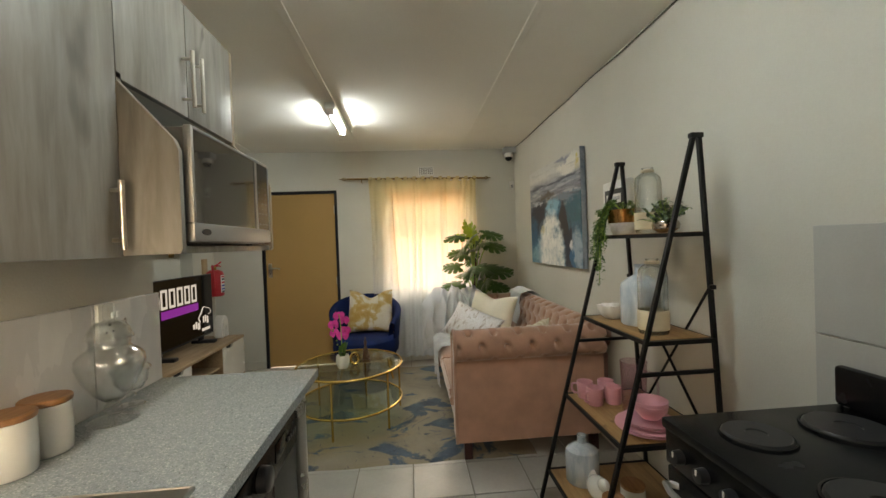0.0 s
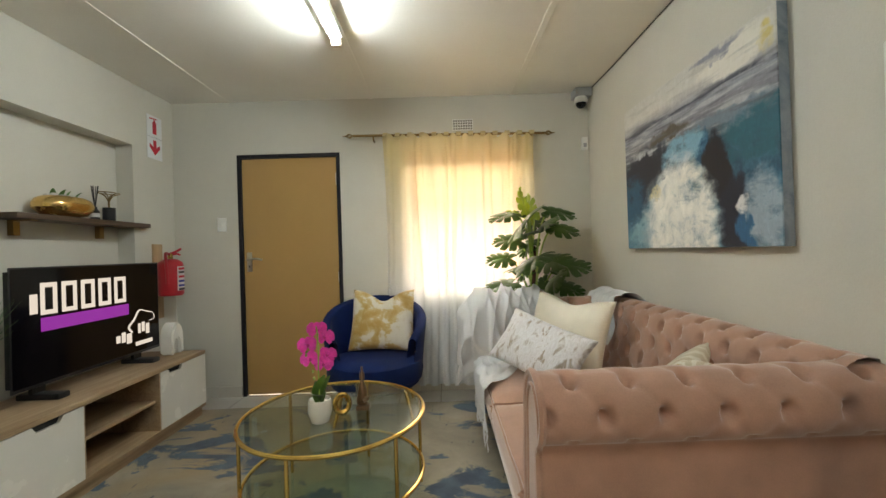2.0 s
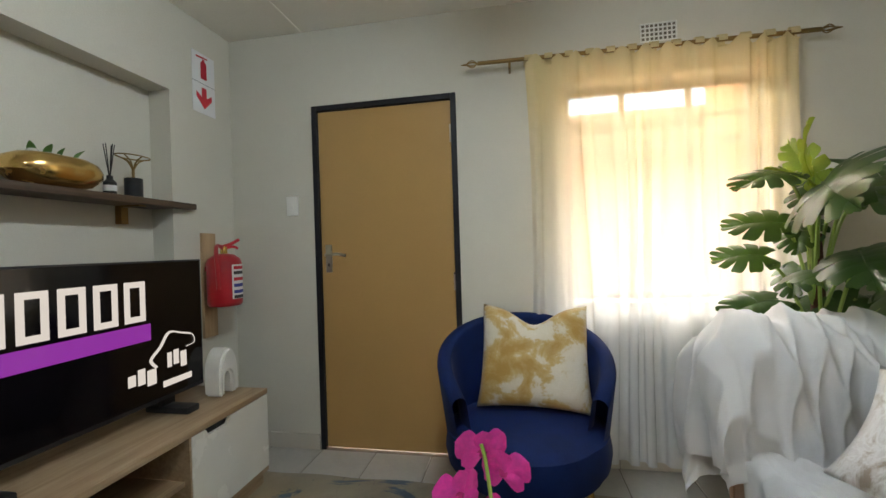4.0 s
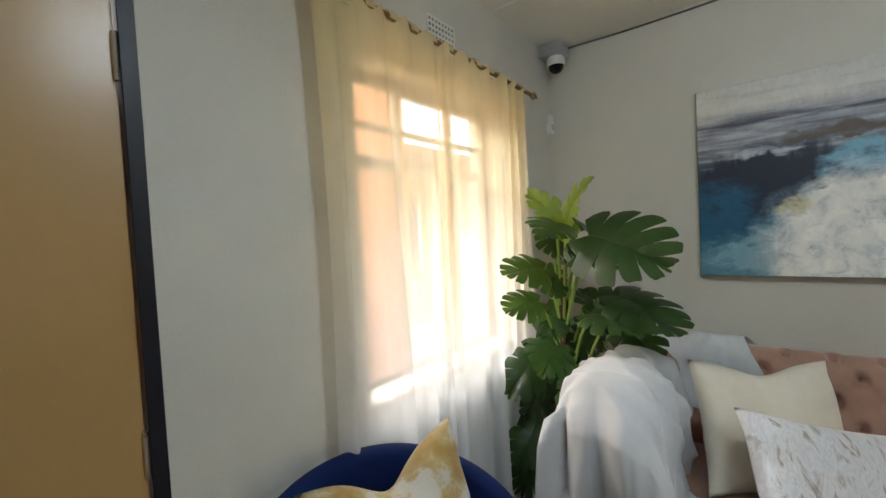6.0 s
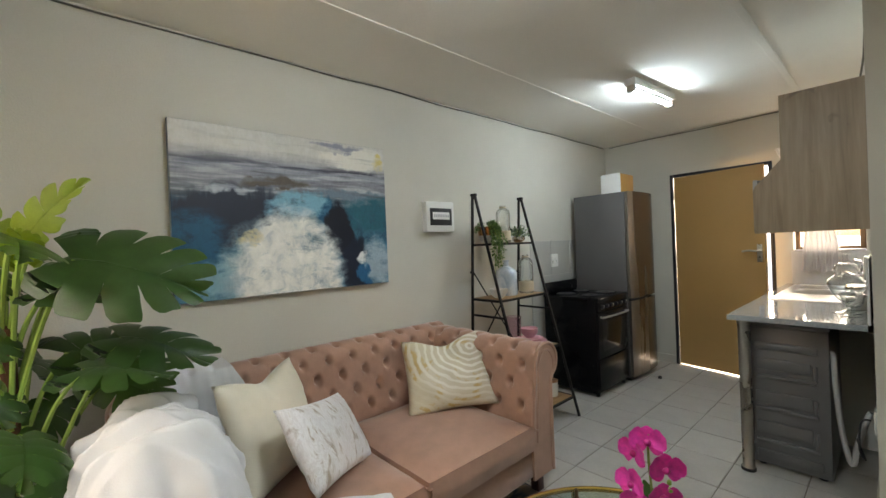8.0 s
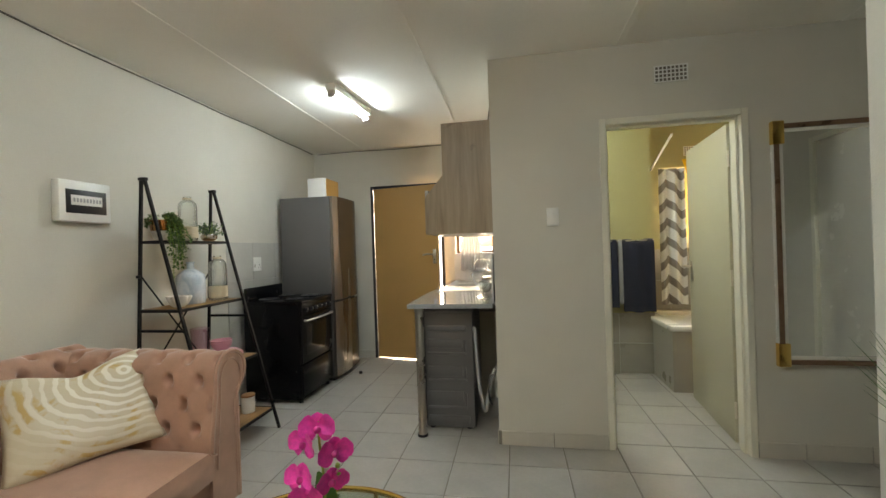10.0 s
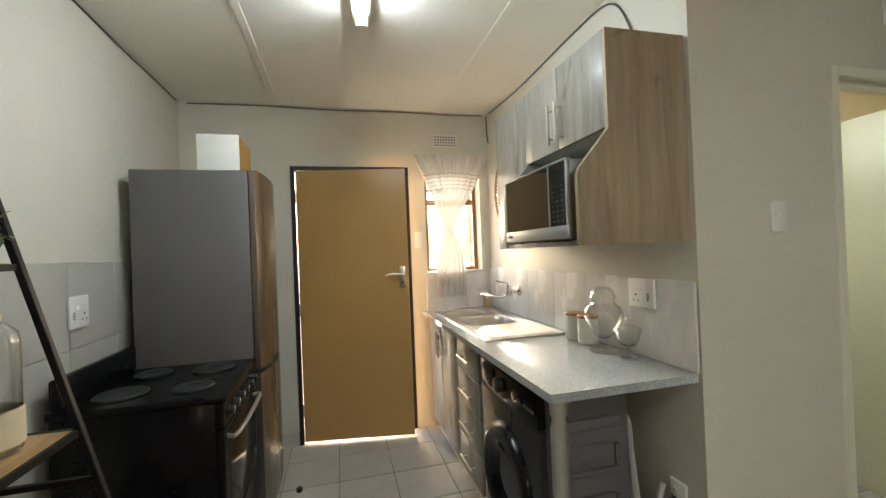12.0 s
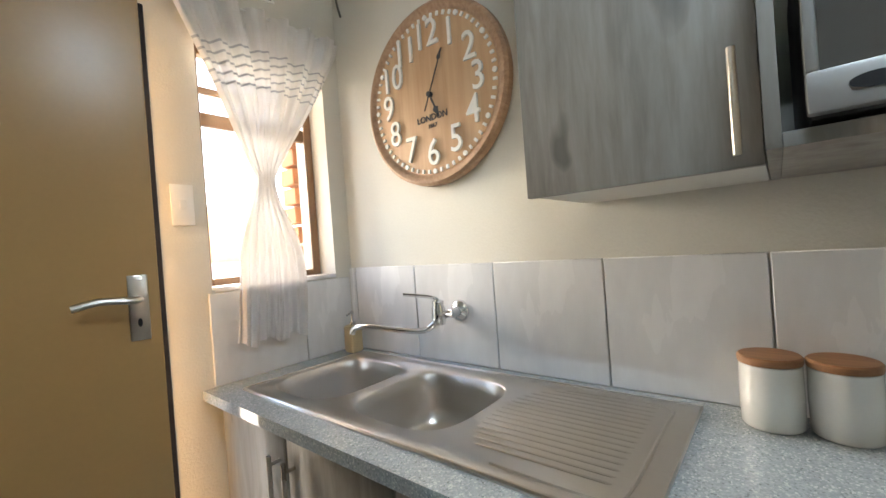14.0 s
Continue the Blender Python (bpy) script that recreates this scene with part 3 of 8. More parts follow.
def chevron_mat():
    """White cloth with grey brushed chevrons."""
    m, nt, p = nodes_of("chevron_cloth")
    v = coords(nt)
    sep = nt.nodes.new("ShaderNodeSeparateXYZ")
    nt.links.new(v, sep.inputs[0])

    def maths(op, a, b):
        n = nt.nodes.new("ShaderNodeMath")
        n.operation = op
        for s, x in zip(n.inputs, (a, b)):
            if isinstance(x, (int, float)):
                s.default_value = x
            else:
                nt.links.new(x, s)
        return n.outputs[0]

    zig = maths("PINGPONG", sep.outputs[0], 0.14)
    band = maths("FRACT", maths("MULTIPLY", maths("ADD", sep.outputs[2], zig), 5.2), 0.0)
    col = ramp(nt, band, [(0.0, (0.72, 0.72, 0.70)), (0.55, (0.72, 0.72, 0.70)), (0.6, (0.22, 0.20, 0.18)), (0.97, (0.26, 0.24, 0.22))])
    nt.links.new(col, p.inputs["Base Color"])
    p.inputs["Roughness"].default_value = 0.8
    return m


M["painting"], M["rug"], M["marbled"], M["chevron"] = painting_mat(), rug_mat(), marbled_mat(), chevron_mat()
for dull, level in (("rack_metal", 0.2), ("black_enamel", 0.2), ("screen", 0.35), ("black_gloss", 0.35)):
    M[dull].node_tree.nodes["Principled BSDF"].inputs["Specular IOR Level"].default_value = level


def backlit(m, color, share):
    """Lets some light through a leaf."""
    nt = m.node_tree
    out, mx, tl = nt.nodes["Material Output"], nt.nodes.new("ShaderNodeMixShader"), nt.nodes.new("ShaderNodeBsdfTranslucent")
    tl.inputs[0].default_value = (*color, 1)
    mx.inputs[0].default_value = share
    nt.links.new(nt.nodes["Principled BSDF"].outputs[0], mx.inputs[1])
    nt.links.new(tl.outputs[0], mx.inputs[2])
    nt.links.new(mx.outputs[0], out.inputs[0])


backlit(M["leaf"], (0.16, 0.33, 0.04), 0.24)
backlit(M["leaf_light"], (0.42, 0.55, 0.06), 0.35)

# ---- building blocks ----
BUILT_IN_WORLD = set()


def box(bm, x0, x1, y0, y1, z0, z1, bevel=0.0, seg=2):
    m = Matrix.LocRotScale(((x0 + x1) / 2, (y0 + y1) / 2, (z0 + z1) / 2), None, (x1 - x0, y1 - y0, z1 - z0))
    vs = bmesh.ops.create_cube(bm, size=1, matrix=m)["verts"]
    if bevel:
        es = list({e for v in vs for e in v.link_edges})
        bmesh.ops.bevel(bm, geom=es, offset=bevel, segments=seg, profile=0.5, affect="EDGES", clamp_overlap=True)
    return bm


def boxes(*dims, bevel=0.0):
    bm = bmesh.new()
    for d in dims:
        box(bm, *d, bevel=bevel)
    return bm


def lathe(bm, profile, n=28, at=(0, 0, 0), wave=None):
    """Turns a profile of (radius, height) round the vertical; a radius of 0 closes it."""
    rings = []
    for r, z in profile:
        if r <= 1e-6:
            rings.append([bm.verts.new((at[0], at[1], at[2] + z))])
        else:
            rings.append([bm.verts.new((at[0] + r * (1 + (wave(a, z) if wave else 0)) * math.cos(a), at[1] + r * (1 + (wave(a, z) if wave else 0)) * math.sin(a), at[2] + z)) for a in (2 * math.pi * k / n for k in range(n))])
    for a, b in zip(rings, rings[1:]):
        for k in range(n):
            j = (k + 1) % n
            if len(a) == 1 and len(b) > 1:
                bm.faces.new((a[0], b[j], b[k]))
            elif len(b) == 1 and len(a) > 1:
                bm.faces.new((a[k], a[j], b[0]))
            elif len(a) > 1:
                bm.faces.new((a[k], a[j], b[j], b[k]))
    return bm


def turned(profile, n=28, at=(0, 0, 0), wave=None):
    return lathe(bmesh.new(), profile, n, at, wave)


def tube(bm, pts, r, n=8, closed=False, taper=None, flat=1.0):
    """A rod along points; taper gives the radius's factor at each."""
    pts = [Vector(p) for p in pts]
    rings, last = [], None
    for i, p in enumerate(pts):
        a = pts[i - 1] if (i or closed) else p
        b = pts[(i + 1) % len(pts)] if (i + 1 < len(pts) or closed) else p
        d = (b - a).normalized()
        if last is None:
            s = d.orthogonal().normalized()
        else:
            s = (last - d * last.dot(d)).normalized()
        last = s
        t = d.cross(s)
        rr = r * (taper[i] if taper else 1)
        rings.append([bm.verts.new(p + s * rr * math.cos(q) + t * rr * flat * math.sin(q)) for q in (2 * math.pi * k / n for k in range(n))])
    for i in range(len(rings) - (0 if closed else 1)):
        a, b = rings[i], rings[(i + 1) % len(rings)]
        for k in range(n):
            bm.faces.new((a[k], a[(k + 1) % n], b[(k + 1) % n], b[k]))
    if not closed:
        bm.faces.new(list(reversed(rings[0])))
        bm.faces.new(rings[-1])
    return bm


def rod(p, q, r, n=10):
    return tube(bmesh.new(), [p, q], r, n)


def arc(pts, steps=8):
    """A smooth line through a few points."""
    pts = [Vector(p) for p in pts]
    out = []
    for i in range(len(pts) - 1):
        a, b, c, d = pts[max(i - 1, 0)], pts[i], pts[i + 1], pts[min(i + 2, len(pts) - 1)]
        for k in range(steps):
            t = k / steps
            out.append(0.5 * ((2 * b) + (c - a) * t + (2 * a - 5 * b + 4 * c - d) * t * t + (3 * b - a - 3 * c + d) * t**3))
    return out + [pts[-1]]


def grid(bm, f, nu, nv, wrap_u=False):
    vs = [[bm.verts.new(f(i / nu, j / nv)) for j in range(nv + 1)] for i in range(nu if wrap_u else nu + 1)]
    for i in range(nu):
        for j in range(nv):
            k = (i + 1) % len(vs)
            bm.faces.new((vs[i][j], vs[k][j], vs[k][j + 1], vs[i][j + 1]))
    return bm


def prism(bm, outline, axis, a, b):
    """A flat outline drawn out along an axis from a to b; the outline's two numbers are the other axes, in order."""
    def at(u, v, w):
        return {"x": (w, u, v), "y": (u, w, v), "z": (u, v, w)}[axis]
    lo, hi = [bm.verts.new(at(u, v, a)) for u, v in outline], [bm.verts.new(at(u, v, b)) for u, v in outline]
    n = len(outline)
    bm.faces.new(lo), bm.faces.new(list(reversed(hi)))
    for i in range(n):
        bm.faces.new((lo[i], hi[i], hi[(i + 1) % n], lo[(i + 1) % n]))
    bmesh.ops.recalc_face_normals(bm, faces=bm.faces)
    return bm


def disc(cx, cy, rx, ry, n=48):
    return [(cx + rx * math.cos(2 * math.pi * k / n), cy + ry * math.sin(2 * math.pi * k / n)) for k in range(n)]


def mesh_of(name, bm, mat, sharp=40):
    me = bpy.data.meshes.new(name)
    bm.normal_update()
    bm.to_mesh(me)
    bm.free()
    me.materials.append(mat if not isinstance(mat, str) else M[mat])
    for p in me.polygons:
        p.use_smooth = True
    me.set_sharp_from_angle(angle=radians(sharp))
    return me


def part(name, bm, mat, parent, label="", sharp=40, place=None):
    """One mesh under a thing or under a part."""
    ob = new(name, mesh_of(name, bm, mat, sharp))
    ob.parent = parent
    if parent.name in BUILT_IN_WORLD:
        ob.matrix_parent_inverse = parent.matrix_basis.inverted()
    if place is not None:
        ob.matrix_basis = place
    if label:
        ob["label"] = label
    return ob


def thing(name, at, label, category, group="", kind="", world=True):
    """An Empty at the base of a thing. Its parts are drawn in the room's metres, or in its own (world=False, at a pose)."""
    ob = new(name)
    ob.empty_display_size = 0.1
    ob.matrix_basis = at if isinstance(at, Matrix) else Matrix.Translation(at)
    if world:
        BUILT_IN_WORLD.add(ob.name)
    return tagged(ob, label, category, group, kind)


def single(name, bm, mat, label="", category="", group="", kind="", sharp=40, at=None):
    """A thing of one mesh, with its origin at its base."""
    if at is None:
        lo = [min(v.co[i] for v in bm.verts) for i in range(3)]
        hi = [max(v.co[i] for v in bm.verts) for i in range(3)]
        at = Matrix.Translation(((lo[0] + hi[0]) / 2, (lo[1] + hi[1]) / 2, lo[2]))
        bmesh.ops.transform(bm, matrix=at.inverted(), verts=bm.verts)
    ob = new(name, mesh_of(name, bm, mat, sharp))
    ob.matrix_basis = at
    return tagged(ob, label, category, group, kind)


def setting(name, bm, mat, label="", category=""):
    """A piece of the setting, drawn in the room's metres."""
    ob = new(name, mesh_of(name, bm, mat, 30))
    return tagged(ob, label, category, kind="structure")


def wall_with_holes(fixed, a, b, z1, holes, axis, z0=0.0):
    """A wall across the fixed axis (from, to), along a..b, with holes (a, b, low, high)."""
    bm = bmesh.new()

    def put(p, q, lo, hi):
        if q - p > 1e-4 and hi - lo > 1e-4:
            if axis == "x":
                box(bm, p, q, *fixed, lo, hi)
            else:
                box(bm, *fixed, p, q, lo, hi)
    at = a
    for p, q, lo, hi in sorted(holes):
        put(at, p, z0, z1)
        put(p, q, z0, lo)
        put(p, q, hi, z1)
        at = q
    put(at, b, z0, z1)
    bmesh.ops.remove_doubles(bm, verts=bm.verts, dist=1e-5)
    return bm


def text_mesh(words, size, depth, bold=0.0):
    cu = bpy.data.curves.new("lettering", "FONT")
    cu.body, cu.size, cu.extrude, cu.offset = words, size, depth, bold
    cu.align_x, cu.align_y = "CENTER", "CENTER"
    cu.resolution_u = 3
    ob = bpy.data.objects.new("lettering", cu)
    scene.collection.objects.link(ob)
    bpy.context.view_layer.update()
    me = bpy.data.meshes.new_from_object(ob.evaluated_get(bpy.context.evaluated_depsgraph_get()))
    bpy.data.objects.remove(ob)
    return me


# ---- the shell ----
XE, YN, ZC = 2.262, 5.302, 2.52      # east wall, north wall, ceiling
XK, YB = -0.02, 2.022                # kitchen's side wall, back wall of the lounge
XT, XW = -1.312, -2.45               # wall behind the television, far west wall

setting("ground", boxes((-40, 40, -40, 40, -0.30, -0.16)), "paving", "pale paved yard round the house", "ground")
floor = setting("floor", boxes((XW - 0.2, XE + 0.2, -0.22, YN + 0.22, -0.15, -0.004)), "grout", "floor of pale grey square tiles with dark joints", "floor")

wall_east = setting("wall_east", wall_with_holes((XE, XE + 0.22), -0.22, YN + 0.22, 2.75, [], "y"), "wall", "greige painted long wall", "wall")
wall_north = setting("wall_north", wall_with_holes((YN, YN + 0.22), XW - 0.2, XE, 2.75, [(-0.765, 0.115, 0, 2.065), (0.70, 1.68, 0.865, 2.055)], "x"), "wall", "greige painted wall with door and window", "wall")
wall_south = setting("wall_south", wall_with_holes((-0.22, 0.0), XK - 0.11, XE, 2.75, [(0.655, 1.54, 0, 2.07), (0.06, 0.525, 1.215, 2.06)], "x"), "wall", "warm lit painted kitchen wall with door and window", "wall")
wall_kitchen = setting("wall_kitchen", wall_with_holes((XK - 0.11, XK), 0.0, YB, 2.75, [], "y"), "wall", "painted wall behind the kitchen counter", "wall")
wall_back = setting("wall_back", wall_with_holes((YB - 0.12, YB), XW, XK - 0.11, 2.75, [(-1.535, -0.70, 0, 2.068)], "x"), "wall", "greige painted wall with the bathroom doorway", "wall")
wall_west = setting("wall_west", wall_with_holes((XW - 0.2, XW), -0.22, YN, 2.75, [(2.16, 2.98, 0, 2.06)], "y"), "wall", "greige painted wall of the side passage", "wall")
tv_wall = bmesh.new()
box(tv_wall, XT - 0.24, XT - 0.125, 3.15, YN, 0, 2.75)
box(tv_wall, XT - 0.125, XT, 4.845, YN, 0, 2.75)
box(tv_wall, XT - 0.125, XT, 3.15, 3.42, 0, 2.75)
box(tv_wall, XT - 0.125, XT, 3.42, 4.845, 2.055, 2.75)
setting("wall_television", tv_wall, "wall", "greige wall with a shallow recess for the television", "wall")
setting("wall_bath_south", wall_with_holes((-0.22, 0.0), XW, XK - 0.11, 2.75, [(-2.32, -1.70, 1.2, 2.08)], "x"), "bath_wall", "olive yellow bathroom wall with a window", "wall")
setting("wall_bath_return", wall_with_holes((0.30, 0.44), -1.485, XK - 0.13, 2.75, [], "x"), "bath_wall", "olive yellow bathroom wall behind the towels", "wall")
setting("wall_bath_lining", boxes((XK - 0.122, XK - 0.112, 0.44, YB - 0.12, 0, 2.6)), "bath_wall", "olive yellow bathroom side wall", "wall")

ceil = boxes((XW - 0.1, XE + 0.1, -0.2, YN + 0.2, ZC, ZC + 0.05))
for xs in (-2.05, -0.83, 0.395, 1.615):
    box(ceil, xs - 0.02, xs + 0.02, 0.0 if xs > 0 else YB, YN, ZC - 0.004, ZC + 0.001, 0.0015, 1)
setting("ceiling", ceil, "ceiling", "pale board ceiling with flat cover strips", "ceiling")
# Unseen; the overhang is sized to keep direct sun off the kitchen window.
setting("roof", boxes((XW - 0.9, XE + 0.9, -0.85, YN + 0.75, 2.76, 2.84)), "roof", "roof with overhanging eaves", "roof")

# skirting of cut tiles
skirt_mesh = mesh_of("skirting_tile", box(bmesh.new(), 0.002, 0.331, 0, 0.009, 0, 0.092, 0.002, 1), "skirting")


def skirting(name, origin, along, length):
    base = boxes((0, length, 0, 0.004, 0, 0.09))
    ob = setting(name, base, "grout", "low skirting of pale tiles", "skirting")
    ob.matrix_basis = Matrix.Translation(origin) @ pose(0, 0, 0, 0, 0, along)
    at = 0.0
    while at < length - 0.02:
        w = min(0.333, length - at)
        o = new("skirting_tile", skirt_mesh)
        o.parent = ob
        o.matrix_basis = Matrix.Translation((at, 0.0005, 0)) @ Matrix.Diagonal((w / 0.333, 1, 1, 1))
        at += 0.333


skirting("baseboard", (XE, 0, 0), 90, YN)
skirting("baseboard_2", (XE, YN, 0), 180, XE - 0.12)
skirting("baseboard_3", (-0.77, YN, 0), 180, -0.77 - XT)
skirting("baseboard_4", (-0.70, YB, 0), 0, 0.68)
skirting("baseboard_5", (XW, YB, 0), 0, -1.54 - XW)
skirting("baseboard_6", (XK, YB, 0), -90, 0.60)
skirting("baseboard_7", (1.54, 0, 0), 0, XE - 1.54)

# floor tiles, each with its own edge
tile_mesh = mesh_of("floor_tile", box(bmesh.new(), -0.1652, 0.1652, -0.1652, 0.1652, -0.012, 0.0, 0.0025, 1), "tile")


def lay_tiles():
    p, n = 0.3362, 0
    for i in range(-11, 5):
        for j in range(-3, 13):
            cx, cy = 0.924 + (i + 0.5) * p, 0.930 + (j + 0.5) * p
            x0, x1 = max(cx - p / 2, XW), min(cx + p / 2, XE)
            y0, y1 = max(cy - p / 2, 0.0), min(cy + p / 2, YN)
            if x1 - x0 < 0.03 or y1 - y0 < 0.03 or (cx < -1.5 and cy > 3.3):
                continue
            o = new("floor_tile", tile_mesh)
            o.parent = floor
            o.matrix_basis = Matrix.Translation(((x0 + x1) / 2, (y0 + y1) / 2, 0.0006 * math.sin(7 * i + 3 * j))) @ Matrix.Diagonal(((x1 - x0) / p, (y1 - y0) / p, 1, 1))
            n += 1


# ---- doors and windows ----


def lever_handle(parent, at, out, side):
    """Back plate with lever and keyhole; out: +1 or -1 along y, side: way the lever points along x."""
    x, y, z = at
    pl = bmesh.new()
    box(pl, x - 0.021, x + 0.021, min(y, y + out * 0.007), max(y, y + out * 0.007), z - 0.105, z + 0.06, 0.003, 2)
    plate = part("handle_plate", pl, "nickel", parent, "satin nickel back plate")
    lv = tube(bmesh.new(), arc([(x, y + out * 0.005, z), (x, y + out * 0.045, z), (x + side * 0.02, y + out * 0.056, z), (x + side * 0.075, y + out * 0.052, z + 0.004), (x + side * 0.125, y + out * 0.05, z - 0.006)], 5), 0.0085, 8)
    part("lever", lv, "nickel", plate, "bent metal lever")
    k = bmesh.new()
    prism(k, [(x + u, z - 0.06 + v) for u, v in disc(0, 0, 0.005, 0.011, 14)], "y", y + out * 0.0072, y + out * 0.0085)
    part("keyhole", k, "dark_plastic", plate)


def framed_door(name, x0, x1, wall_a, wall_b, top, frame_mat, leaf_mat, handle_x, side, out, label, ajar=0.0, hinge_x=None, gap=0.012, grip=1.17):
    """A steel frame with a flush leaf; the leaf's room face lies on the out side."""
    d = thing(name, ((x0 + x1) / 2, wall_b, 0), label, "door", kind="structure")
    fw = 0.032
    fr = bmesh.new()
    ya, yb = min(wall_a, wall_b), max(wall_a, wall_b)
    for p, q, lo, hi in ((x0, x0 + fw, 0, top), (x1 - fw, x1, 0, top), (x0 + fw, x1 - fw, top - fw, top)):
        box(fr, p, q, ya - 0.006, yb + 0.006, lo, hi, 0.002, 1)
    part("door_frame", fr, frame_mat, d)
    face = wall_b + out * -0.012
    lf = bmesh.new()
    lx0, lx1 = x0 + fw + 0.003, x1 - fw - 0.003
    box(lf, lx0, lx1, min(face, face - out * 0.04), max(face, face - out * 0.04), gap, top - fw - 0.003, 0.002, 1)
    hx = hinge_x if hinge_x is not None else lx0
    turn = Matrix.Translation((hx, face, 0)) @ pose(0, 0, 0, 0, 0, ajar) @ Matrix.Translation((-hx, -face, 0))
    leaf = part("door_leaf", lf, leaf_mat, d)
    lever_handle(leaf, (handle_x, face, grip), out, side)
    for z in (0.25, 1.0, 1.84):
        h = bmesh.new()
        hc = lx0 if abs(hx - lx0) < abs(hx - lx1) else lx1
        tube(h, [(hc, face + out * 0.006, z - 0.05), (hc, face + out * 0.006, z + 0.05)], 0.007, 8)
        part("hinge", h, "nickel", leaf)
    leaf.matrix_basis = turn
    return d


framed_door("door_1", -0.765, 0.115, YN + 0.12, YN, 2.065, "black_steel", "door", -0.683, 1, -1, "tan board door in a black steel frame", hinge_x=0.08)
framed_door("door_2", 0.655, 1.54, -0.12, 0.0, 2.07, "black_steel", "door", 0.735, 1, 1, "tan board kitchen door in a black steel frame", ajar=-10.5, hinge_x=1.505, grip=1.232)

# bathroom doorway: cream steel frame, leaf swung fully in
bd = thing("door_3", (-1.12, YB, 0), "cream bathroom door standing open in a cream steel frame", "door", kind="structure")
bf = bmesh.new()
for p, q, lo, hi in ((-1.535, -1.497, 0, 2.068), (-0.738, -0.70, 0, 2.068), (-1.497, -0.738, 2.03, 2.068)):
    box(bf, p, q, YB - 0.13, YB + 0.012, lo, hi, 0.003, 1)
for p, q, lo, hi in ((-1.497, -1.482, 0, 2.03), (-0.753, -0.738, 0, 2.03), (-1.482, -0.753, 2.015, 2.03)):
    box(bf, p, q, YB - 0.085, YB - 0.03, lo, hi, 0.002, 1)
part("door_frame", bf, "white_steel", bd)
bl = boxes((-1.527, -1.49, 1.075, 1.872, 0.012, 2.02), bevel=0.002)
bleaf = part("door_leaf", bl, "cream_door", bd)
bleaf.matrix_basis = Matrix.Translation((-1.497, 1.872, 0)) @ pose(0, 0, 0, 0, 0, -5.2) @ Matrix.Translation((1.497, -1.872, 0))
hp = boxes((-1.489, -1.483, 1.12, 1.16, 0.97, 1.13), bevel=0.002)
hpp = part("handle_plate", hp, "nickel", bleaf)
part("lever", tube(bmesh.new(), arc([(-1.485, 1.14, 1.09), (-1.44, 1.14, 1.09), (-1.43, 1.16, 1.09), (-1.432, 1.25, 1.088)], 5), 0.008, 8), "nickel", hpp)
for z in (0.22, 1.05, 1.8):
    part("hinge", rod((-1.492, 1.885, z - 0.05), (-1.492, 1.885, z + 0.05), 0.008, 8), "nickel", bleaf)

# bedroom doorway in the passage
bd4 = thing("door_4", (XW, 2.57, 0), "pale bedroom door in a cream steel frame", "door", kind="structure")
f4 = bmesh.new()
for p, q, lo, hi in ((2.16, 2.2, 0, 2.06), (2.94, 2.98, 0, 2.06), (2.2, 2.94, 2.02, 2.06)):
    box(f4, XW - 0.12, XW + 0.012, p, q, lo, hi, 0.003, 1)
part("door_frame", f4, "white_steel", bd4)
l4 = part("door_leaf", boxes((XW - 0.05, XW - 0.012, 2.203, 2.937, 0.012, 2.017), bevel=0.002), "gloss_white", bd4)
part("lever", tube(bmesh.new(), arc([(XW - 0.014, 2.28, 1.05), (XW + 0.04, 2.28, 1.05), (XW + 0.045, 2.38, 1.05)], 5), 0.008, 8), "nickel", l4)


def steel_window(name, x0, x1, z0, z1, y, uprights, rails, frame_mat, label, sill_to, sill_mat):
    w = thing(name, ((x0 + x1) / 2, y, z0), label, "window", kind="structure")
    bars = [(x0, x0 + 0.035, z0, z1), (x1 - 0.035, x1, z0, z1), (x0 + 0.035, x1 - 0.035, z0, z0 + 0.035), (x0 + 0.035, x1 - 0.035, z1 - 0.035, z1)]
    fr = bmesh.new()
    for a, b, lo, hi in bars:
        box(fr, a, b, y - 0.018, y + 0.018, lo, hi, 0.003, 1)
    frame_ob = part("window_frame", fr, frame_mat, w)
    for u, lo, hi, wd in uprights:
        part("mullion", boxes((u - wd / 2, u + wd / 2, y - 0.014, y + 0.014, lo, hi), bevel=0.002), frame_mat, frame_ob)
    for a, b, z, wd in rails:
        part("transom", boxes((a, b, y - 0.0125, y + 0.0125, z - wd / 2, z + wd / 2), bevel=0.002), frame_mat, frame_ob)
    pane = part("pane", boxes((x0 + 0.03, x1 - 0.03, y - 0.002, y + 0.002, z0 + 0.03, z1 - 0.03)), "pane", w)
    pane.visible_shadow = False
    lo, hi = min(y, sill_to), max(y, sill_to)
    part("window_sill", boxes((x0 + 0.001, x1 - 0.001, lo, hi, z0 - 0.004, z0 + 0.012), bevel=0.003), sill_mat, w)
    return w


steel_window("window_1", 0.705, 1.675, 0.87, 2.05, YN + 0.13, [(1.02, 0.9, 2.02, 0.03), (1.36, 0.9, 2.02, 0.03)], [(0.74, 1.64, 1.72, 0.05), (0.74, 1.64, 1.86, 0.02)], "brown_steel", "steel lounge window with transom lights", YN - 0.01, "white_steel")
steel_window("window_2", 0.065, 0.52, 1.22, 2.055, -0.11, [], [(0.1, 0.485, 1.80, 0.045), (0.1, 0.485, 1.90, 0.02)], "brown_steel", "small steel kitchen window", 0.012, "splash")
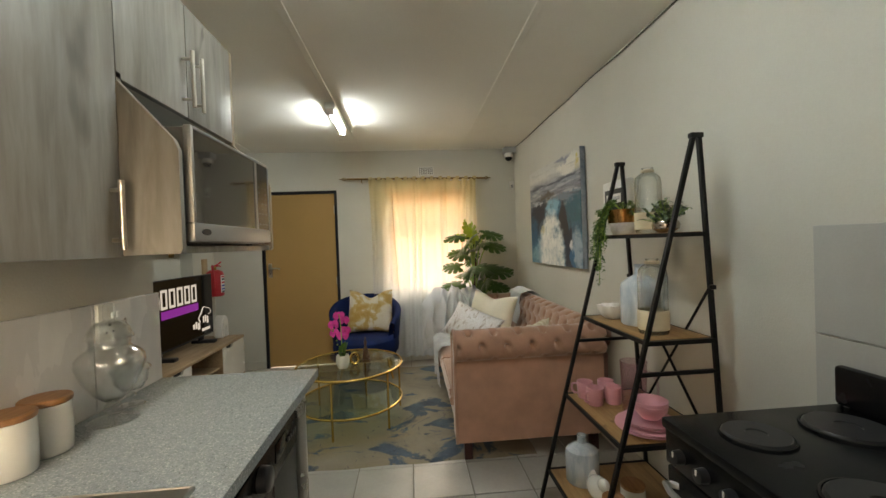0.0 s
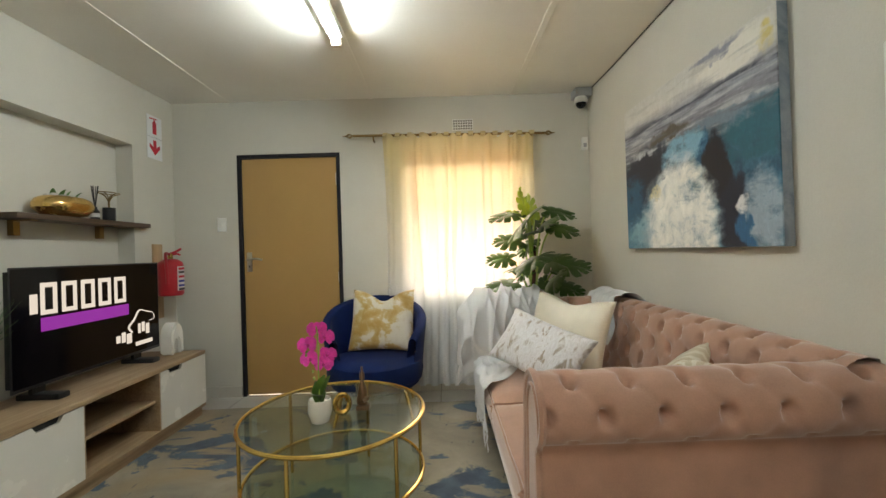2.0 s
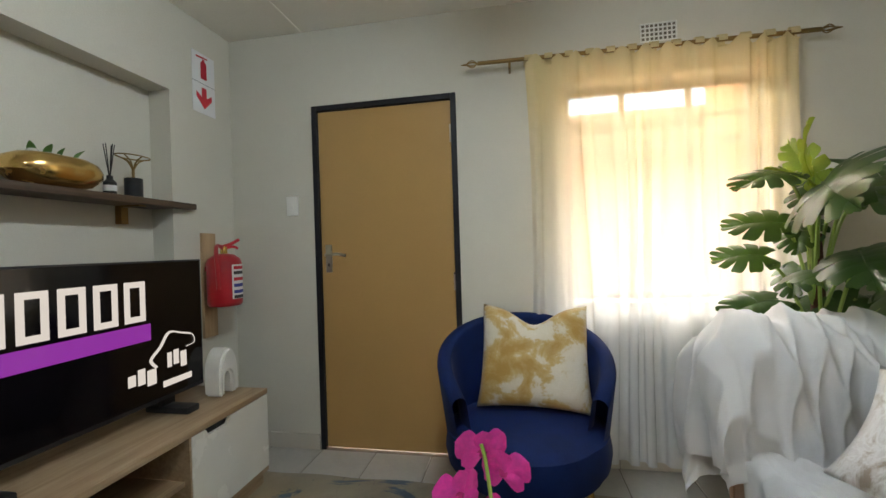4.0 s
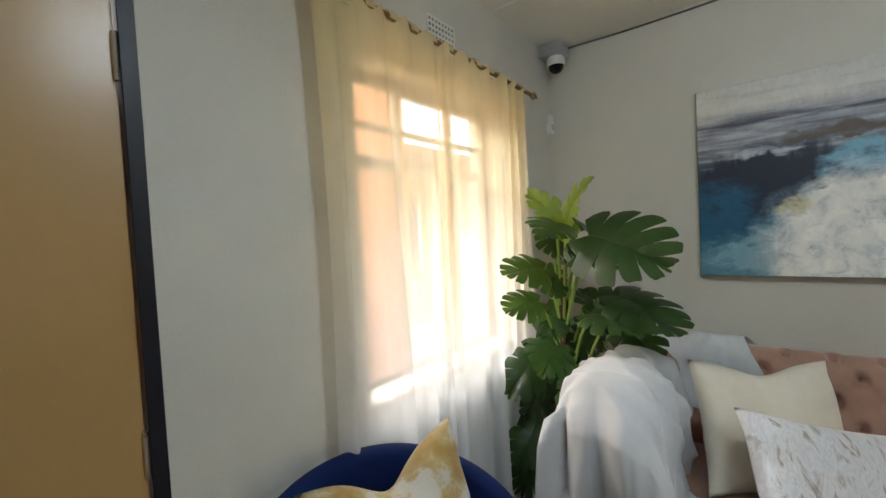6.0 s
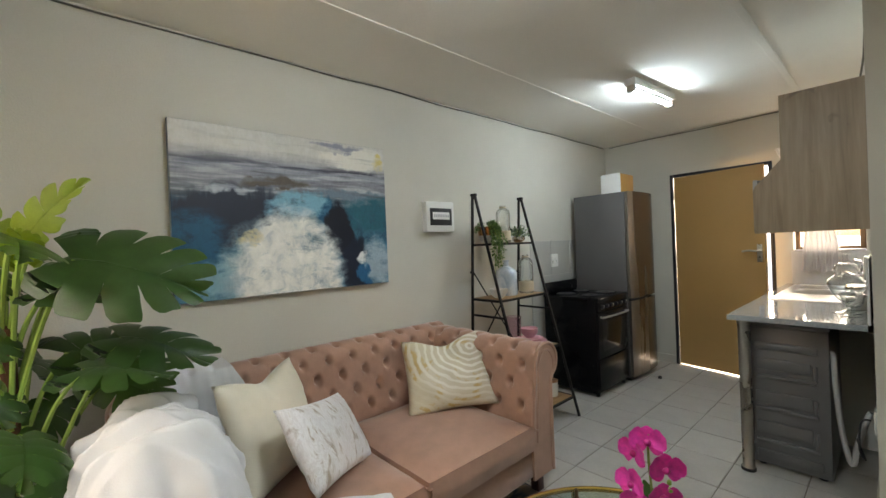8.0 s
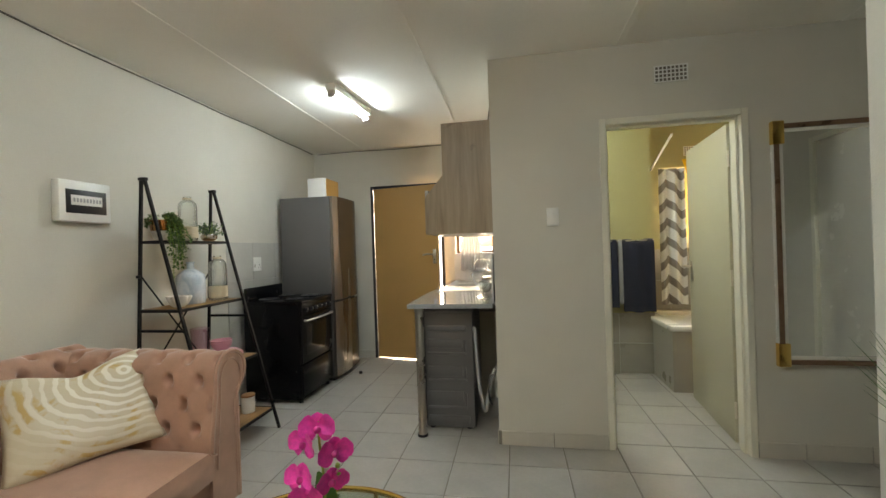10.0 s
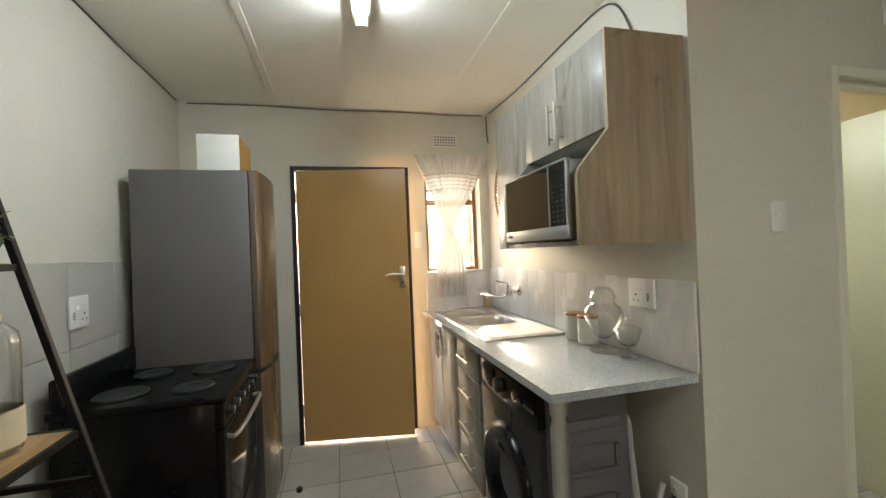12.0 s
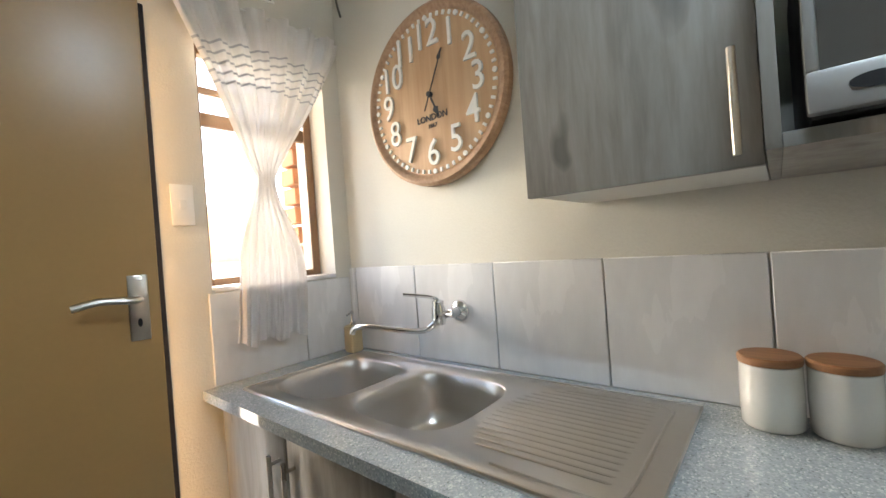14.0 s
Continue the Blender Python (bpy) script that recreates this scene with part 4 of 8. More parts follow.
steel_window("window_3", -2.315, -1.705, 1.205, 2.075, -0.11, [(-2.01, 1.24, 2.04, 0.03)], [(-2.28, -1.74, 1.75, 0.04)], "white_steel", "frosted bathroom window", 0.012, "bath_tile")
lay_tiles()
jamb = mesh_of("brick", box(bmesh.new(), -0.16, 0.078, -0.325, -0.222, 0.0, 0.073, 0.004, 1), "brick")
for k in range(11):
    o = new("brick", jamb)
    o.parent = wall_south
    o.matrix_basis = Matrix.Translation((0.006 * (k % 2), 0, 1.20 + 0.085 * k))


# ---- air bricks, switches, sockets ----
def air_vent(at, w, h, normal, label="white air vent with square openings"):
    """A grid of square openings; normal: +y or -y."""
    v = thing("wall_vent", at, label, "vent", "air vents on the walls")
    x, y, z = at
    part("backing", boxes((x - w / 2 + 0.004, x + w / 2 - 0.004, min(y, y + normal * 0.002), max(y, y + normal * 0.002), z + 0.004, z + h - 0.004)), "vent_back", v)
    n, m = 8, 4
    fr = bmesh.new()
    for i in range(n + 1):
        u = x - w / 2 + i * w / n
        box(fr, u - 0.003, u + 0.003, min(y, y + normal * 0.008), max(y, y + normal * 0.008), z, z + h)
    for j in range(m + 1):
        q = z + j * h / m
        box(fr, x - w / 2 - 0.004, x + w / 2 + 0.004, min(y, y + normal * 0.0075), max(y, y + normal * 0.0075), q - 0.003, q + 0.003)
    part("grille", fr, "white_plastic", v)


air_vent((1.18, YN, 2.225), 0.17, 0.09, -1)
air_vent((0.34, 0.0, 2.243), 0.185, 0.088, 1)
air_vent((-1.125, YB, 2.268), 0.185, 0.095, 1)
air_vent((-2.05, 0.0, 2.2), 0.18, 0.09, 1)


def switch(at, w, h, axis, sign, rockers, label):
    """A wall plate on a wall whose outward normal is sign along axis."""
    s = thing("light_switch", at, label, "switch", "light switches")
    x, y, z = at

    def slab(bm, u0, u1, v0, v1, d0, d1, bev):
        if axis == "y":
            box(bm, x + u0, x + u1, min(y + sign * d0, y + sign * d1), max(y + sign * d0, y + sign * d1), z + v0, z + v1, bev, 2)
        else:
            box(bm, min(x + sign * d0, x + sign * d1), max(x + sign * d0, x + sign * d1), y + u0, y + u1, z + v0, z + v1, bev, 2)
        return bm
    part("plate", slab(bmesh.new(), -w / 2, w / 2, -h / 2, h / 2, 0, 0.009, 0.003), "white_plastic", s)
    for u, v in rockers:
        part("rocker", slab(bmesh.new(), u - 0.009, u + 0.009, v - 0.014, v + 0.014, 0.0088, 0.0125, 0.002), "white_plastic", s)


switch((-0.904, YN, 1.473), 0.078, 0.118, "y", -1, [(0, 0)], "white single light switch beside the door")
switch((-0.402, YB, 1.474), 0.075, 0.118, "y", 1, [(0, 0.01)], "white single light switch beside the bathroom doorway")
switch((0.592, 0.0, 1.49), 0.062, 0.125, "y", 1, [(0, 0)], "white light switch between door and window")


def socket(at, w, h, normal_x, label):
    s = thing("power_socket", at, label, "socket", "power sockets")
    x, y, z = at
    d = normal_x * 0.012

    def lay(bm, y0, y1, z0, z1, a, b, bev=0.0):
        return box(bm, min(x + a, x + b), max(x + a, x + b), y + y0, y + y1, z + z0, z + z1, bev, 2)
    part("plate", lay(bmesh.new(), -w / 2, w / 2, -h / 2, h / 2, 0, d, 0.003), "white_plastic", s)
    for u, v, r in ((-0.028, -0.008, 0.0048), (-0.042, -0.031, 0.0038), (-0.014, -0.031, 0.0038)):
        hole = bmesh.new()
        prism(hole, [(y + u + a, z + v + b) for a, b in disc(0, 0, r, r, 14)], "x", x + d * 0.97, x + d * 1.03)
        part("pin_hole", hole, "dark_plastic", s)
    part("rocker", lay(bmesh.new(), -0.020, -0.004, 0.010, 0.028, d * 0.9, d * 1.4, 0.002), "white_plastic", s)
    if w > 0.1:
        part("rocker", lay(bmesh.new(), 0.002, 0.018, 0.010, 0.028, d * 0.9, d * 1.4, 0.002), "white_plastic", s)
        inset = bmesh.new()
        prism(inset, [(y + 0.040 + a, z - 0.014 + b) for a, b in ((-0.0095, -0.010), (0, -0.020), (0.0095, -0.010), (0.0095, 0.010), (0, 0.020), (-0.0095, 0.010))], "x", x + d * 0.98, x + d * 1.04)
        inset_part = part("two_pin_inset", inset, "skirting", s, "six-sided recess")
        for v in (-0.011, 0.0, 0.011):
            hole = bmesh.new()
            prism(hole, [(y + 0.040 + (0.002 if v == 0 else 0) + a, z - 0.014 + v + b) for a, b in disc(0, 0, 0.003, 0.003, 12)], "x", x + d * 1.02, x + d * 1.07)
            part("pin_hole", hole, "dark_plastic", inset_part)


socket((0.002, 1.772, 1.187), 0.145, 0.118, 1, "white double socket on the tiled splashback")
socket((XE - 0.012, 1.225, 1.205), 0.12, 0.13, -1, "white cooker switch on the wall above the stove")
socket((XK + 0.001, 1.90, 0.42), 0.075, 0.115, 1, "white socket under the counter")

# ---- kitchen ----
# splashback tiles, one by one
splash_mesh = mesh_of("wall_tile", box(bmesh.new(), 0.0, 0.012, 0.0, 0.3255, 0.0, 0.326, 0.0022, 1), "splash")


def wall_tile(parent, place):
    o = new("wall_tile", splash_mesh)
    o.parent = parent
    o.matrix_basis = place


for k, (ya, yb) in enumerate(((0.05, 0.378), (0.381, 0.708), (0.711, 1.0375), (1.0405, 1.3665), (1.3695, 1.696), (1.699, 2.022))):
    wall_tile(wall_kitchen, Matrix.Translation((-0.0122, ya, 0.922)) @ Matrix.Diagonal((1, (yb - ya) / 0.3255, 1, 1)))
wall_tile(wall_kitchen, Matrix.Translation((-0.0122, 0.012, 0.922)) @ Matrix.Diagonal((1, 0.035 / 0.3255, 1, 1)))
for xa, xb in ((0.002, 0.212), (0.215, 0.54)):
    wall_tile(wall_south, Matrix.Translation((xb, 0.0005, 0.922)) @ pose(0, 0, 0, 0, 0, 90) @ Matrix.Diagonal((0.9, (xb - xa) / 0.3255, 0.29 / 0.326, 1)))
grey_mesh = mesh_of("wall_tile", box(bmesh.new(), -0.008, 0.0, 0.0, 0.346, 0.0, 0.346, 0.002, 1), "splash_grey")
for k in range(4):
    for j in range(3):
        o = new("wall_tile", grey_mesh)
        o.parent = wall_east
        o.matrix_basis = Matrix.Translation((XE, 0.222 + 0.349 * k, 0.363 + 0.349 * j))

# worktop, with a hole for the sink and a steel leg at its open end
SX0, SX1, SY0, SY1, ZT = 0.05, 0.505, 0.13, 1.24, 0.922
wt = thing("worktop", (0.28, 1.0, 0.885), "speckled grey granite worktop on a steel leg", "worktop")
slab = bmesh.new()
for d in ((0.0, SX0 + 0.02, 0.012, 2.025), (SX1 - 0.02, 0.578, 0.012, 2.025), (SX0 + 0.02, SX1 - 0.02, 0.012, SY0 + 0.02), (SX0 + 0.02, SX1 - 0.02, SY1 - 0.02, 2.025)):
    box(slab, *d, 0.892, ZT)
bmesh.ops.remove_doubles(slab, verts=slab.verts, dist=1e-5)
part("slab", slab, "granite", wt)
lg = lathe(bmesh.new(), [(0, 0), (0.034, 0), (0.034, 0.02), (0.030, 0.025), (0.030, 0.86), (0.034, 0.865), (0.034, 0.891), (0, 0.891)], 24, (0.512, 1.952, 0))
part("leg", lg, "satin_steel", wt, "round brushed steel leg")
part("foot", turned([(0, 0), (0.037, 0), (0.037, 0.018), (0, 0.018)], 24, (0.512, 1.952, 0.0)), "dark_plastic", wt)

# double bowl sink with drainer
sk = thing("kitchen_sink", (0.28, 0.68, ZT), "double bowl stainless steel sink with ribbed drainer", "sink")


def sink_top():
    bm = bmesh.new()
    b1, b2 = (0.292, 0.315, 0.172, 0.156), (0.283, 0.680, 0.170, 0.164)

    def rounded(cx, cy, rx, ry, n=72, k=3.6):
        out = []
        for i in range(n):
            a = 2 * math.pi * i / n
            c, s = math.cos(a), math.sin(a)
            out.append((cx + rx * math.copysign(abs(c) ** (2 / k), c), cy + ry * math.copysign(abs(s) ** (2 / k), s)))
        return out
    rim = [(SX0, SY0), (SX1, SY0), (SX1, SY1), (SX0, SY1)]
    loops = [[bm.verts.new((x, y, ZT + 0.006)) for x, y in rim]]
    for b in (b1, b2):
        loops.append([bm.verts.new((x, y, ZT + 0.006)) for x, y in rounded(*b)])
    edges = []
    for lp in loops:
        edges += [bm.edges.new((lp[i], lp[(i + 1) % len(lp)])) for i in range(len(lp))]
    bmesh.ops.triangle_fill(bm, use_beauty=True, edges=edges)
    for b, lp in ((b1, loops[1]), (b2, loops[2])):
        cx, cy, rx, ry = b
        prev = lp
        for z, f in ((ZT + 0.001, 0.975), (ZT - 0.03, 0.94), (ZT - 0.09, 0.90), (ZT - 0.125, 0.86), (ZT - 0.142, 0.76), (ZT - 0.147, 0.5), (ZT - 0.15, 0.16)):
            ring = [bm.verts.new((x, y, z)) for x, y in rounded(cx, cy, rx * f, ry * f)]
            for i in range(len(ring)):
                bm.faces.new((prev[i], prev[(i + 1) % len(ring)], ring[(i + 1) % len(ring)], ring[i]))
            prev = ring
        bm.faces.new(prev)
    bmesh.ops.recalc_face_normals(bm, faces=bm.faces)
    for f in bm.faces:
        if abs(f.normal.z) > 0.99 and f.calc_center_median().z > ZT and f.normal.z < 0:
            bmesh.ops.reverse_faces(bm, faces=bm.faces)
            break
    return bm


part("bowl", sink_top(), "steel", sk, "two pressed bowls and rim", sharp=50)
lip = bmesh.new()
tube(lip, [(SX0, SY0, ZT + 0.003), (SX1, SY0, ZT + 0.003), (SX1, SY1, ZT + 0.003), (SX0, SY1, ZT + 0.003)], 0.006, 8, True)
part("rim", lip, "steel", sk)
for i in range(16):
    x = 0.105 + i * 0.0215
    y0 = 0.868 + 0.055 * abs((x - 0.27) / 0.165) ** 3
    part("drainer_rib", tube(bmesh.new(), [(x, y0, ZT + 0.0025), (x, y0 + 0.01, ZT + 0.0042), (x, 1.160, ZT + 0.0040), (x, 1.170, ZT + 0.0025)], 0.0040, 6), "steel", sk)
part("drainer_edge", tube(bmesh.new(), arc([(0.092, 0.96, ZT + 0.004), (0.082, 1.14, ZT + 0.004), (0.096, 1.193, ZT + 0.004), (0.20, 1.196, ZT + 0.004), (0.44, 1.196, ZT + 0.004), (0.472, 1.16, ZT + 0.004), (0.472, 0.98, ZT + 0.004)], 6), 0.0046, 8), "steel", sk, "raised edge round the drainer")
for yc in (0.315, 0.680):
    part("drain", turned([(0, -0.1455), (0.03, -0.1455), (0.033, -0.1485), (0.022, -0.149), (0, -0.1485)], 20, (0.29, yc, ZT)), "chrome", sk)

# wall mixer
tp = thing("kitchen_tap", (0.0, 0.575, 1.09), "chrome wall mixer tap with swan spout", "tap")
rose = turned([(0, 0), (0.036, 0), (0.035, 0.006), (0.030, 0.012), (0.017, 0.02), (0.014, 0.055), (0, 0.055)], 28)
bmesh.ops.transform(rose, matrix=Matrix.Translation((0.0, 0.575, 1.095)) @ pose(0, 0, 0, 0, 90, 0), verts=rose.verts)
part("wall_rose", rose, "chrome", tp)
part("body", turned([(0, 0), (0.019, 0), (0.023, 0.012), (0.023, 0.05), (0.018, 0.062), (0.02, 0.075), (0, 0.082)], 20, (0.062, 0.535, 1.06)), "chrome", tp)
part("bridge", tube(bmesh.new(), [(0.05, 0.52, 1.09), (0.05, 0.588, 1.094)], 0.013, 12), "chrome", tp)
part("spout", tube(bmesh.new(), arc([(0.065, 0.53, 1.075), (0.09, 0.50, 1.045), (0.13, 0.44, 1.047), (0.17, 0.33, 1.06), (0.19, 0.27, 1.055), (0.195, 0.258, 1.035)], 6), 0.0095, 10), "chrome", tp)
part("lever", tube(bmesh.new(), arc([(0.062, 0.535, 1.14), (0.075, 0.51, 1.15), (0.11, 0.43, 1.16)], 5), 0.008, 8, False, None, 0.6), "chrome", tp)

soap = thing("soap_dispenser", (0.06, 0.085, ZT), "beige soap dispenser with a chrome pump", "soap dispenser")
part("bottle", boxes((0.032, 0.088, 0.057, 0.113, ZT + 0.0005, ZT + 0.108), bevel=0.012), "soap_tan", soap)
part("pump", tube(turned([(0, 0.105), (0.013, 0.105), (0.013, 0.12), (0.004, 0.122), (0.004, 0.15), (0.009, 0.152), (0.009, 0.16), (0, 0.16)], 14, (0.06, 0.085, ZT)), [(0.06, 0.085, ZT + 0.156), (0.095, 0.10, ZT + 0.15)], 0.004, 6), "chrome", soap)


def bar_handle(parent, p, q, out):
    """A steel bar on two posts."""
    p, q, o = Vector(p), Vector(q), Vector(out)
    d = (q - p)
    bm = tube(bmesh.new(), [p + o, q + o], 0.006, 10)
    for t in (0.14, 0.86):
        tube(bm, [p + d * t, p + d * t + o], 0.0045, 8)
    return part("handle", bm, "nickel", parent, "brushed steel bar handle")


# base units
FX = 0.535
bc = thing("base_cabinet", (0.28, 0.42, 0), "grey wood print base cabinet with two doors", "cabinet", "base units")
part("body", boxes((0.0, FX - 0.02, 0.035, 0.80, 0.10, 0.74), (0.0, FX - 0.05, 0.035, 0.80, 0.0, 0.10), (FX - 0.04, FX - 0.02, 0.035, 0.80, 0.74, 0.885), (0.0, 0.02, 0.035, 0.80, 0.74, 0.885), (0.02, FX - 0.04, 0.035, 0.052, 0.74, 0.885), (0.02, FX - 0.04, 0.783, 0.80, 0.74, 0.885)), "carcass", bc)
for y0, y1, hy in ((0.037, 0.405, 0.372), (0.409, 0.80, 0.442)):
    dr = part("door", boxes((FX - 0.018, FX, y0, y1, 0.11, 0.878), bevel=0.0015), "cabinet", bc)
    bar_handle(dr, (FX, hy, 0.655), (FX, hy, 0.815), (0.03, 0, 0))
du = thing("drawer_unit", (0.28, 1.0, 0), "grey wood print unit of four drawers", "drawers", "base units")
part("body", boxes((0.0, FX - 0.02, 0.803, 1.195, 0.10, 0.74), (0.0, FX - 0.05, 0.803, 1.195, 0.0, 0.10), (FX - 0.04, FX - 0.02, 0.803, 1.195, 0.74, 0.885)), "carcass", du)
zs = [0.11, 0.305, 0.498, 0.690, 0.878]
for a, b in zip(zs, zs[1:]):
    dr = part("drawer", boxes((FX - 0.018, FX, 0.804, 1.193, a + 0.002, b - 0.002), bevel=0.0015), "cabinet", du)
    bar_handle(dr, (FX, 0.90, (a + b) / 2 - 0.005), (FX, 1.10, (a + b) / 2 - 0.005), (0.03, 0, 0))

# washing machine
WY0, WY1, WXF, WZ = 1.245, 1.845, 0.535, 0.855
wm = thing("washing_machine", (0.29, 1.55, 0), "dark grey front loading washing machine under the worktop", "washing machine")
part("body", boxes((0.155, WXF - 0.03, WY0, WY1, 0.018, WZ - 0.02), bevel=0.010), "washer", wm)
part("top_plate", boxes((0.150, WXF - 0.034, WY0, WY1 + 0.006, WZ - 0.0195, WZ), bevel=0.004), "washer", wm)
part("front_panel", boxes((WXF - 0.033, WXF, WY0, WY1, 0.06, 0.72), bevel=0.01), "washer_front", wm, "near black front panel")
cp = part("control_panel", boxes((WXF - 0.033, WXF + 0.004, WY0, WY1, 0.722, WZ - 0.004), bevel=0.01), "black_enamel", wm, "black control panel")
kb = turned([(0, 0), (0.034, 0), (0.032, 0.024), (0.026, 0.028), (0, 0.028)], 24)
bmesh.ops.transform(kb, matrix=Matrix.Translation((WXF + 0.004, 1.50, 0.79)) @ pose(0, 0, 0, 0, 90, 0), verts=kb.verts)
part("program_knob", kb, "washer_front", cp, "dark metallic turning knob")
part("detergent_drawer", boxes((WXF + 0.003, WXF + 0.009, 1.265, 1.43, 0.745, 0.84), bevel=0.003), "black_enamel", cp)
part("display", boxes((WXF + 0.003, WXF + 0.006, 1.62, 1.72, 0.765, 0.82), bevel=0.002), "black_gloss", cp)
for i in range(4):
    part("button", boxes((WXF + 0.003, WXF + 0.008, 1.735 + 0.024 * i, 1.75 + 0.024 * i, 0.775, 0.787), bevel=0.002), "washer", cp)
ring = turned([(0.235, 0), (0.235, 0.02), (0.22, 0.038), (0.185, 0.044), (0.165, 0.036), (0.16, 0.0)], 44)
bmesh.ops.transform(ring, matrix=Matrix.Translation((WXF - 0.002, 1.545, 0.40)) @ pose(0, 0, 0, 0, 90, 0), verts=ring.verts)
dd = part("door_ring", ring, "black_enamel", wm, "black round door")
bowl = turned([(0.165, 0.034), (0.13, 0.022), (0.09, -0.01), (0, -0.025)], 36)
bmesh.ops.transform(bowl, matrix=Matrix.Translation((WXF + 0.002, 1.545, 0.40)) @ pose(0, 0, 0, 0, 90, 0), verts=bowl.verts)
part("door_glass", bowl, "black_gloss", dd)
for z0, z1, xa, out in ((0.705, 0.745, 0.20, 0.016), (0.585, 0.650, 0.23, 0.014), (0.535, 0.556, 0.205, 0.018), (0.385, 0.457, 0.23, 0.014), (0.345, 0.367, 0.205, 0.018), (0.205, 0.278, 0.23, 0.014), (0.150, 0.174, 0.205, 0.018), (0.055, 0.108, 0.19, 0.014)):
    part("side_rib", box(bmesh.new(), xa, 0.485, WY1 - 0.004, WY1 + out, z0, z1, 0.008, 2), "washer", wm, "pressed rib of the side panel")
for z0, z1 in ((0.556, 0.640), (0.367, 0.447), (0.174, 0.268)):
    part("side_rib", box(bmesh.new(), 0.205, 0.222, WY1 - 0.004, WY1 + 0.010, z0, z1, 0.006, 2), "washer", wm, "pressed rib of the side panel")
for x in (0.20, 0.47):
    for y in (WY0 + 0.05, WY1 - 0.05):
        part("foot", turned([(0, 0), (0.022, 0), (0.02, 0.02), (0, 0.02)], 12, (x, y, 0)), "dark_plastic", wm)
hose = thing("waste_hose", (0.09, 1.84, 0.155), "grey ribbed waste hose behind the washing machine", "hose")
part("hose", tube(bmesh.new(), arc([(0.158, 1.80, 0.72), (0.142, 1.82, 0.70), (0.136, 1.83, 0.55), (0.118, 1.84, 0.32), (0.092, 1.845, 0.17), (0.074, 1.845, 0.155), (0.058, 1.845, 0.26), (0.020, 1.84, 0.40), (0.004, 1.84, 0.44)], 8), 0.013, 10), "grey_cloth", hose)
part("cord", tube(bmesh.new(), arc([(0.005, 1.90, 0.42), (0.04, 1.90, 0.40), (0.05, 1.895, 0.26), (0.03, 1.88, 0.20), (0.06, 1.87, 0.3)], 6), 0.005, 6), "dark_plastic", hose)

# wall units
CX, CZ0, CZ1 = 0.308, 1.392, 2.136
u1 = thing("wall_cabinet", (0.13, 1.14, CZ0), "grey wood print wall cabinet with one door", "cabinet", "wall units")
part("body", boxes((-0.019, CX - 0.019, 1.005, 1.376, CZ0, CZ1)), "carcass", u1)
d1 = part("door", boxes((CX - 0.018, CX, 1.003, 1.376, CZ0 - 0.003, CZ1), bevel=0.0015), "cabinet", u1)
bar_handle(d1, (CX, 1.346, 1.405), (CX, 1.346, 1.558), (0.022, 0, 0))
u2 = thing("microwave_cabinet", (0.13, 1.66, CZ0), "wall unit with two doors above an open microwave shelf", "cabinet", "wall units")
part("body", boxes((-0.019, CX - 0.019, 1.3785, 1.985, 1.80, CZ1), (-0.019, -0.010, 1.395, 1.985, 1.412, 1.80)), "carcass", u2)
for y0, y1, hy in ((1.3785, 1.680, 1.655), (1.684, 1.985, 1.709)):
    dr = part("door", boxes((CX - 0.018, CX, y0, y1, 1.797, CZ1), bevel=0.0015), "cabinet", u2)
    bar_handle(dr, (CX, hy, 1.82), (CX, hy, 1.985), (0.032, 0, 0))
part("shelf", boxes((-0.019, 0.425, 1.3945, 1.985, CZ0, 1.41), bevel=0.001), "cabinet", u2, "deep shelf that carries the microwave")
for ya, yb, mat_name in ((1.3785, 1.3940, "cabinet"), (1.9855, 2.002, "cabinet_warm")):
    o = bmesh.new()
    prism(o, [(-0.019, CZ0), (0.43, CZ0), (0.435, CZ0 + 0.01), (0.435, 1.63), (0.425, 1.655), (0.308, 1.79), (CX, 1.81), (CX, CZ1 if ya > 1.5 else 1.796), (-0.019, CZ1 if ya > 1.5 else 1.796)], "y", ya, yb)
    part("end_panel", o, mat_name, u2, "shaped end panel of brown wood print" if ya > 1.5 else "shaped end panel")

mw = thing("microwave", (0.2, 1.66, 1.411), "silver microwave oven with a dark mirrored door", "microwave")
MX, MY0, MY1, MZ0, MZ1 = 0.445, 1.416, 1.947, 1.416, 1.70
part("case", boxes((0.01, MX - 0.02, MY0 + 0.003, MY1 - 0.003, MZ0, MZ1 - 0.004), bevel=0.004), "mw_case", mw, "grey metal case")
fb = bmesh.new()
box(fb, MX - 0.02, MX, MY0, MY1, MZ0 + 0.004, MZ0 + 0.05, 0.004)
box(fb, MX - 0.02, MX, MY0, MY0 + 0.012, MZ0 + 0.05, MZ1, 0.003)
box(fb, MX - 0.02, MX, MY0 + 0.012, MY1, MZ1 - 0.008, MZ1, 0.003)
box(fb, MX - 0.02, MX, MY1 - 0.008, MY1, MZ0 + 0.05, MZ1 - 0.008, 0.003)
box(fb, MX - 0.02, MX + 0.001, 1.822, 1.828, MZ0 + 0.05, MZ1 - 0.008)
part("front_frame", fb, "silver_plastic", mw, "silver bezel")
part("door_glass", boxes((MX - 0.018, MX - 0.004, MY0 + 0.012, 1.822, MZ0 + 0.05, MZ1 - 0.008)), "mw_glass", mw, "dark mirrored glass door")
pn = part("control_panel", boxes((MX - 0.018, MX - 0.003, 1.828, MY1 - 0.008, MZ0 + 0.05, MZ1 - 0.008)), "black_gloss", mw, "black key panel")
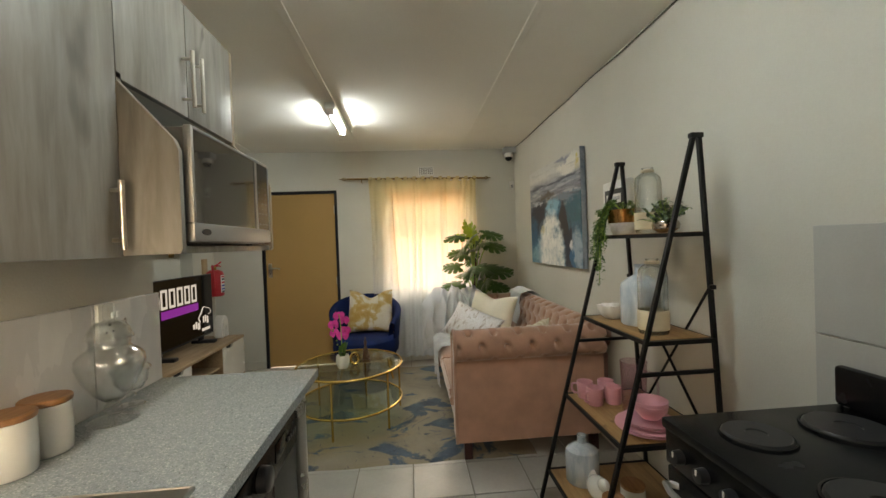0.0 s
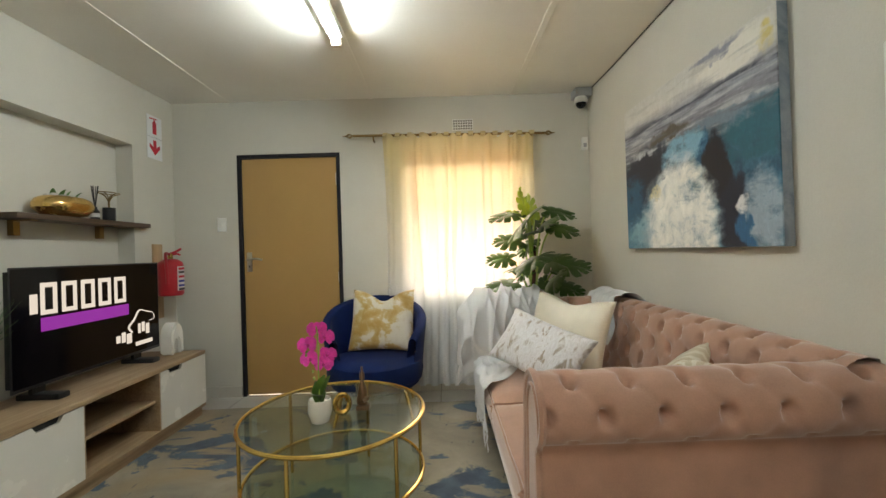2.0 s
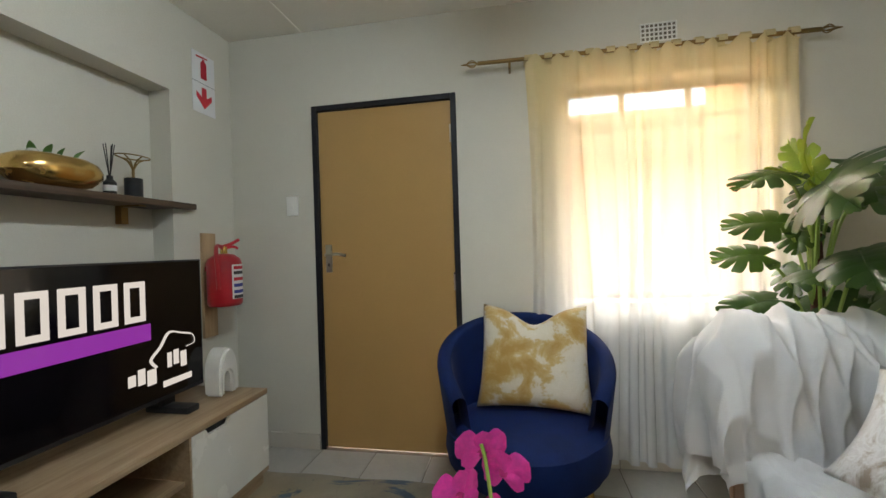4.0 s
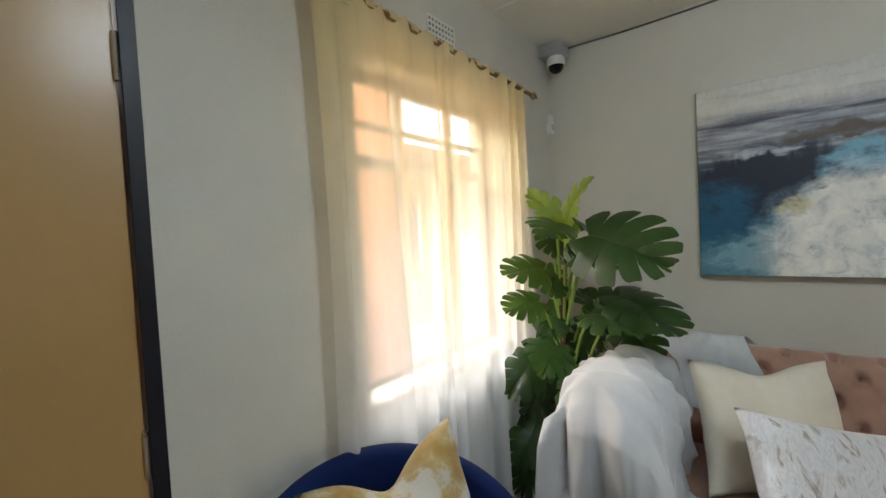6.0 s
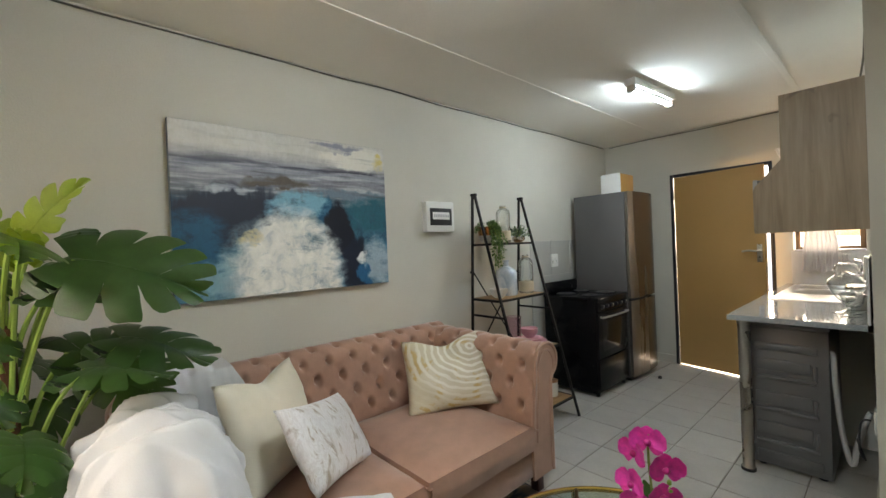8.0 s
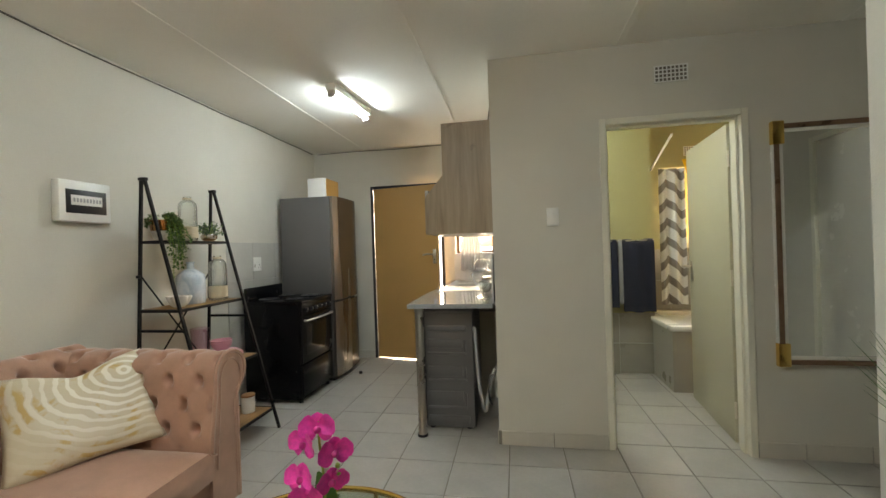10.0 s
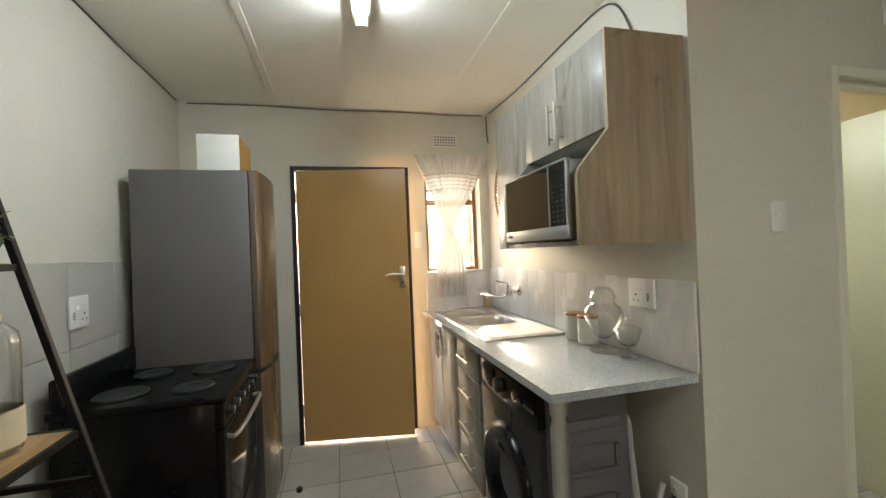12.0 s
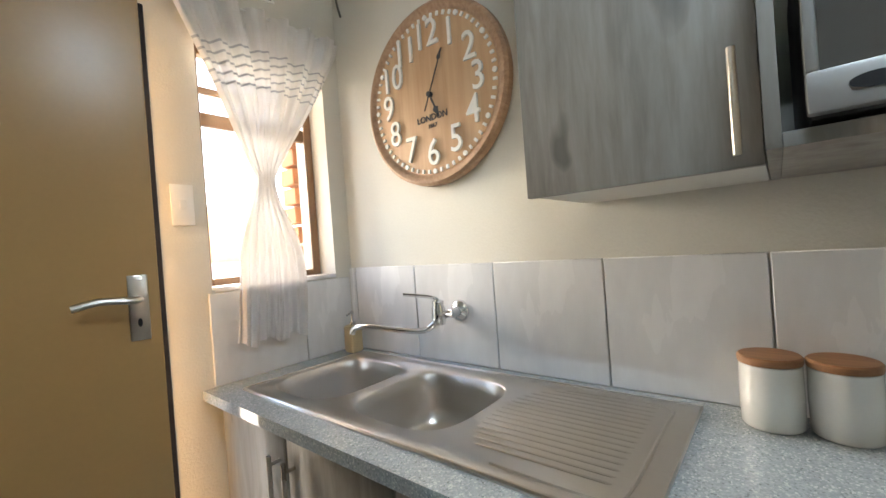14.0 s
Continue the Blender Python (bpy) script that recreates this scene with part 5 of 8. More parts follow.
for r in range(8):
    for c in range(3):
        if (r * 3 + c) % 7 != 5:
            part("key_print", boxes((MX - 0.0032, MX - 0.002, 1.846 + c * 0.031, 1.857 + c * 0.031 - 0.005 * (r % 2), MZ0 + 0.066 + r * 0.018, MZ0 + 0.0685 + r * 0.018)), "lcd", pn)
bd_badge = bmesh.new()
prism(bd_badge, disc(MY0 + 0.055, MZ0 + 0.028, 0.022, 0.008, 24), "x", MX - 0.002, MX + 0.002)
part("badge", bd_badge, "dark_plastic", mw, "small oval maker's badge")
for y in (MY0 + 0.05, MY1 - 0.05):
    for x in (0.06, MX - 0.06):
        part("foot", turned([(0, 0), (0.012, 0), (0.012, 0.008), (0, 0.008)], 10, (x, y, 1.4105)), "dark_plastic", mw)

# on the worktop
def canister(at):
    c = thing("storage_canister", Matrix.Translation(at), "white ceramic canister with a wooden lid", "canister", "canisters on the worktop", world=False)
    part("jar", turned([(0, 0.0005), (0.046, 0.0005), (0.049, 0.004), (0.050, 0.06), (0.049, 0.118), (0.046, 0.12), (0, 0.12)], 30), "ceramic", c)
    part("lid", turned([(0, 0.1205), (0.050, 0.1205), (0.051, 0.124), (0.051, 0.132), (0.048, 0.135), (0, 0.135)], 30), "bamboo", c, "round wooden lid")
    return c


can = canister((0.062, 1.358, ZT))
copy_thing(can, Matrix.Translation((0.058, 1.460, ZT)))


def hollow(profile, t=0.0025):
    """A glass wall from an outer profile (open at the top): outside up, inside down."""
    inner = [(max(r - t, 0.0), z + (t if i == 0 else 0)) for i, (r, z) in enumerate(profile)]
    return profile + [(r, z) for r, z in reversed(inner)]


JA = (0.092, 1.63, ZT)
jar = thing("apothecary_jar", JA, "tall clear glass apothecary jar with a domed lid", "glass jar", "glass jars on the worktop")
part("stem", turned([(0, 0.001), (0.062, 0.001), (0.061, 0.004), (0.035, 0.008), (0.012, 0.014), (0.019, 0.024), (0.021, 0.034), (0.019, 0.044), (0.012, 0.054), (0.018, 0.0595), (0, 0.0595)], 32, JA), "jar_glass", jar)
part("bowl", turned(hollow([(0, 0.060), (0.024, 0.062), (0.042, 0.078), (0.062, 0.110), (0.077, 0.142), (0.083, 0.166), (0.081, 0.184), (0.068, 0.200), (0.053, 0.209), (0.049, 0.217), (0.049, 0.234)], 0.003), 44, JA), "jar_glass", jar, sharp=50)
part("lid", turned([(0, 0.280), (0.026, 0.279), (0.039, 0.270), (0.0465, 0.257), (0.050, 0.242), (0.049, 0.2365), (0.057, 0.2365), (0.0575, 0.241), (0.054, 0.244), (0.050, 0.258), (0.043, 0.272), (0.030, 0.283), (0.015, 0.287), (0.0125, 0.291), (0.0145, 0.300), (0.0125, 0.309), (0.014, 0.318), (0.014, 0.328), (0.009, 0.335), (0, 0.337)], 36, JA), "jar_glass", jar)
jar2 = thing("candy_jar", (0.064, 1.75, ZT), "small footed clear glass jar with a lid", "glass jar", "glass jars on the worktop")
part("stem", turned([(0, 0.001), (0.036, 0.001), (0.034, 0.004), (0.012, 0.010), (0.008, 0.018), (0.014, 0.03), (0.008, 0.04), (0, 0.044)], 24, (0.064, 1.75, ZT)), "glass_solid", jar2)
part("bowl", turned(hollow([(0, 0.0445), (0.03, 0.052), (0.044, 0.075), (0.047, 0.10), (0.053, 0.112)], 0.003), 34, (0.064, 1.75, ZT)), "jar_glass", jar2, sharp=50)
part("lid", turned([(0.055, 0.113), (0.055, 0.117), (0.045, 0.126), (0.018, 0.134), (0.006, 0.139), (0.012, 0.15), (0.012, 0.158), (0.005, 0.168), (0.007, 0.178), (0, 0.183)], 28, (0.064, 1.75, ZT)), "glass_solid", jar2)

# wall clock
ck = thing("wall_clock", Matrix.Translation((XK + 0.001, 0.525, 1.81)) @ pose(0, 0, 0, 90, 0, 90), "large round wooden wall clock with raised white numerals", "clock", world=False)
part("face", turned([(0, 0.0), (0.275, 0.0), (0.275, 0.03), (0, 0.03)], 64), "clock_wood", ck)
part("rim", turned([(0.262, 0.0), (0.292, 0.0), (0.30, 0.012), (0.298, 0.034), (0.288, 0.042), (0.276, 0.04), (0.270, 0.033), (0.262, 0.03)], 72), "clock_rim", ck, "stepped wooden rim")
for k in range(12):
    a = radians(90 - 30 * (k + 1))
    me = text_mesh(str(k + 1), 0.124, 0.004, 0.0004)
    me.materials.append(M["ceramic"])
    o = new("numeral", me)
    o.parent = ck
    o.matrix_basis = Matrix.Translation((0.194 * math.cos(a), 0.194 * math.sin(a), 0.0345)) @ Matrix.Diagonal((0.86, 1, 1, 1))
for k in range(60):
    a = radians(6 * k)
    d = bmesh.new()
    if k % 5:
        box(d, -0.0042, 0.0042, -0.0065, 0.0065, 0.0302, 0.036)
    else:
        lathe(d, [(0, 0.0302), (0.0085, 0.0302), (0.0085, 0.036), (0, 0.036)], 10)
    bmesh.ops.transform(d, matrix=pose(0, 0, 0, 0, 0, math.degrees(a) - 90) @ Matrix.Translation((0, 0.252, 0)), verts=d.verts)
    part("minute_mark", d, "ceramic", ck)
for words, sz, y in (("LONDON", 0.030, -0.075), ("1867", 0.020, -0.102)):
    me = text_mesh(words, sz, 0.0006, 0.0004)
    me.materials.append(M["dark_ink"])
    o = new("dial_lettering", me)
    o.parent = ck
    o.matrix_basis = Matrix.Translation((0, y, 0.0312))
for ang, ln, wd, tail in ((-26, 0.145, 0.004, 0.055), (-156, 0.088, 0.006, 0.0)):
    h = bmesh.new()
    box(h, -wd / 2, wd / 2, -tail, ln, 0.037, 0.039)
    prism(h, [(-wd * 2, ln - 0.03), (0, ln - 0.04), (wd * 2, ln - 0.03), (0, ln)], "z", 0.0392, 0.0405)
    bmesh.ops.transform(h, matrix=pose(0, 0, 0, 0, 0, ang), verts=h.verts)
    part("hand", h, "dark_ink", ck, "dark pointer")
part("hub", turned([(0, 0.030), (0.009, 0.030), (0.009, 0.043), (0, 0.043)], 14), "dark_ink", ck)

# kitchen curtain, gathered at its middle
kc = thing("kitchen_curtain", (0.3, 0.03, 1.0), "white voile curtain tied in a knot, with striped heading", "curtain")


def kitchen_drape(u, v):
    z = 2.165 - 1.13 * v
    knot = 0.10 + 0.90 * (1 - v / 0.5) if v < 0.5 else 0.10 + 0.28 * (1 - math.exp(-((v - 0.5) / 0.16) ** 2))
    half = 0.315 * knot
    mid = 0.305 + 0.05 * max(0, v - 0.5) / 0.5 + 0.04 * math.exp(-((v - 0.5) / 0.2) ** 2)
    s = 2 * u - 1
    fold = 0.016 * math.sin(s * 21 + 2.5 * v) * (0.5 + knot * 0.6) + 0.008 * math.sin(s * 47 + v * 6)
    sag = -0.03 * s * s * (1 - v) * (v > 0) + 0.012 * math.sin(s * 8) * (v == 1)
    return Vector((mid + s * half, 0.045 + fold, z + sag))


part("voile", grid(bmesh.new(), kitchen_drape, 90, 40), "kitchen_voile", kc, sharp=180)
for k in range(5):
    vv = 0.125 + 0.027 * k

    def stripe(u, w, vv=vv):
        return kitchen_drape(u, vv + 0.006 * w) + Vector((0, 0.0015, 0))
    part("woven_stripe", grid(bmesh.new(), stripe, 90, 1), "grey_cloth", kc, sharp=180)
part("spring_wire", rod((0.0, 0.03, 2.155), (0.63, 0.03, 2.155), 0.003, 6), "white_plastic", kc)

# refrigerator
fx0, fx1, fy0, fy1, fz = 1.595, 2.20, 0.295, 0.885, 1.858
fr = thing("refrigerator", (1.9, 0.56, 0), "tall dark silver fridge freezer", "refrigerator")
part("body", boxes((fx0 + 0.065, fx1, fy0, fy1, 0.03, fz), bevel=0.006), "fridge_side", fr)


def bowed_door(z0, z1):
    o = [(fx0 + 0.06, fy0 + 0.002), (fx0 + 0.06, fy1 - 0.002)]
    for k in range(13):
        s = 1 - 2 * k / 12
        o.append((fx0 + 0.022 * s * s + (0.012 if abs(s) > 0.99 else 0), (fy0 + fy1) / 2 + s * (fy1 - fy0) / 2 * 0.995))
    bm = bmesh.new()
    prism(bm, o, "z", z0, z1)
    return bm


for a, b, nm in ((0.05, 0.79, "freezer_door"), (0.815, fz, "fridge_door")):
    dr = part(nm, bowed_door(a, b), "fridge_door", fr, "bowed silver door")
part("handle_recess", tube(bmesh.new(), arc([(fx0 + 0.05, fy1 - 0.003, 0.795), (fx0 + 0.022, fy1 - 0.05, 0.80), (fx0 + 0.0, (fy0 + fy1) / 2 + 0.1, 0.803), (fx0 - 0.001, (fy0 + fy1) / 2, 0.815)], 5), 0.012, 8), "dark_plastic", fr, "black curved grip between the doors")
part("plinth", boxes((fx0 + 0.07, fx1 - 0.02, fy0 + 0.02, fy1 - 0.02, 0.0, 0.03)), "dark_plastic", fr)
part("badge", boxes((fx0 + 0.004, fx0 + 0.008, fy0 + 0.24, fy0 + 0.30, 1.75, 1.765), bevel=0.001), "silver_plastic", fr)
bx = thing("cardboard_box", (1.80, 0.70, fz + 0.001), "white and tan cardboard box on the fridge", "box")
part("box_body", boxes((1.705, 1.90, 0.55, 0.85, fz + 0.001, fz + 0.19), bevel=0.003), "card_tan", bx, "tan printed carton")
part("box_face", boxes((1.702, 1.903, 0.847, 0.8535, fz + 0.002, fz + 0.192), bevel=0.001), "card_white", bx, "white end flap")

# stove
sx, sy0, sy1, sz = 1.655, 0.915, 1.492, 0.882
st = thing("electric_stove", (1.93, 1.2, 0), "black four plate electric stove", "stove")
part("body", boxes((sx + 0.03, 2.205, sy0, sy1, 0.03, sz - 0.03), bevel=0.004), "black_enamel", st)
part("hob", boxes((sx - 0.01, 2.215, sy0 - 0.004, sy1 + 0.004, sz - 0.03, sz), bevel=0.008), "black_enamel", st)
part("splash_plate", boxes((2.175, 2.205, sy0, sy1, sz, 0.998), bevel=0.012), "black_enamel", st, "raised black back plate")
for x, y, r in ((1.80, 1.06, 0.09), (1.80, 1.345, 0.075), (2.05, 1.06, 0.075), (2.05, 1.345, 0.09)):
    pl = part("hot_plate", turned([(0, 0.006), (r * 0.3, 0.0065), (r * 0.32, 0.010), (r * 0.95, 0.010), (r, 0.006), (r * 1.02, 0.0), (0, 0.0)], 32, (x, y, sz)), "dark_plastic", st, "round solid hot plate")
    part("trim_ring", turned([(r * 1.02, 0.0), (r * 1.10, 0.0), (r * 1.09, 0.005), (r * 1.03, 0.006)], 32, (x, y, sz)), "black_enamel", pl)
fp = part("control_panel", boxes((sx, sx + 0.03, sy0, sy1, 0.755, sz - 0.032), bevel=0.004), "black_enamel", st)
for k in range(6):
    kn = turned([(0, 0), (0.019, 0), (0.017, 0.022), (0, 0.024)], 18)
    bmesh.ops.transform(kn, matrix=Matrix.Translation((sx, sy0 + 0.07 + k * 0.088, 0.80)) @ pose(0, 0, 0, 0, -90, 0), verts=kn.verts)
    kb = part("knob", kn, "dark_plastic", fp)
    part("knob_mark", boxes((sx - 0.0255, sx - 0.023, sy0 + 0.068 + k * 0.088, sy0 + 0.072 + k * 0.088, 0.802, 0.816)), "white_plastic", kb)
od = part("oven_door", boxes((sx + 0.002, sx + 0.03, sy0 + 0.003, sy1 - 0.003, 0.34, 0.748), bevel=0.005), "black_enamel", st)
part("oven_glass", boxes((sx, sx + 0.004, sy0 + 0.07, sy1 - 0.07, 0.40, 0.66), bevel=0.001), "black_gloss", od)
part("oven_handle", tube(bmesh.new(), arc([(sx + 0.004, sy0 + 0.05, 0.71), (sx - 0.035, sy0 + 0.07, 0.71), (sx - 0.035, sy1 - 0.07, 0.71), (sx + 0.004, sy1 - 0.05, 0.71)], 3), 0.009, 8), "silver_plastic", od)
part("warmer_drawer", boxes((sx + 0.002, sx + 0.03, sy0 + 0.003, sy1 - 0.003, 0.06, 0.33), bevel=0.005), "black_enamel", st)
for y in (sy0 + 0.04, sy1 - 0.04):
    for x in (sx + 0.05, 2.16):
        part("foot", turned([(0, 0), (0.02, 0), (0.018, 0.03), (0, 0.03)], 12, (x, y, 0)), "dark_plastic", st)
single("bottle_cap", turned([(0, 0.0), (0.018, 0.0), (0.018, 0.02), (0.012, 0.026), (0, 0.026)], 14, (1.49, 0.62, 0.0)), "dark_plastic", "small black plastic cap lying on the tiles", "cap")

# cables along ceiling and walls
def cable(pts, label, r=0.005):
    return single("wall_cable", tube(bmesh.new(), arc(pts, 5), r, 6), "cable", label, "cable", "cables along the ceiling")


rr = random.Random(4)
cable([(XE - 0.008, 5.2 - 0.405 * k, 2.513 - 0.012 * abs(math.sin(k * 1.9)) - 0.004 * rr.random()) for k in range(13)] + [(XE - 0.008, 0.05, 2.50)], "grey cable sagging along the top of the long wall")
cable([(XE - 0.06, 0.007, 2.502), (1.7, 0.007, 2.508), (1.2, 0.007, 2.500), (0.7, 0.007, 2.508), (0.3, 0.007, 2.502), (0.02, 0.007, 2.508)], "grey cable along the top of the kitchen wall")
cable([(XK + 0.006, 0.03, 2.49), (XK + 0.007, 0.035, 2.38), (XK + 0.008, 0.045, 2.32), (XK + 0.008, 0.06, 2.27)], "short cable end hanging in the kitchen corner")
cable([(XK + 0.006, 0.1, 2.495), (XK + 0.006, 0.7, 2.48), (XK + 0.006, 1.3, 2.50), (XK + 0.006, 1.62, 2.48), (XK + 0.01, 1.75, 2.30), (XK + 0.03, 1.80, 2.14)], "grey cable running down behind the wall units")

# ---- ceiling lights ----
def batten(at, turn, length=0.63):
    b = thing("fluorescent_light", Matrix.Translation(at) @ pose(0, 0, 0, 0, 0, turn), "white ceiling batten with one lit tube", "ceiling light", "ceiling battens", world=False)
    part("base", boxes((-0.040, 0.040, -length / 2, length / 2, -0.052, 0.0), bevel=0.004), "white_plastic", b)
    for s in (-1, 1):
        part("end_cap", boxes((-0.028, 0.028, s * length / 2 - 0.035 * (s > 0), s * length / 2 + 0.035 * (s < 0), -0.096, -0.046), bevel=0.006), "light_cap", b, "cream tube holder")

    def wall(u, v, a0, a1):
        a = radians(a0 + (a1 - a0) * u)
        return Vector((0.014 * math.cos(a), (v - 0.5) * (length - 0.074), -0.074 + 0.014 * math.sin(a)))
    part("tube", grid(bmesh.new(), lambda u, v: wall(u, v, -192, 12), 20, 1), "tube", b, "glowing white tube", sharp=180)
    # Opaque upper half added to hold the tube's light off the ceiling.
    part("reflector_coat", grid(bmesh.new(), lambda u, v: wall(u, v, 12, 168), 16, 1), "white_plastic", b, "unlit upper half of the tube, added to screen the ceiling", sharp=180)
    return b


lamp = batten((0.38, 3.91, ZC - 0.008), 0)
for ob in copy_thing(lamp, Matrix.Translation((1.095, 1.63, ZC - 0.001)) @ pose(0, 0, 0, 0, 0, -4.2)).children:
    if ob.name.startswith("tube"):  # this tube's glow is lowered to darken kitchen wall and ceiling
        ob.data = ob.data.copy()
        ob.data.materials[0] = M["dim_tube"]
# Unseen batten added to keep the bathroom bright.
copy_thing(lamp, Matrix.Translation((-0.42, 1.15, ZC - 0.001)) @ pose(0, 0, 0, 0, 0, 90))

# ---- lounge ----
single("rug", grid(bmesh.new(), lambda u, v: Vector((-1.22 + 2.95 * u + 0.006 * math.sin(v * 31), 2.975 + 2.06 * v + 0.006 * math.sin(u * 40), 0.0085 + 0.003 * math.sin(u * 17) * math.sin(v * 13) if 0 < u < 1 and 0 < v < 1 else 0.0012)), 90, 70), "rug", "beige area rug with dark blue ink splashes", "rug")


# tufted sofa
def rest_profile(inner, outer, seat_z, top_z, base_z, r, over=0.065):
    """Cross-section of a rolled rest: up the inner face, over the roll, which stands out past the outer face, and down that face. Returns points (across, height)."""
    s = 1 if outer > inner else -1
    mid = (outer - s * r, top_z - r)
    pts = [(inner, seat_z), (inner + s * 0.010, seat_z + 0.12), (mid[0] - s * r * 1.02, top_z - r - 0.07)]
    for k in range(13):
        a = math.pi * 0.97 - math.pi * 1.36 * k / 12
        pts.append((mid[0] + s * r * math.cos(a), mid[1] + r * math.sin(a)))
    pts += [(outer - s * over, top_z - 2 * r - 0.004), (outer - s * over, top_z - 2 * r - 0.05), (outer - s * over, base_z)]
    return pts


def along(profile, t):
    """A point at t (0..1) of the profile's length."""
    lens = [0.0]
    for a, b in zip(profile, profile[1:]):
        lens.append(lens[-1] + math.dist(a, b))
    d = t * lens[-1]
    for i in range(len(profile) - 1):
        if d <= lens[i + 1] or i == len(profile) - 2:
            f = (d - lens[i]) / max(lens[i + 1] - lens[i], 1e-9)
            return [profile[i][k] + (profile[i + 1][k] - profile[i][k]) * f for k in (0, 1)], lens[-1]


def tufted(axis, profile, a, b, tuft_from, tuft_to, pitch, depth, nu, nv):
    """A padded rest swept along an axis, buttoned in a diamond pattern over a stretch of its profile. Returns the mesh and the buttons' places."""
    bm, buttons = bmesh.new(), []
    total = along(profile, 0)[1]
    rows = max(2, round((tuft_to - tuft_from) * total / (pitch * 0.62)))

    def place(u, v, off):
        (c, z), _ = along(profile, v)
        (c1, z1), _ = along(profile, min(v + 0.01, 1))
        (c0, z0), _ = along(profile, max(v - 0.01, 0))
        tx, tz = c1 - c0, z1 - z0
        ln = math.hypot(tx, tz) or 1
        sgn = 1 if profile[-1][0] > profile[0][0] else -1
        nx, nz = -tz / ln * sgn, tx / ln * sgn
        c, z = c + nx * off, z + nz * off
        w = a + (b - a) * u
        return Vector((w, c, z)) if axis == "x" else Vector((c, w, z))
    cols = max(2, round(abs(b - a) / pitch))

    def height(u, v):
        if not tuft_from <= v <= tuft_to:
            return 0.0
        p, q = u * cols, (v - tuft_from) / (tuft_to - tuft_from) * rows / 2
        s, t = p + q, p - q
        puff = (abs(math.sin(math.pi * s)) * abs(math.sin(math.pi * t))) ** 0.36
        near = min(1.0, math.hypot((s - round(s)), (t - round(t))) / 0.24)
        edge = min(1.0, (v - tuft_from) / 0.05, (tuft_to - v) / 0.04)
        return (depth * 0.26 * (puff - 0.55) - depth * 2.5 * (1 - near) ** 1.2) * max(edge, 0)
    grid(bm, lambda u, v: place(u, v, height(u, v)), nu, nv)
    for i in range(-rows, cols + rows + 1):
        for j in range(-rows, cols + rows + 1):
            p, q = (i + j) / 2, (i - j) / 2
            u, v = p / cols, tuft_from + q * 2 / rows * (tuft_to - tuft_from)
            if 0.02 < u < 0.98 and tuft_from + 0.02 < v < tuft_to - 0.02:
                buttons.append(place(u, v, -depth * 2.5))
    return bm, buttons


SF, SB, S0, S1 = 1.205, 2.235, 2.862, 4.80     # front, back, and the outsides of the two rolled arms
sofa = thing("sofa", (1.72, 3.88, 0), "dusty pink velvet sofa with deep buttoned rolled arms", "sofa")
part("base", boxes((SF + 0.02, SB - 0.06, S0 + 0.08, S1 - 0.08, 0.13, 0.29), bevel=0.02), "velvet", sofa)
button = mesh_of("button", turned([(0, -0.004), (0.010, -0.003), (0.012, 0.001), (0.008, 0.006), (0, 0.008)], 10), "shaded_velvet")


def put_buttons(parent, places, facing):
    for p in places:
        o = new("button", button)
        o.parent = parent
        o.matrix_basis = Matrix.Translation(p) @ facing


back_pf = rest_profile(1.965, SB, 0.36, 0.855, 0.13, 0.100, 0.03)
bk, btn = tufted("y", back_pf, S0 + 0.07, S1 - 0.07, 0.03, 0.52, 0.150, 0.030, 230, 90)
bk_ob = part("backrest", bk, "velvet", sofa, "buttoned velvet backrest", sharp=180)
put_buttons(bk_ob, btn, pose(0, 0, 0, 0, -80, 0))
for inner, outer, nm in ((S0 + 0.24, S0, -1), (S1 - 0.24, S1, 1)):
    pf = rest_profile(inner, outer, 0.36, 0.838, 0.13, 0.100)
    am, btn = tufted("x", pf, SF + 0.012, SB - 0.06, 0.03, 0.60, 0.165, 0.034, 120, 110)
    arm = part("armrest", am, "velvet", sofa, "rolled buttoned armrest", sharp=180)
    put_buttons(arm, btn, pose(0, 0, 0, 80 * nm, 0, 0))
    cap = bmesh.new()
    loop = [along(pf, k / 40)[0] for k in range(41)]
    prism(cap, [(y, z) for y, z in loop] + [(loop[0][0], 0.13)], "x", SF, SF + 0.014)
    fc = part("arm_front", cap, "velvet", arm, "flat scroll panel", sharp=30)
    part("piping", tube(bmesh.new(), [(SF + 0.002, y, z) for y, z in loop], 0.011, 6), "velvet", arm)
    inset = bmesh.new()
    cy, cz = sum(p[0] for p in loop) / 41, sum(p[1] for p in loop) / 41
    tube(inset, [(SF - 0.001, cy + (y - cy) * 0.72, max(0.145, z - 0.035)) for y, z in loop], 0.006, 6)
    part("scroll_welt", inset, "velvet", arm)


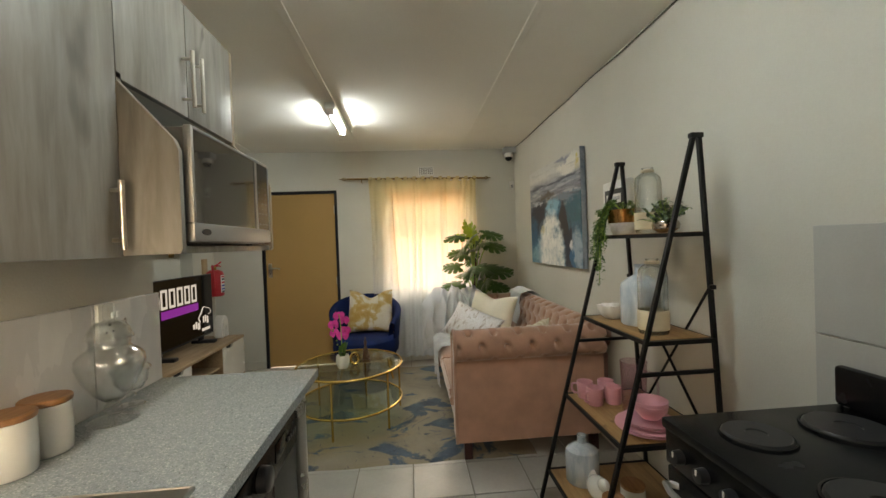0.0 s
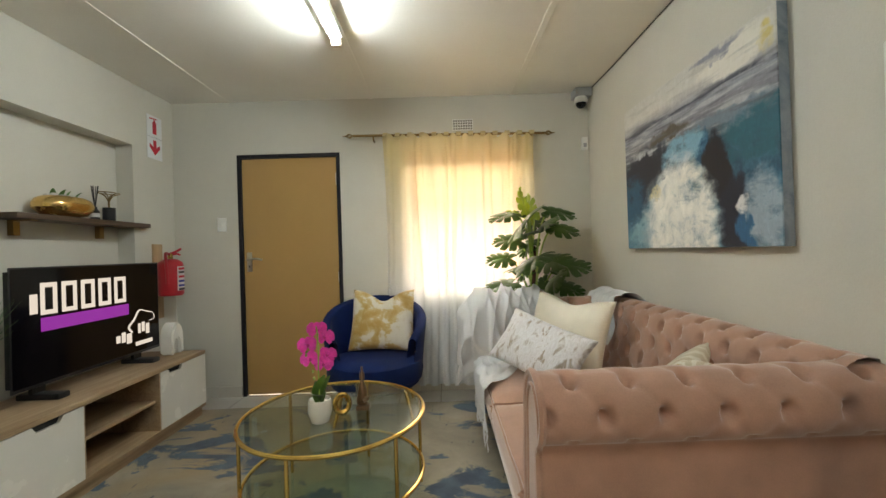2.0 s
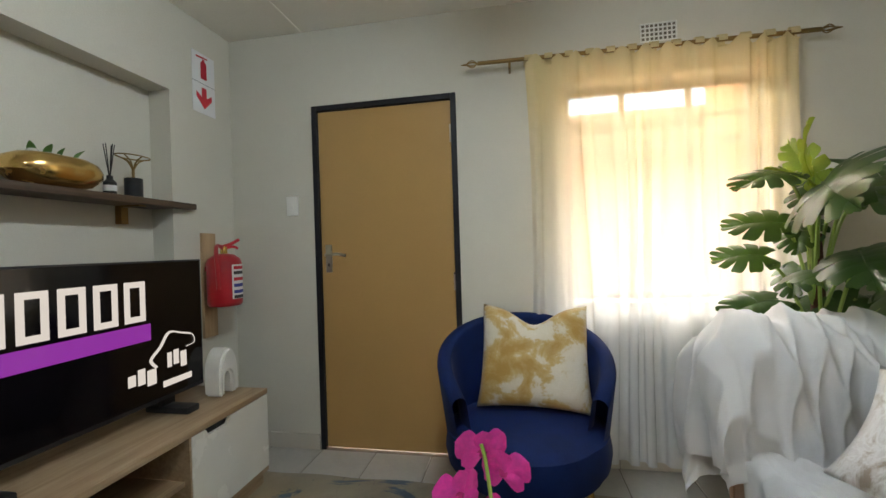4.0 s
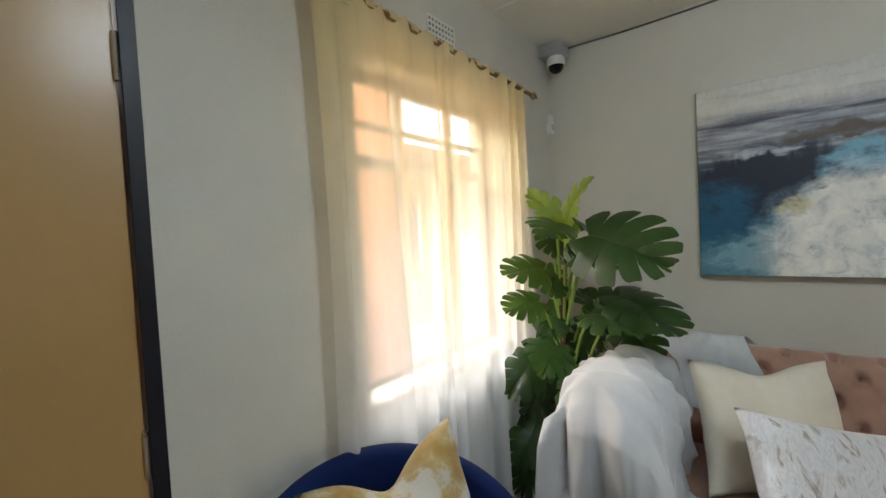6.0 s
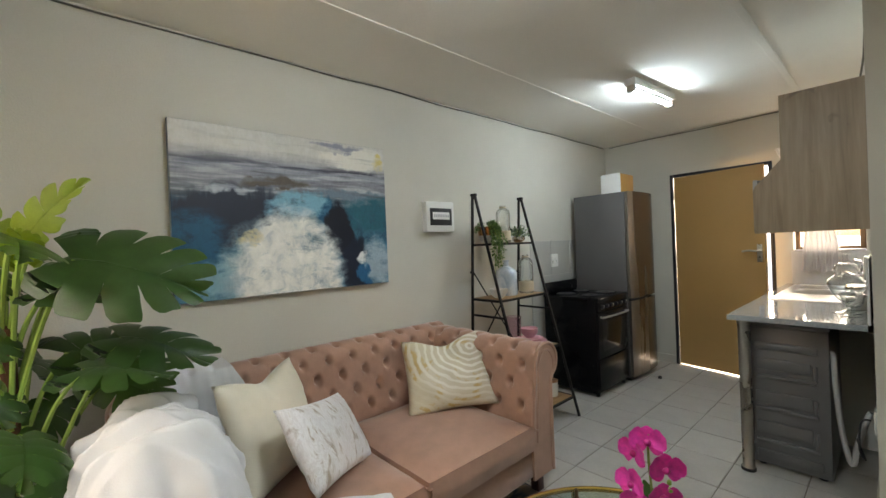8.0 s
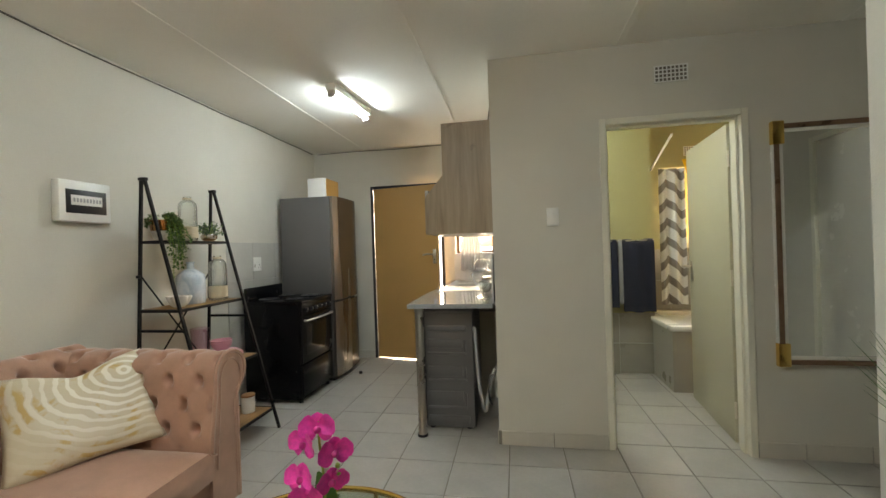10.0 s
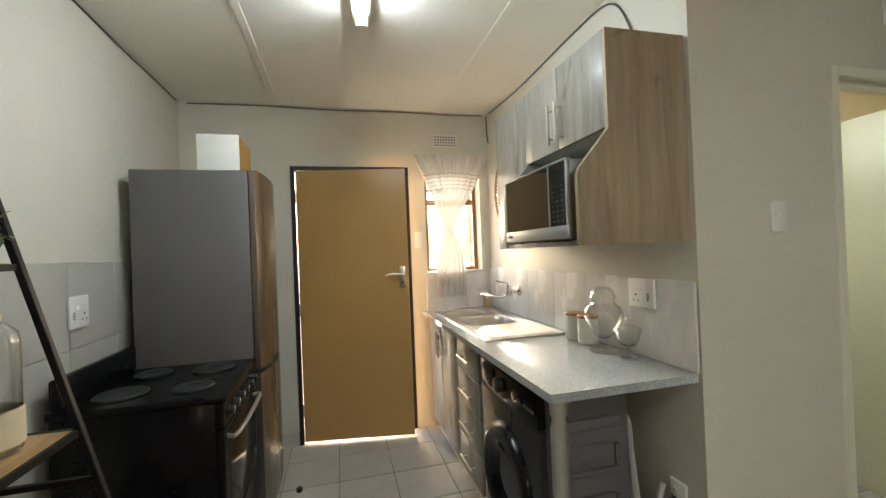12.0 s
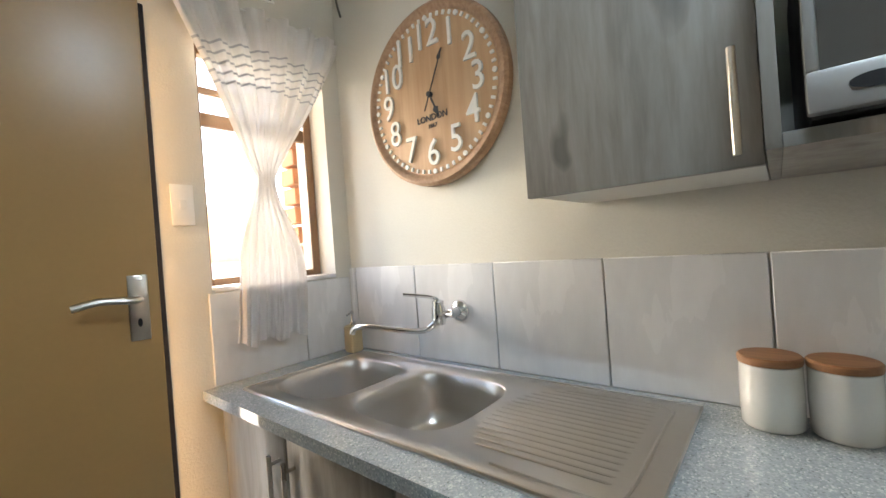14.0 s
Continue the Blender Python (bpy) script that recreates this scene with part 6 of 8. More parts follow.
def cushion(x0, x1, y0, y1, z0, z1, puff=0.022):
    bm = box(bmesh.new(), x0, x1, y0, y1, z0, z1, 0.0)
    bmesh.ops.subdivide_edges(bm, edges=bm.edges, cuts=12, use_grid_fill=True)
    cx, cy = (x0 + x1) / 2, (y0 + y1) / 2
    for v in bm.verts:
        s, t = (v.co.x - cx) / (x1 - x0) * 2, (v.co.y - cy) / (y1 - y0) * 2
        if v.co.z > z1 - 0.002:
            v.co.z += puff * (1 - s**4) * (1 - t**4) - 0.014 * max(abs(s), abs(t)) ** 10
        w = 1 - abs(v.co.z - (z0 + z1) / 2) / (z1 - z0) * 2
        if abs(s) > 0.999:
            v.co.x += math.copysign(0.014 * max(w, 0), s)
        if abs(t) > 0.999:
            v.co.y += math.copysign(0.004 * max(w, 0), t)
        v.co += 0.0025 * noise.noise_vector(v.co * 9)
    bmesh.ops.bevel(bm, geom=[e for e in bm.edges if e.calc_face_angle(0) > 0.9], offset=0.012, segments=2, affect="EDGES")
    return bm


for y0, y1 in ((S0 + 0.245, 3.83), (3.834, S1 - 0.245)):
    part("seat_cushion", cushion(SF - 0.012, 1.965, y0, y1, 0.29, 0.435), "velvet", sofa, "loose velvet seat cushion", sharp=60)
for x in (SF + 0.075, SB - 0.12):
    for y in (S0 + 0.12, S1 - 0.12):
        part("leg", box(bmesh.new(), x - 0.026, x + 0.026, y - 0.026, y + 0.026, 0.0095, 0.13, 0.004), "leg_wood", sofa, "dark reddish wooden leg")


# scatter cushions
def pillow(name, m, w, h, t, mat_name, label, chop=0.0, seed=1, sag=0.0):
    bm = bmesh.new()
    n = 26
    off = Vector((seed * 7.3, seed * 3.1, 0))

    def side(sgn):
        def f(u, v):
            s, q = 2 * u - 1, 2 * v - 1
            x = w / 2 * s * (1 - 0.085 * (1 - q * q) * abs(s) ** 3)
            y = h / 2 * q * (1 - 0.085 * (1 - s * s) * abs(q) ** 3)
            y -= chop * math.exp(-((s / 0.42) ** 2)) * ((q + 1) / 2) ** 3.0
            x -= 0.25 * chop * s * ((q + 1) / 2) ** 4
            full = max(0.0, (1 - abs(s) ** 2.6) * (1 - abs(q) ** 2.6)) ** 0.55
            if chop:
                full *= 1 - 0.35 * math.exp(-((s / 0.20) ** 2)) * ((q + 1) / 2) ** 2
            z = sgn * t / 2 * full
            wr = noise.noise(Vector((x * 9, y * 9, sgn * 3.0)) + off) * 0.009 + (0.5 - abs(noise.noise(Vector((x * 22 + y * 8, y * 22 - x * 8, sgn)) + off))) * 0.005 * (abs(s) + abs(q))
            z += wr * min(1, full * 3) * sgn
            return Vector((x, y, z - sag * s * s))
        return f
    grid(bm, side(1), n, n)
    g = bmesh.new()
    grid(g, side(-1), n, n)
    bmesh.ops.reverse_faces(g, faces=g.faces)
    me = bpy.data.meshes.new("tmp")
    g.to_mesh(me)
    g.free()
    bm.from_mesh(me)
    bpy.data.meshes.remove(me)
    bmesh.ops.remove_doubles(bm, verts=bm.verts, dist=0.0005)
    return single(name, bm, mat_name, label, "cushion", "scatter cushions", sharp=180, at=m)


def upright(at, facing, lean, roll=0):
    """A cushion standing at a point, its front turned to a compass angle (degrees from +x) and leaning back."""
    return Matrix.Translation(at) @ pose(0, 0, 0, 0, 0, facing + 90) @ pose(0, 0, 0, 90 - lean, 0, 0) @ pose(0, 0, 0, 0, 0, roll)


def lying(at, right, up):
    """A cushion whose sides run along right and up."""
    x, y = Vector(right).normalized(), Vector(up)
    y = (y - x * y.dot(x)).normalized()
    return Matrix.Translation(at) @ Matrix((x, y, x.cross(y))).transposed().to_4x4()


pillow("scatter_cushion", lying((1.722, 3.235, 0.640), (-0.28, -0.435, 0.04), (0.24, -0.13, 0.36)), 0.53, 0.47, 0.13, "marbled", "cream cushion with gold agate rings, dented on top", 0.055, 1)
pillow("scatter_cushion", lying((1.70, 4.262, 0.672), (0.343, -0.43, -0.035), (0.28, 0.20, 0.92)), 0.555, 0.47, 0.15, "cream_satin", "plain cream satin cushion", 0.04, 2)
pillow("scatter_cushion", lying((1.497, 4.108, 0.622), (0.351, -0.43, -0.134), (0.187, 0.043, 0.243)), 0.575, 0.34, 0.13, "brown_print", "white cushion with brown marbled print", 0.0, 3)

# throw over the far arm
th = thing("throw_blanket", (1.6, 4.6, 0.45), "white knitted throw draped over the sofa's far arm", "throw")
far_pf = rest_profile(S1 - 0.24, S1, 0.36, 0.838, 0.13, 0.100)


def crease(a, b, k):
    """Soft irregular folds that run down the cloth."""
    return 0.6 * noise.noise(Vector((a * 9.0, b * 2.2, k))) + 0.4 * noise.noise(Vector((a * 23.0, b * 4.0, k + 5.0)))


def drape(u, v):
    """Over the arm like a hood: the first third hangs down in front, the rest lies along the arm."""
    (y, z), _ = along(far_pf, 0.06 + 0.74 * v)
    mid_y = S1 - 0.10
    out = Vector((0, (y - mid_y) * 1.2, z - 0.70)).normalized()
    f = max(0.0, 1 - u / 0.36)
    x = SF - 0.005 + 0.52 * max(0.0, (u - 0.30) / 0.70) + 0.06 * math.sin(v * 8) * max(0.0, u - 0.6)
    along_fold = 6.5 * x + 2.6 * (v - 0.5) * (1.0 + 0.6 * math.sin(x * 9))
    ridge = (1 - abs(noise.noise(Vector((along_fold, v * 1.3, 1.0)))) * 1.6) ** 2
    lift = 0.026 + 0.055 * ridge + 0.022 * noise.noise(Vector((along_fold * 2.7, v * 4.0, 4.0))) + 0.02 * noise.noise(Vector((x * 4, v * 3, 9.0)))
    lift += 0.034 * (1 - abs(math.sin(x * 26 + 2.6 * math.sin(v * 4.0) + 5.0 * v))) ** 1.4 + 0.022 * (1 - abs(math.sin(x * 41 - 6.0 * v + 2.0 * math.sin(v * 7)))) ** 1.8
    lift = max(lift, 0.024)
    p = Vector((x, y + out.y * lift, z + out.z * lift))
    if f > 0:
        hem = 0.30 + 0.10 * math.sin(5 * v) + 0.16 * max(0.0, 0.45 - v)
        p.z = p.z + (min(hem, p.z - 0.04) - p.z) * f ** 1.15
        pleat = abs(math.sin(y * 41 + 1.6 * math.sin(y * 17) + 0.8 * f)) ** 0.7 + 0.6 * noise.noise(Vector((y * 38, f * 1.5, 7.0)))
        p.x = SF - 0.026 - 0.030 * math.sin(math.pi * min(1.0, f * 0.8 + 0.08)) - 0.080 * pleat * min(1, 3.2 * f) + 0.03 * (1 - min(1, f * 4))
        p.y = mid_y + (p.y - mid_y) * (1 + 0.10 * f)
    return p


part("arm_drape", grid(bmesh.new(), drape, 150, 100), "throw", th, sharp=180)


def seat_drape(u, v):
    x = SF - 0.045 + 0.30 * u
    y = S1 - 0.25 - (0.62 - 0.42 * u) * v + 0.02 * math.sin(u * 9)
    z = 0.466 + 0.016 * crease(x * 2, y * 3, 3.0) + 0.010 * math.sin(v * 15 + u * 4)
    z = max(z, 0.457)
    if u < 0.14:
        z -= (0.22 + 0.05 * math.sin(v * 7)) * ((0.14 - u) / 0.14) ** 0.8
        x = SF - 0.040 - 0.016 * crease(y * 2, u, 2.0) - 0.006 * math.sin(v * 30)
    return Vector((x, y, z))


part("seat_drape", grid(bmesh.new(), seat_drape, 70, 60), "throw", th, sharp=180)


def back_drape(u, v):
    (x, z), _ = along(back_pf, 0.16 + 0.40 * v)
    y = S1 - 0.03 - (0.46 + 0.04 * math.sin(v * 8)) * u
    lift = 0.040 + 0.014 * crease(y * 1.5, v, 4.0)
    return Vector((x - lift * (0.9 if v < 0.5 else 0.2), y, z + lift * min(1, 2 * v)))


part("back_drape", grid(bmesh.new(), back_drape, 60, 50), "throw", th, sharp=180)
fringe = bmesh.new()
rr = random.Random(7)
for k in range(60):
    p = seat_drape(0.0, k / 59)
    tube(fringe, [p, p + Vector((-0.006 + 0.008 * rr.random(), 0.01 * rr.random() - 0.005, -0.03 - 0.02 * rr.random())), p + Vector((0.01 * rr.random() - 0.005, 0.02 * rr.random() - 0.01, -0.06 - 0.03 * rr.random()))], 0.0022, 4)
part("fringe", fringe, "throw", th, "knotted fringe")["kind"] = "stuff"

# armchair
ac = thing("armchair", Matrix.Translation((0.445, 4.87, 0)) @ pose(0, 0, 0, 0, 0, 4), "navy velvet tub armchair on brass legs", "armchair", world=False)


def shell(u, v):
    """The curved back that runs round into the arms; u round, v up."""
    a = radians(-38 + 256 * u)
    mid = math.sin(math.pi * u) ** 0.8
    top = 0.54 + 0.272 * mid
    z = 0.27 + (top - 0.27) * v
    r = 0.325 + 0.045 * v
    return Vector((r * 1.05 * math.cos(a), 0.02 + r * 0.92 * math.sin(a), z))


def shell_solid(u, v):
    """Round the section of the shell: outside up, rounded top, inside down."""
    k = v * 3
    if k <= 1:
        return shell(u, k)
    q = shell(u, 1)
    inward = Vector((-q.x, -q.y, 0)).normalized()
    if k <= 2:
        a = math.pi * (k - 1)
        return q + inward * 0.033 * (1 - math.cos(a)) + Vector((0, 0, 0.03 * math.sin(a)))
    p = shell(u, 1 - (k - 2))
    return p + Vector((-p.x, -p.y, 0)).normalized() * 0.066


part("back_shell", grid(bmesh.new(), shell_solid, 60, 36), "navy", ac, "curved padded back and arms", sharp=180)
part("seat", turned([(0, 0.25), (0.30, 0.25), (0.335, 0.27), (0.345, 0.33), (0.335, 0.40), (0.30, 0.425), (0.18, 0.438), (0, 0.442)], 40, (0, -0.02, 0), lambda a, z: 0.05 * abs(math.cos(2 * a)) - 0.02), "navy", ac, "round padded seat")
part("base", turned([(0, 0.215), (0.30, 0.215), (0.325, 0.235), (0.33, 0.27), (0, 0.27)], 40, (0, 0.0, 0)), "navy", ac)
for sx_, sy_ in ((-1, -1), (1, -1), (-1, 1), (1, 1)):
    part("leg", tube(bmesh.new(), [(sx_ * 0.22, sy_ * 0.20, 0.225), (sx_ * 0.27, sy_ * 0.26, 0.010 if sy_ < 0 else 0.0005)], 0.015, 10, False, [1.1, 0.7]), "gold", ac, "slanted brass leg")
pillow("scatter_cushion", upright((0.492, 4.965, 0.672), 266, 16, -1), 0.52, 0.48, 0.15, "mustard", "mustard and cream printed cushion on the armchair", 0.075, 5)

# coffee table
TX, TY, RA, RB, TZ = 0.43, 3.76, 0.42, 0.44, 0.445
ct = thing("coffee_table", (TX, TY, 0.01), "oval two tier glass coffee table with brass frame", "coffee table")


def oval_ring(z, ra, rb, r):
    return tube(bmesh.new(), [(TX + ra * math.cos(a), TY + rb * math.sin(a), z) for a in (2 * math.pi * k / 64 for k in range(64))], r, 8, True)


for z, f, nm in ((TZ - 0.006, 1.0, "top"), (0.16, 0.98, "lower_shelf")):
    pl = bmesh.new()
    prism(pl, disc(TX, TY, RA * f - 0.006, RB * f - 0.006, 64), "z", z - 0.004, z + 0.004)
    gl = part(nm, pl, "table_glass", ct, "clear glass oval sheet")
    part("rim", oval_ring(z, RA * f, RB * f, 0.0095), "gold", gl, "brass rim")
for k in range(6):
    a = radians(20 + 60 * k)
    x, y = TX + (RA - 0.004) * math.cos(a), TY + (RB - 0.004) * math.sin(a)
    part("leg", rod((x, y, 0.010), (x, y, TZ - 0.008), 0.0085, 10), "gold", ct, "slim brass leg")

# orchid in a white pot
OX, OY = 0.398, 3.63
oc = thing("orchid", (OX, OY, TZ), "potted magenta orchid on the coffee table", "flower")
pot = part("pot", turned([(0, 0.0005), (0.032, 0.0005), (0.040, 0.006), (0.053, 0.052), (0.051, 0.092), (0.047, 0.104), (0.043, 0.102), (0.045, 0.085), (0, 0.085)], 32, (OX, OY, TZ)), "ceramic", oc, "white round pot")
part("soil", turned([(0, 0.071), (0.043, 0.0715), (0.0, 0.075)], 20, (OX, OY, TZ)), "soil", pot)
stemline = arc([(OX, OY, TZ + 0.085), (OX - 0.006, OY + 0.012, TZ + 0.2), (OX - 0.014, OY + 0.045, TZ + 0.31), (OX - 0.026, OY + 0.075, TZ + 0.385), (OX - 0.034, OY + 0.085, TZ + 0.41)], 6)
part("stem", tube(bmesh.new(), stemline, 0.0035, 6), "stem", oc)


def blade(bm, base, tip, width, bend, n=8, up=(0, 0, 1), hollow_=0.25):
    """A bent pointed leaf."""
    base, tip = Vector(base), Vector(tip)
    d = tip - base
    s = d.cross(Vector(up)).normalized()
    nrm = s.cross(d).normalized()
    rows = []
    for i in range(n + 1):
        t = i / n
        c = base + d * t + nrm * bend * math.sin(math.pi * t)
        w = width * math.sin(math.pi * min(t * 0.92 + 0.06, 1)) ** 0.8
        rows.append([bm.verts.new(c - s * w + nrm * w * hollow_), bm.verts.new(c), bm.verts.new(c + s * w + nrm * w * hollow_)])
    for a, b in zip(rows, rows[1:]):
        for k in (0, 1):
            bm.faces.new((a[k], a[k + 1], b[k + 1], b[k]))
    return bm


for tip, w in (((OX + 0.030, OY - 0.020, TZ + 0.215), 0.034), ((OX + 0.035, OY + 0.050, TZ + 0.19), 0.030), ((OX - 0.030, OY + 0.040, TZ + 0.17), 0.028), ((OX - 0.020, OY - 0.050, TZ + 0.135), 0.024)):
    part("leaf", blade(bmesh.new(), (OX, OY, TZ + 0.072), tip, w, 0.02), "leaf", oc)


def petal(bm, turn, length, width, curl):
    """A rounded petal, narrow at its foot, from the middle outwards."""
    c, q = math.cos(turn), math.sin(turn)

    def f(u, v):
        r = length * v
        w = width * math.sin(math.pi * min(0.5, 0.06 + v * 0.62)) * (1 - max(0, v - 0.72) ** 2 * 11.5) * (2 * u - 1)
        z = 0.10 * r + curl * length * v * v + 0.18 * abs(2 * u - 1) ** 2 * width * v + 0.05 * length * math.sin(5 * u + 6 * v)
        return Vector((r * c - w * q, r * q + w * c, z))
    return grid(bm, f, 6, 7)


def petal_flower(centre, facing, size):
    bm = bmesh.new()
    for a, ln, wd in ((90, 1.0, 0.40), (210, 0.98, 0.38), (330, 0.98, 0.38)):
        petal(bm, radians(a), size * ln, size * wd, -0.10)
    side = bmesh.new()
    for a in (22, 158):
        petal(side, radians(a), size * 1.12, size * 0.66, 0.12)
    m = Matrix.Translation(centre) @ Vector(facing).to_track_quat("Z", "Y").to_matrix().to_4x4()
    for b in (bm, side):
        bmesh.ops.transform(b, matrix=m, verts=b.verts)
    bmesh.ops.translate(side, vec=Vector(facing).normalized() * 0.003, verts=side.verts)
    fl = part("flower", bm, "orchid", oc, "magenta bloom", sharp=180)
    part("side_petals", side, "orchid", fl, sharp=180)
    h = turned([(0, -0.006), (0.008, 0), (0.010, 0.008), (0.005, 0.014), (0, 0.018)], 10)
    bmesh.ops.transform(h, matrix=m, verts=h.verts)
    part("flower_heart", h, "orchid_heart", fl)


for c, f, s in (((0.366, 3.722, 0.835), (-0.35, 1, 0.25), 0.043), ((0.398, 3.732, 0.797), (0.35, 1, 0.1), 0.042), ((0.328, 3.708, 0.768), (-0.75, 0.8, 0.05), 0.044), ((0.404, 3.742, 0.712), (0.25, 1, 0.25), 0.042), ((0.384, 3.748, 0.668), (-0.1, 1, -0.05), 0.043), ((0.332, 3.722, 0.700), (-0.7, 0.7, -0.1), 0.041)):
    petal_flower(c, f, s)
for c in ((0.318, 3.712, 0.738), (0.314, 3.716, 0.722), (0.338, 3.735, 0.640), (0.340, 3.742, 0.605)):
    part("bud", turned([(0, -0.008), (0.006, -0.003), (0.006, 0.004), (0, 0.010)], 8, c), "stem", oc)

# seated bronze figure and a brass ring on the table
fg = bmesh.new()
box(fg, 0.533, 0.595, 3.74, 3.79, TZ, TZ + 0.022, 0.004)
lathe(fg, [(0, 0.02), (0.026, 0.025), (0.030, 0.045), (0.022, 0.075), (0.020, 0.10), (0.010, 0.125), (0.008, 0.135), (0.013, 0.15), (0.012, 0.168), (0.005, 0.182), (0.006, 0.20), (0, 0.205)], 14, (0.560, 3.77, TZ))
tube(fg, arc([(0.575, 3.76, TZ + 0.04), (0.588, 3.75, TZ + 0.055), (0.57, 3.74, TZ + 0.05)], 4), 0.010, 8)
single("bronze_figurine", fg, "bronze", "small dark bronze seated figurine on the coffee table", "figurine")
rg = tube(bmesh.new(), [(0.475 + 0.03 * math.cos(a), 3.72 + 0.012 * math.cos(a), TZ + 0.045 + 0.042 * math.sin(a)) for a in (2 * math.pi * k / 28 for k in range(28))], 0.012, 8, True)
single("brass_ring_ornament", rg, "gold", "small brass ring ornament behind the orchid", "ornament")

# television unit
ts = thing("tv_stand", (-1.1, 4.18, 0), "long oak print television unit with white flap doors", "tv stand")
TX0, TXF, TY0, TY1, TZ0 = XT + 0.01, -0.862, 3.44, 4.928, 0.495
part("top", boxes((TX0, TXF + 0.002, TY0, TY1, TZ0 - 0.026, TZ0), bevel=0.002), "oak", ts, "oak print top board")
part("bottom", boxes((TX0, TXF - 0.004, TY0 + 0.001, TY1 - 0.001, 0.075, 0.098)), "oak", ts)
part("plinth", boxes((TX0 + 0.02, TXF - 0.03, TY0 + 0.01, TY1 - 0.01, 0.0, 0.075)), "oak", ts)
for y in (TY0 + 0.001, 3.865, 4.425, TY1 - 0.019):
    part("upright", boxes((TX0, TXF - 0.004, y, y + 0.018, 0.098, TZ0 - 0.026)), "oak", ts)
part("shelf", boxes((TX0 + 0.006, TXF - 0.03, 3.883, 4.425, 0.275, 0.293)), "oak", ts)
part("back_panel", boxes((TX0, TX0 + 0.006, 3.883, 4.425, 0.098, TZ0 - 0.026)), "oak", ts)
for y0, y1 in ((TY0 + 0.002, 3.872), (4.434, TY1 - 0.002)):
    d = bmesh.new()
    c = (y0 + y1) / 2 + (0.03 if y0 < 4 else -0.1)
    prism(d, [(y0, 0.10), (y1, 0.10), (y1, TZ0 - 0.029), (c + 0.075, TZ0 - 0.029), (c + 0.055, TZ0 - 0.058), (c - 0.055, TZ0 - 0.058), (c - 0.075, TZ0 - 0.029), (y0, TZ0 - 0.029)], "x", TXF - 0.016, TXF)
    fd = part("flap_door", d, "gloss_white", ts, "white flap with a cut-out grip", sharp=20)
    part("grip_shadow", boxes((TXF - 0.03, TXF - 0.018, c - 0.08, c + 0.08, TZ0 - 0.07, TZ0 - 0.028)), "dark_shadow_gap", fd)

tv = thing("television", (-1.13, 4.26, TZ0), "flat screen television showing a dark start screen", "television")
VX, VY0, VY1, VZ0, VZ1 = -1.10, 3.755, 4.775, 0.565, 1.173
part("case", boxes((VX - 0.05, VX - 0.004, VY0 + 0.02, VY1 - 0.02, VZ0 + 0.02, VZ1 - 0.02), (VX - 0.006, VX, VY0, VY1, VZ0, VZ1), bevel=0.003), "dark_plastic", tv)
scr = part("screen", boxes((VX - 0.002, VX + 0.0015, VY0 + 0.008, VY1 - 0.008, VZ0 + 0.018, VZ1 - 0.008)), "screen", tv)


def on_screen(name, outline, mat_name, lift=0.003):
    b = bmesh.new()
    prism(b, [(VY0 + u, VZ0 + v) for u, v in outline], "x", VX + 0.0016, VX + lift)
    part(name, b, mat_name, scr)


def hollow_block(u0, u1, lo, hi, w):
    """A plain hollow shape the size of a title letter."""
    b = bmesh.new()
    for p in ((u0, u0 + w, lo, hi), (u1 - w, u1, lo, hi), (u0 + w, u1 - w, lo, lo + w), (u0 + w, u1 - w, hi - w, hi)):
        box(b, VX + 0.0016, VX + 0.003, VY0 + p[0], VY0 + p[1], VZ0 + p[2], VZ0 + p[3])
    part("title_block", b, "screen_white", scr)


for k in range(5):
    u = 0.15 + 0.118 * k
    hollow_block(u, u + 0.092, 0.36, 0.525, 0.024)
on_screen("side_block", [(0.095, 0.37), (0.135, 0.37), (0.135, 0.47), (0.095, 0.47)], "screen_white")
on_screen("purple_bar", [(0.15, 0.275), (0.735, 0.275), (0.735, 0.345), (0.15, 0.345)], "screen_purple")
cl = bmesh.new()
tube(cl, arc([(VX + 0.002, VY0 + 0.756, VZ0 + 0.15), (VX + 0.002, VY0 + 0.728, VZ0 + 0.19), (VX + 0.002, VY0 + 0.775, VZ0 + 0.235), (VX + 0.002, VY0 + 0.822, VZ0 + 0.29), (VX + 0.002, VY0 + 0.893, VZ0 + 0.275), (VX + 0.002, VY0 + 0.954, VZ0 + 0.255), (VX + 0.002, VY0 + 0.964, VZ0 + 0.215), (VX + 0.002, VY0 + 0.917, VZ0 + 0.205)], 6), 0.009, 6, False, None, 0.2)
part("cloud_outline", cl, "screen_white", scr)
for k, (u0, u1, lo, hi) in enumerate(((0.628, 0.661, 0.105, 0.15), (0.671, 0.704, 0.10, 0.165), (0.713, 0.756, 0.085, 0.15), (0.813, 0.836, 0.135, 0.20), (0.846, 0.874, 0.14, 0.205), (0.884, 0.917, 0.12, 0.19), (0.789, 0.945, 0.055, 0.082))):
    on_screen("caption_block", [(u0, lo), (u1, lo), (u1, hi), (u0, hi)], "screen_white")
for y in (3.92, 4.60):
    o = bmesh.new()
    prism(o, [(y - 0.035, VZ0 + 0.004), (y + 0.035, VZ0 + 0.004), (y + 0.035, TZ0 + 0.03), (y + 0.02, TZ0 + 0.0005), (y - 0.02, TZ0 + 0.0005), (y - 0.035, TZ0 + 0.03)], "x", VX - 0.05, VX - 0.03)
    box(o, VX - 0.12, VX + 0.10, y - 0.035, y + 0.035, TZ0 + 0.0005, TZ0 + 0.032, 0.008)
    part("foot", o, "dark_plastic", tv)

# arch ornament
ao = bmesh.new()
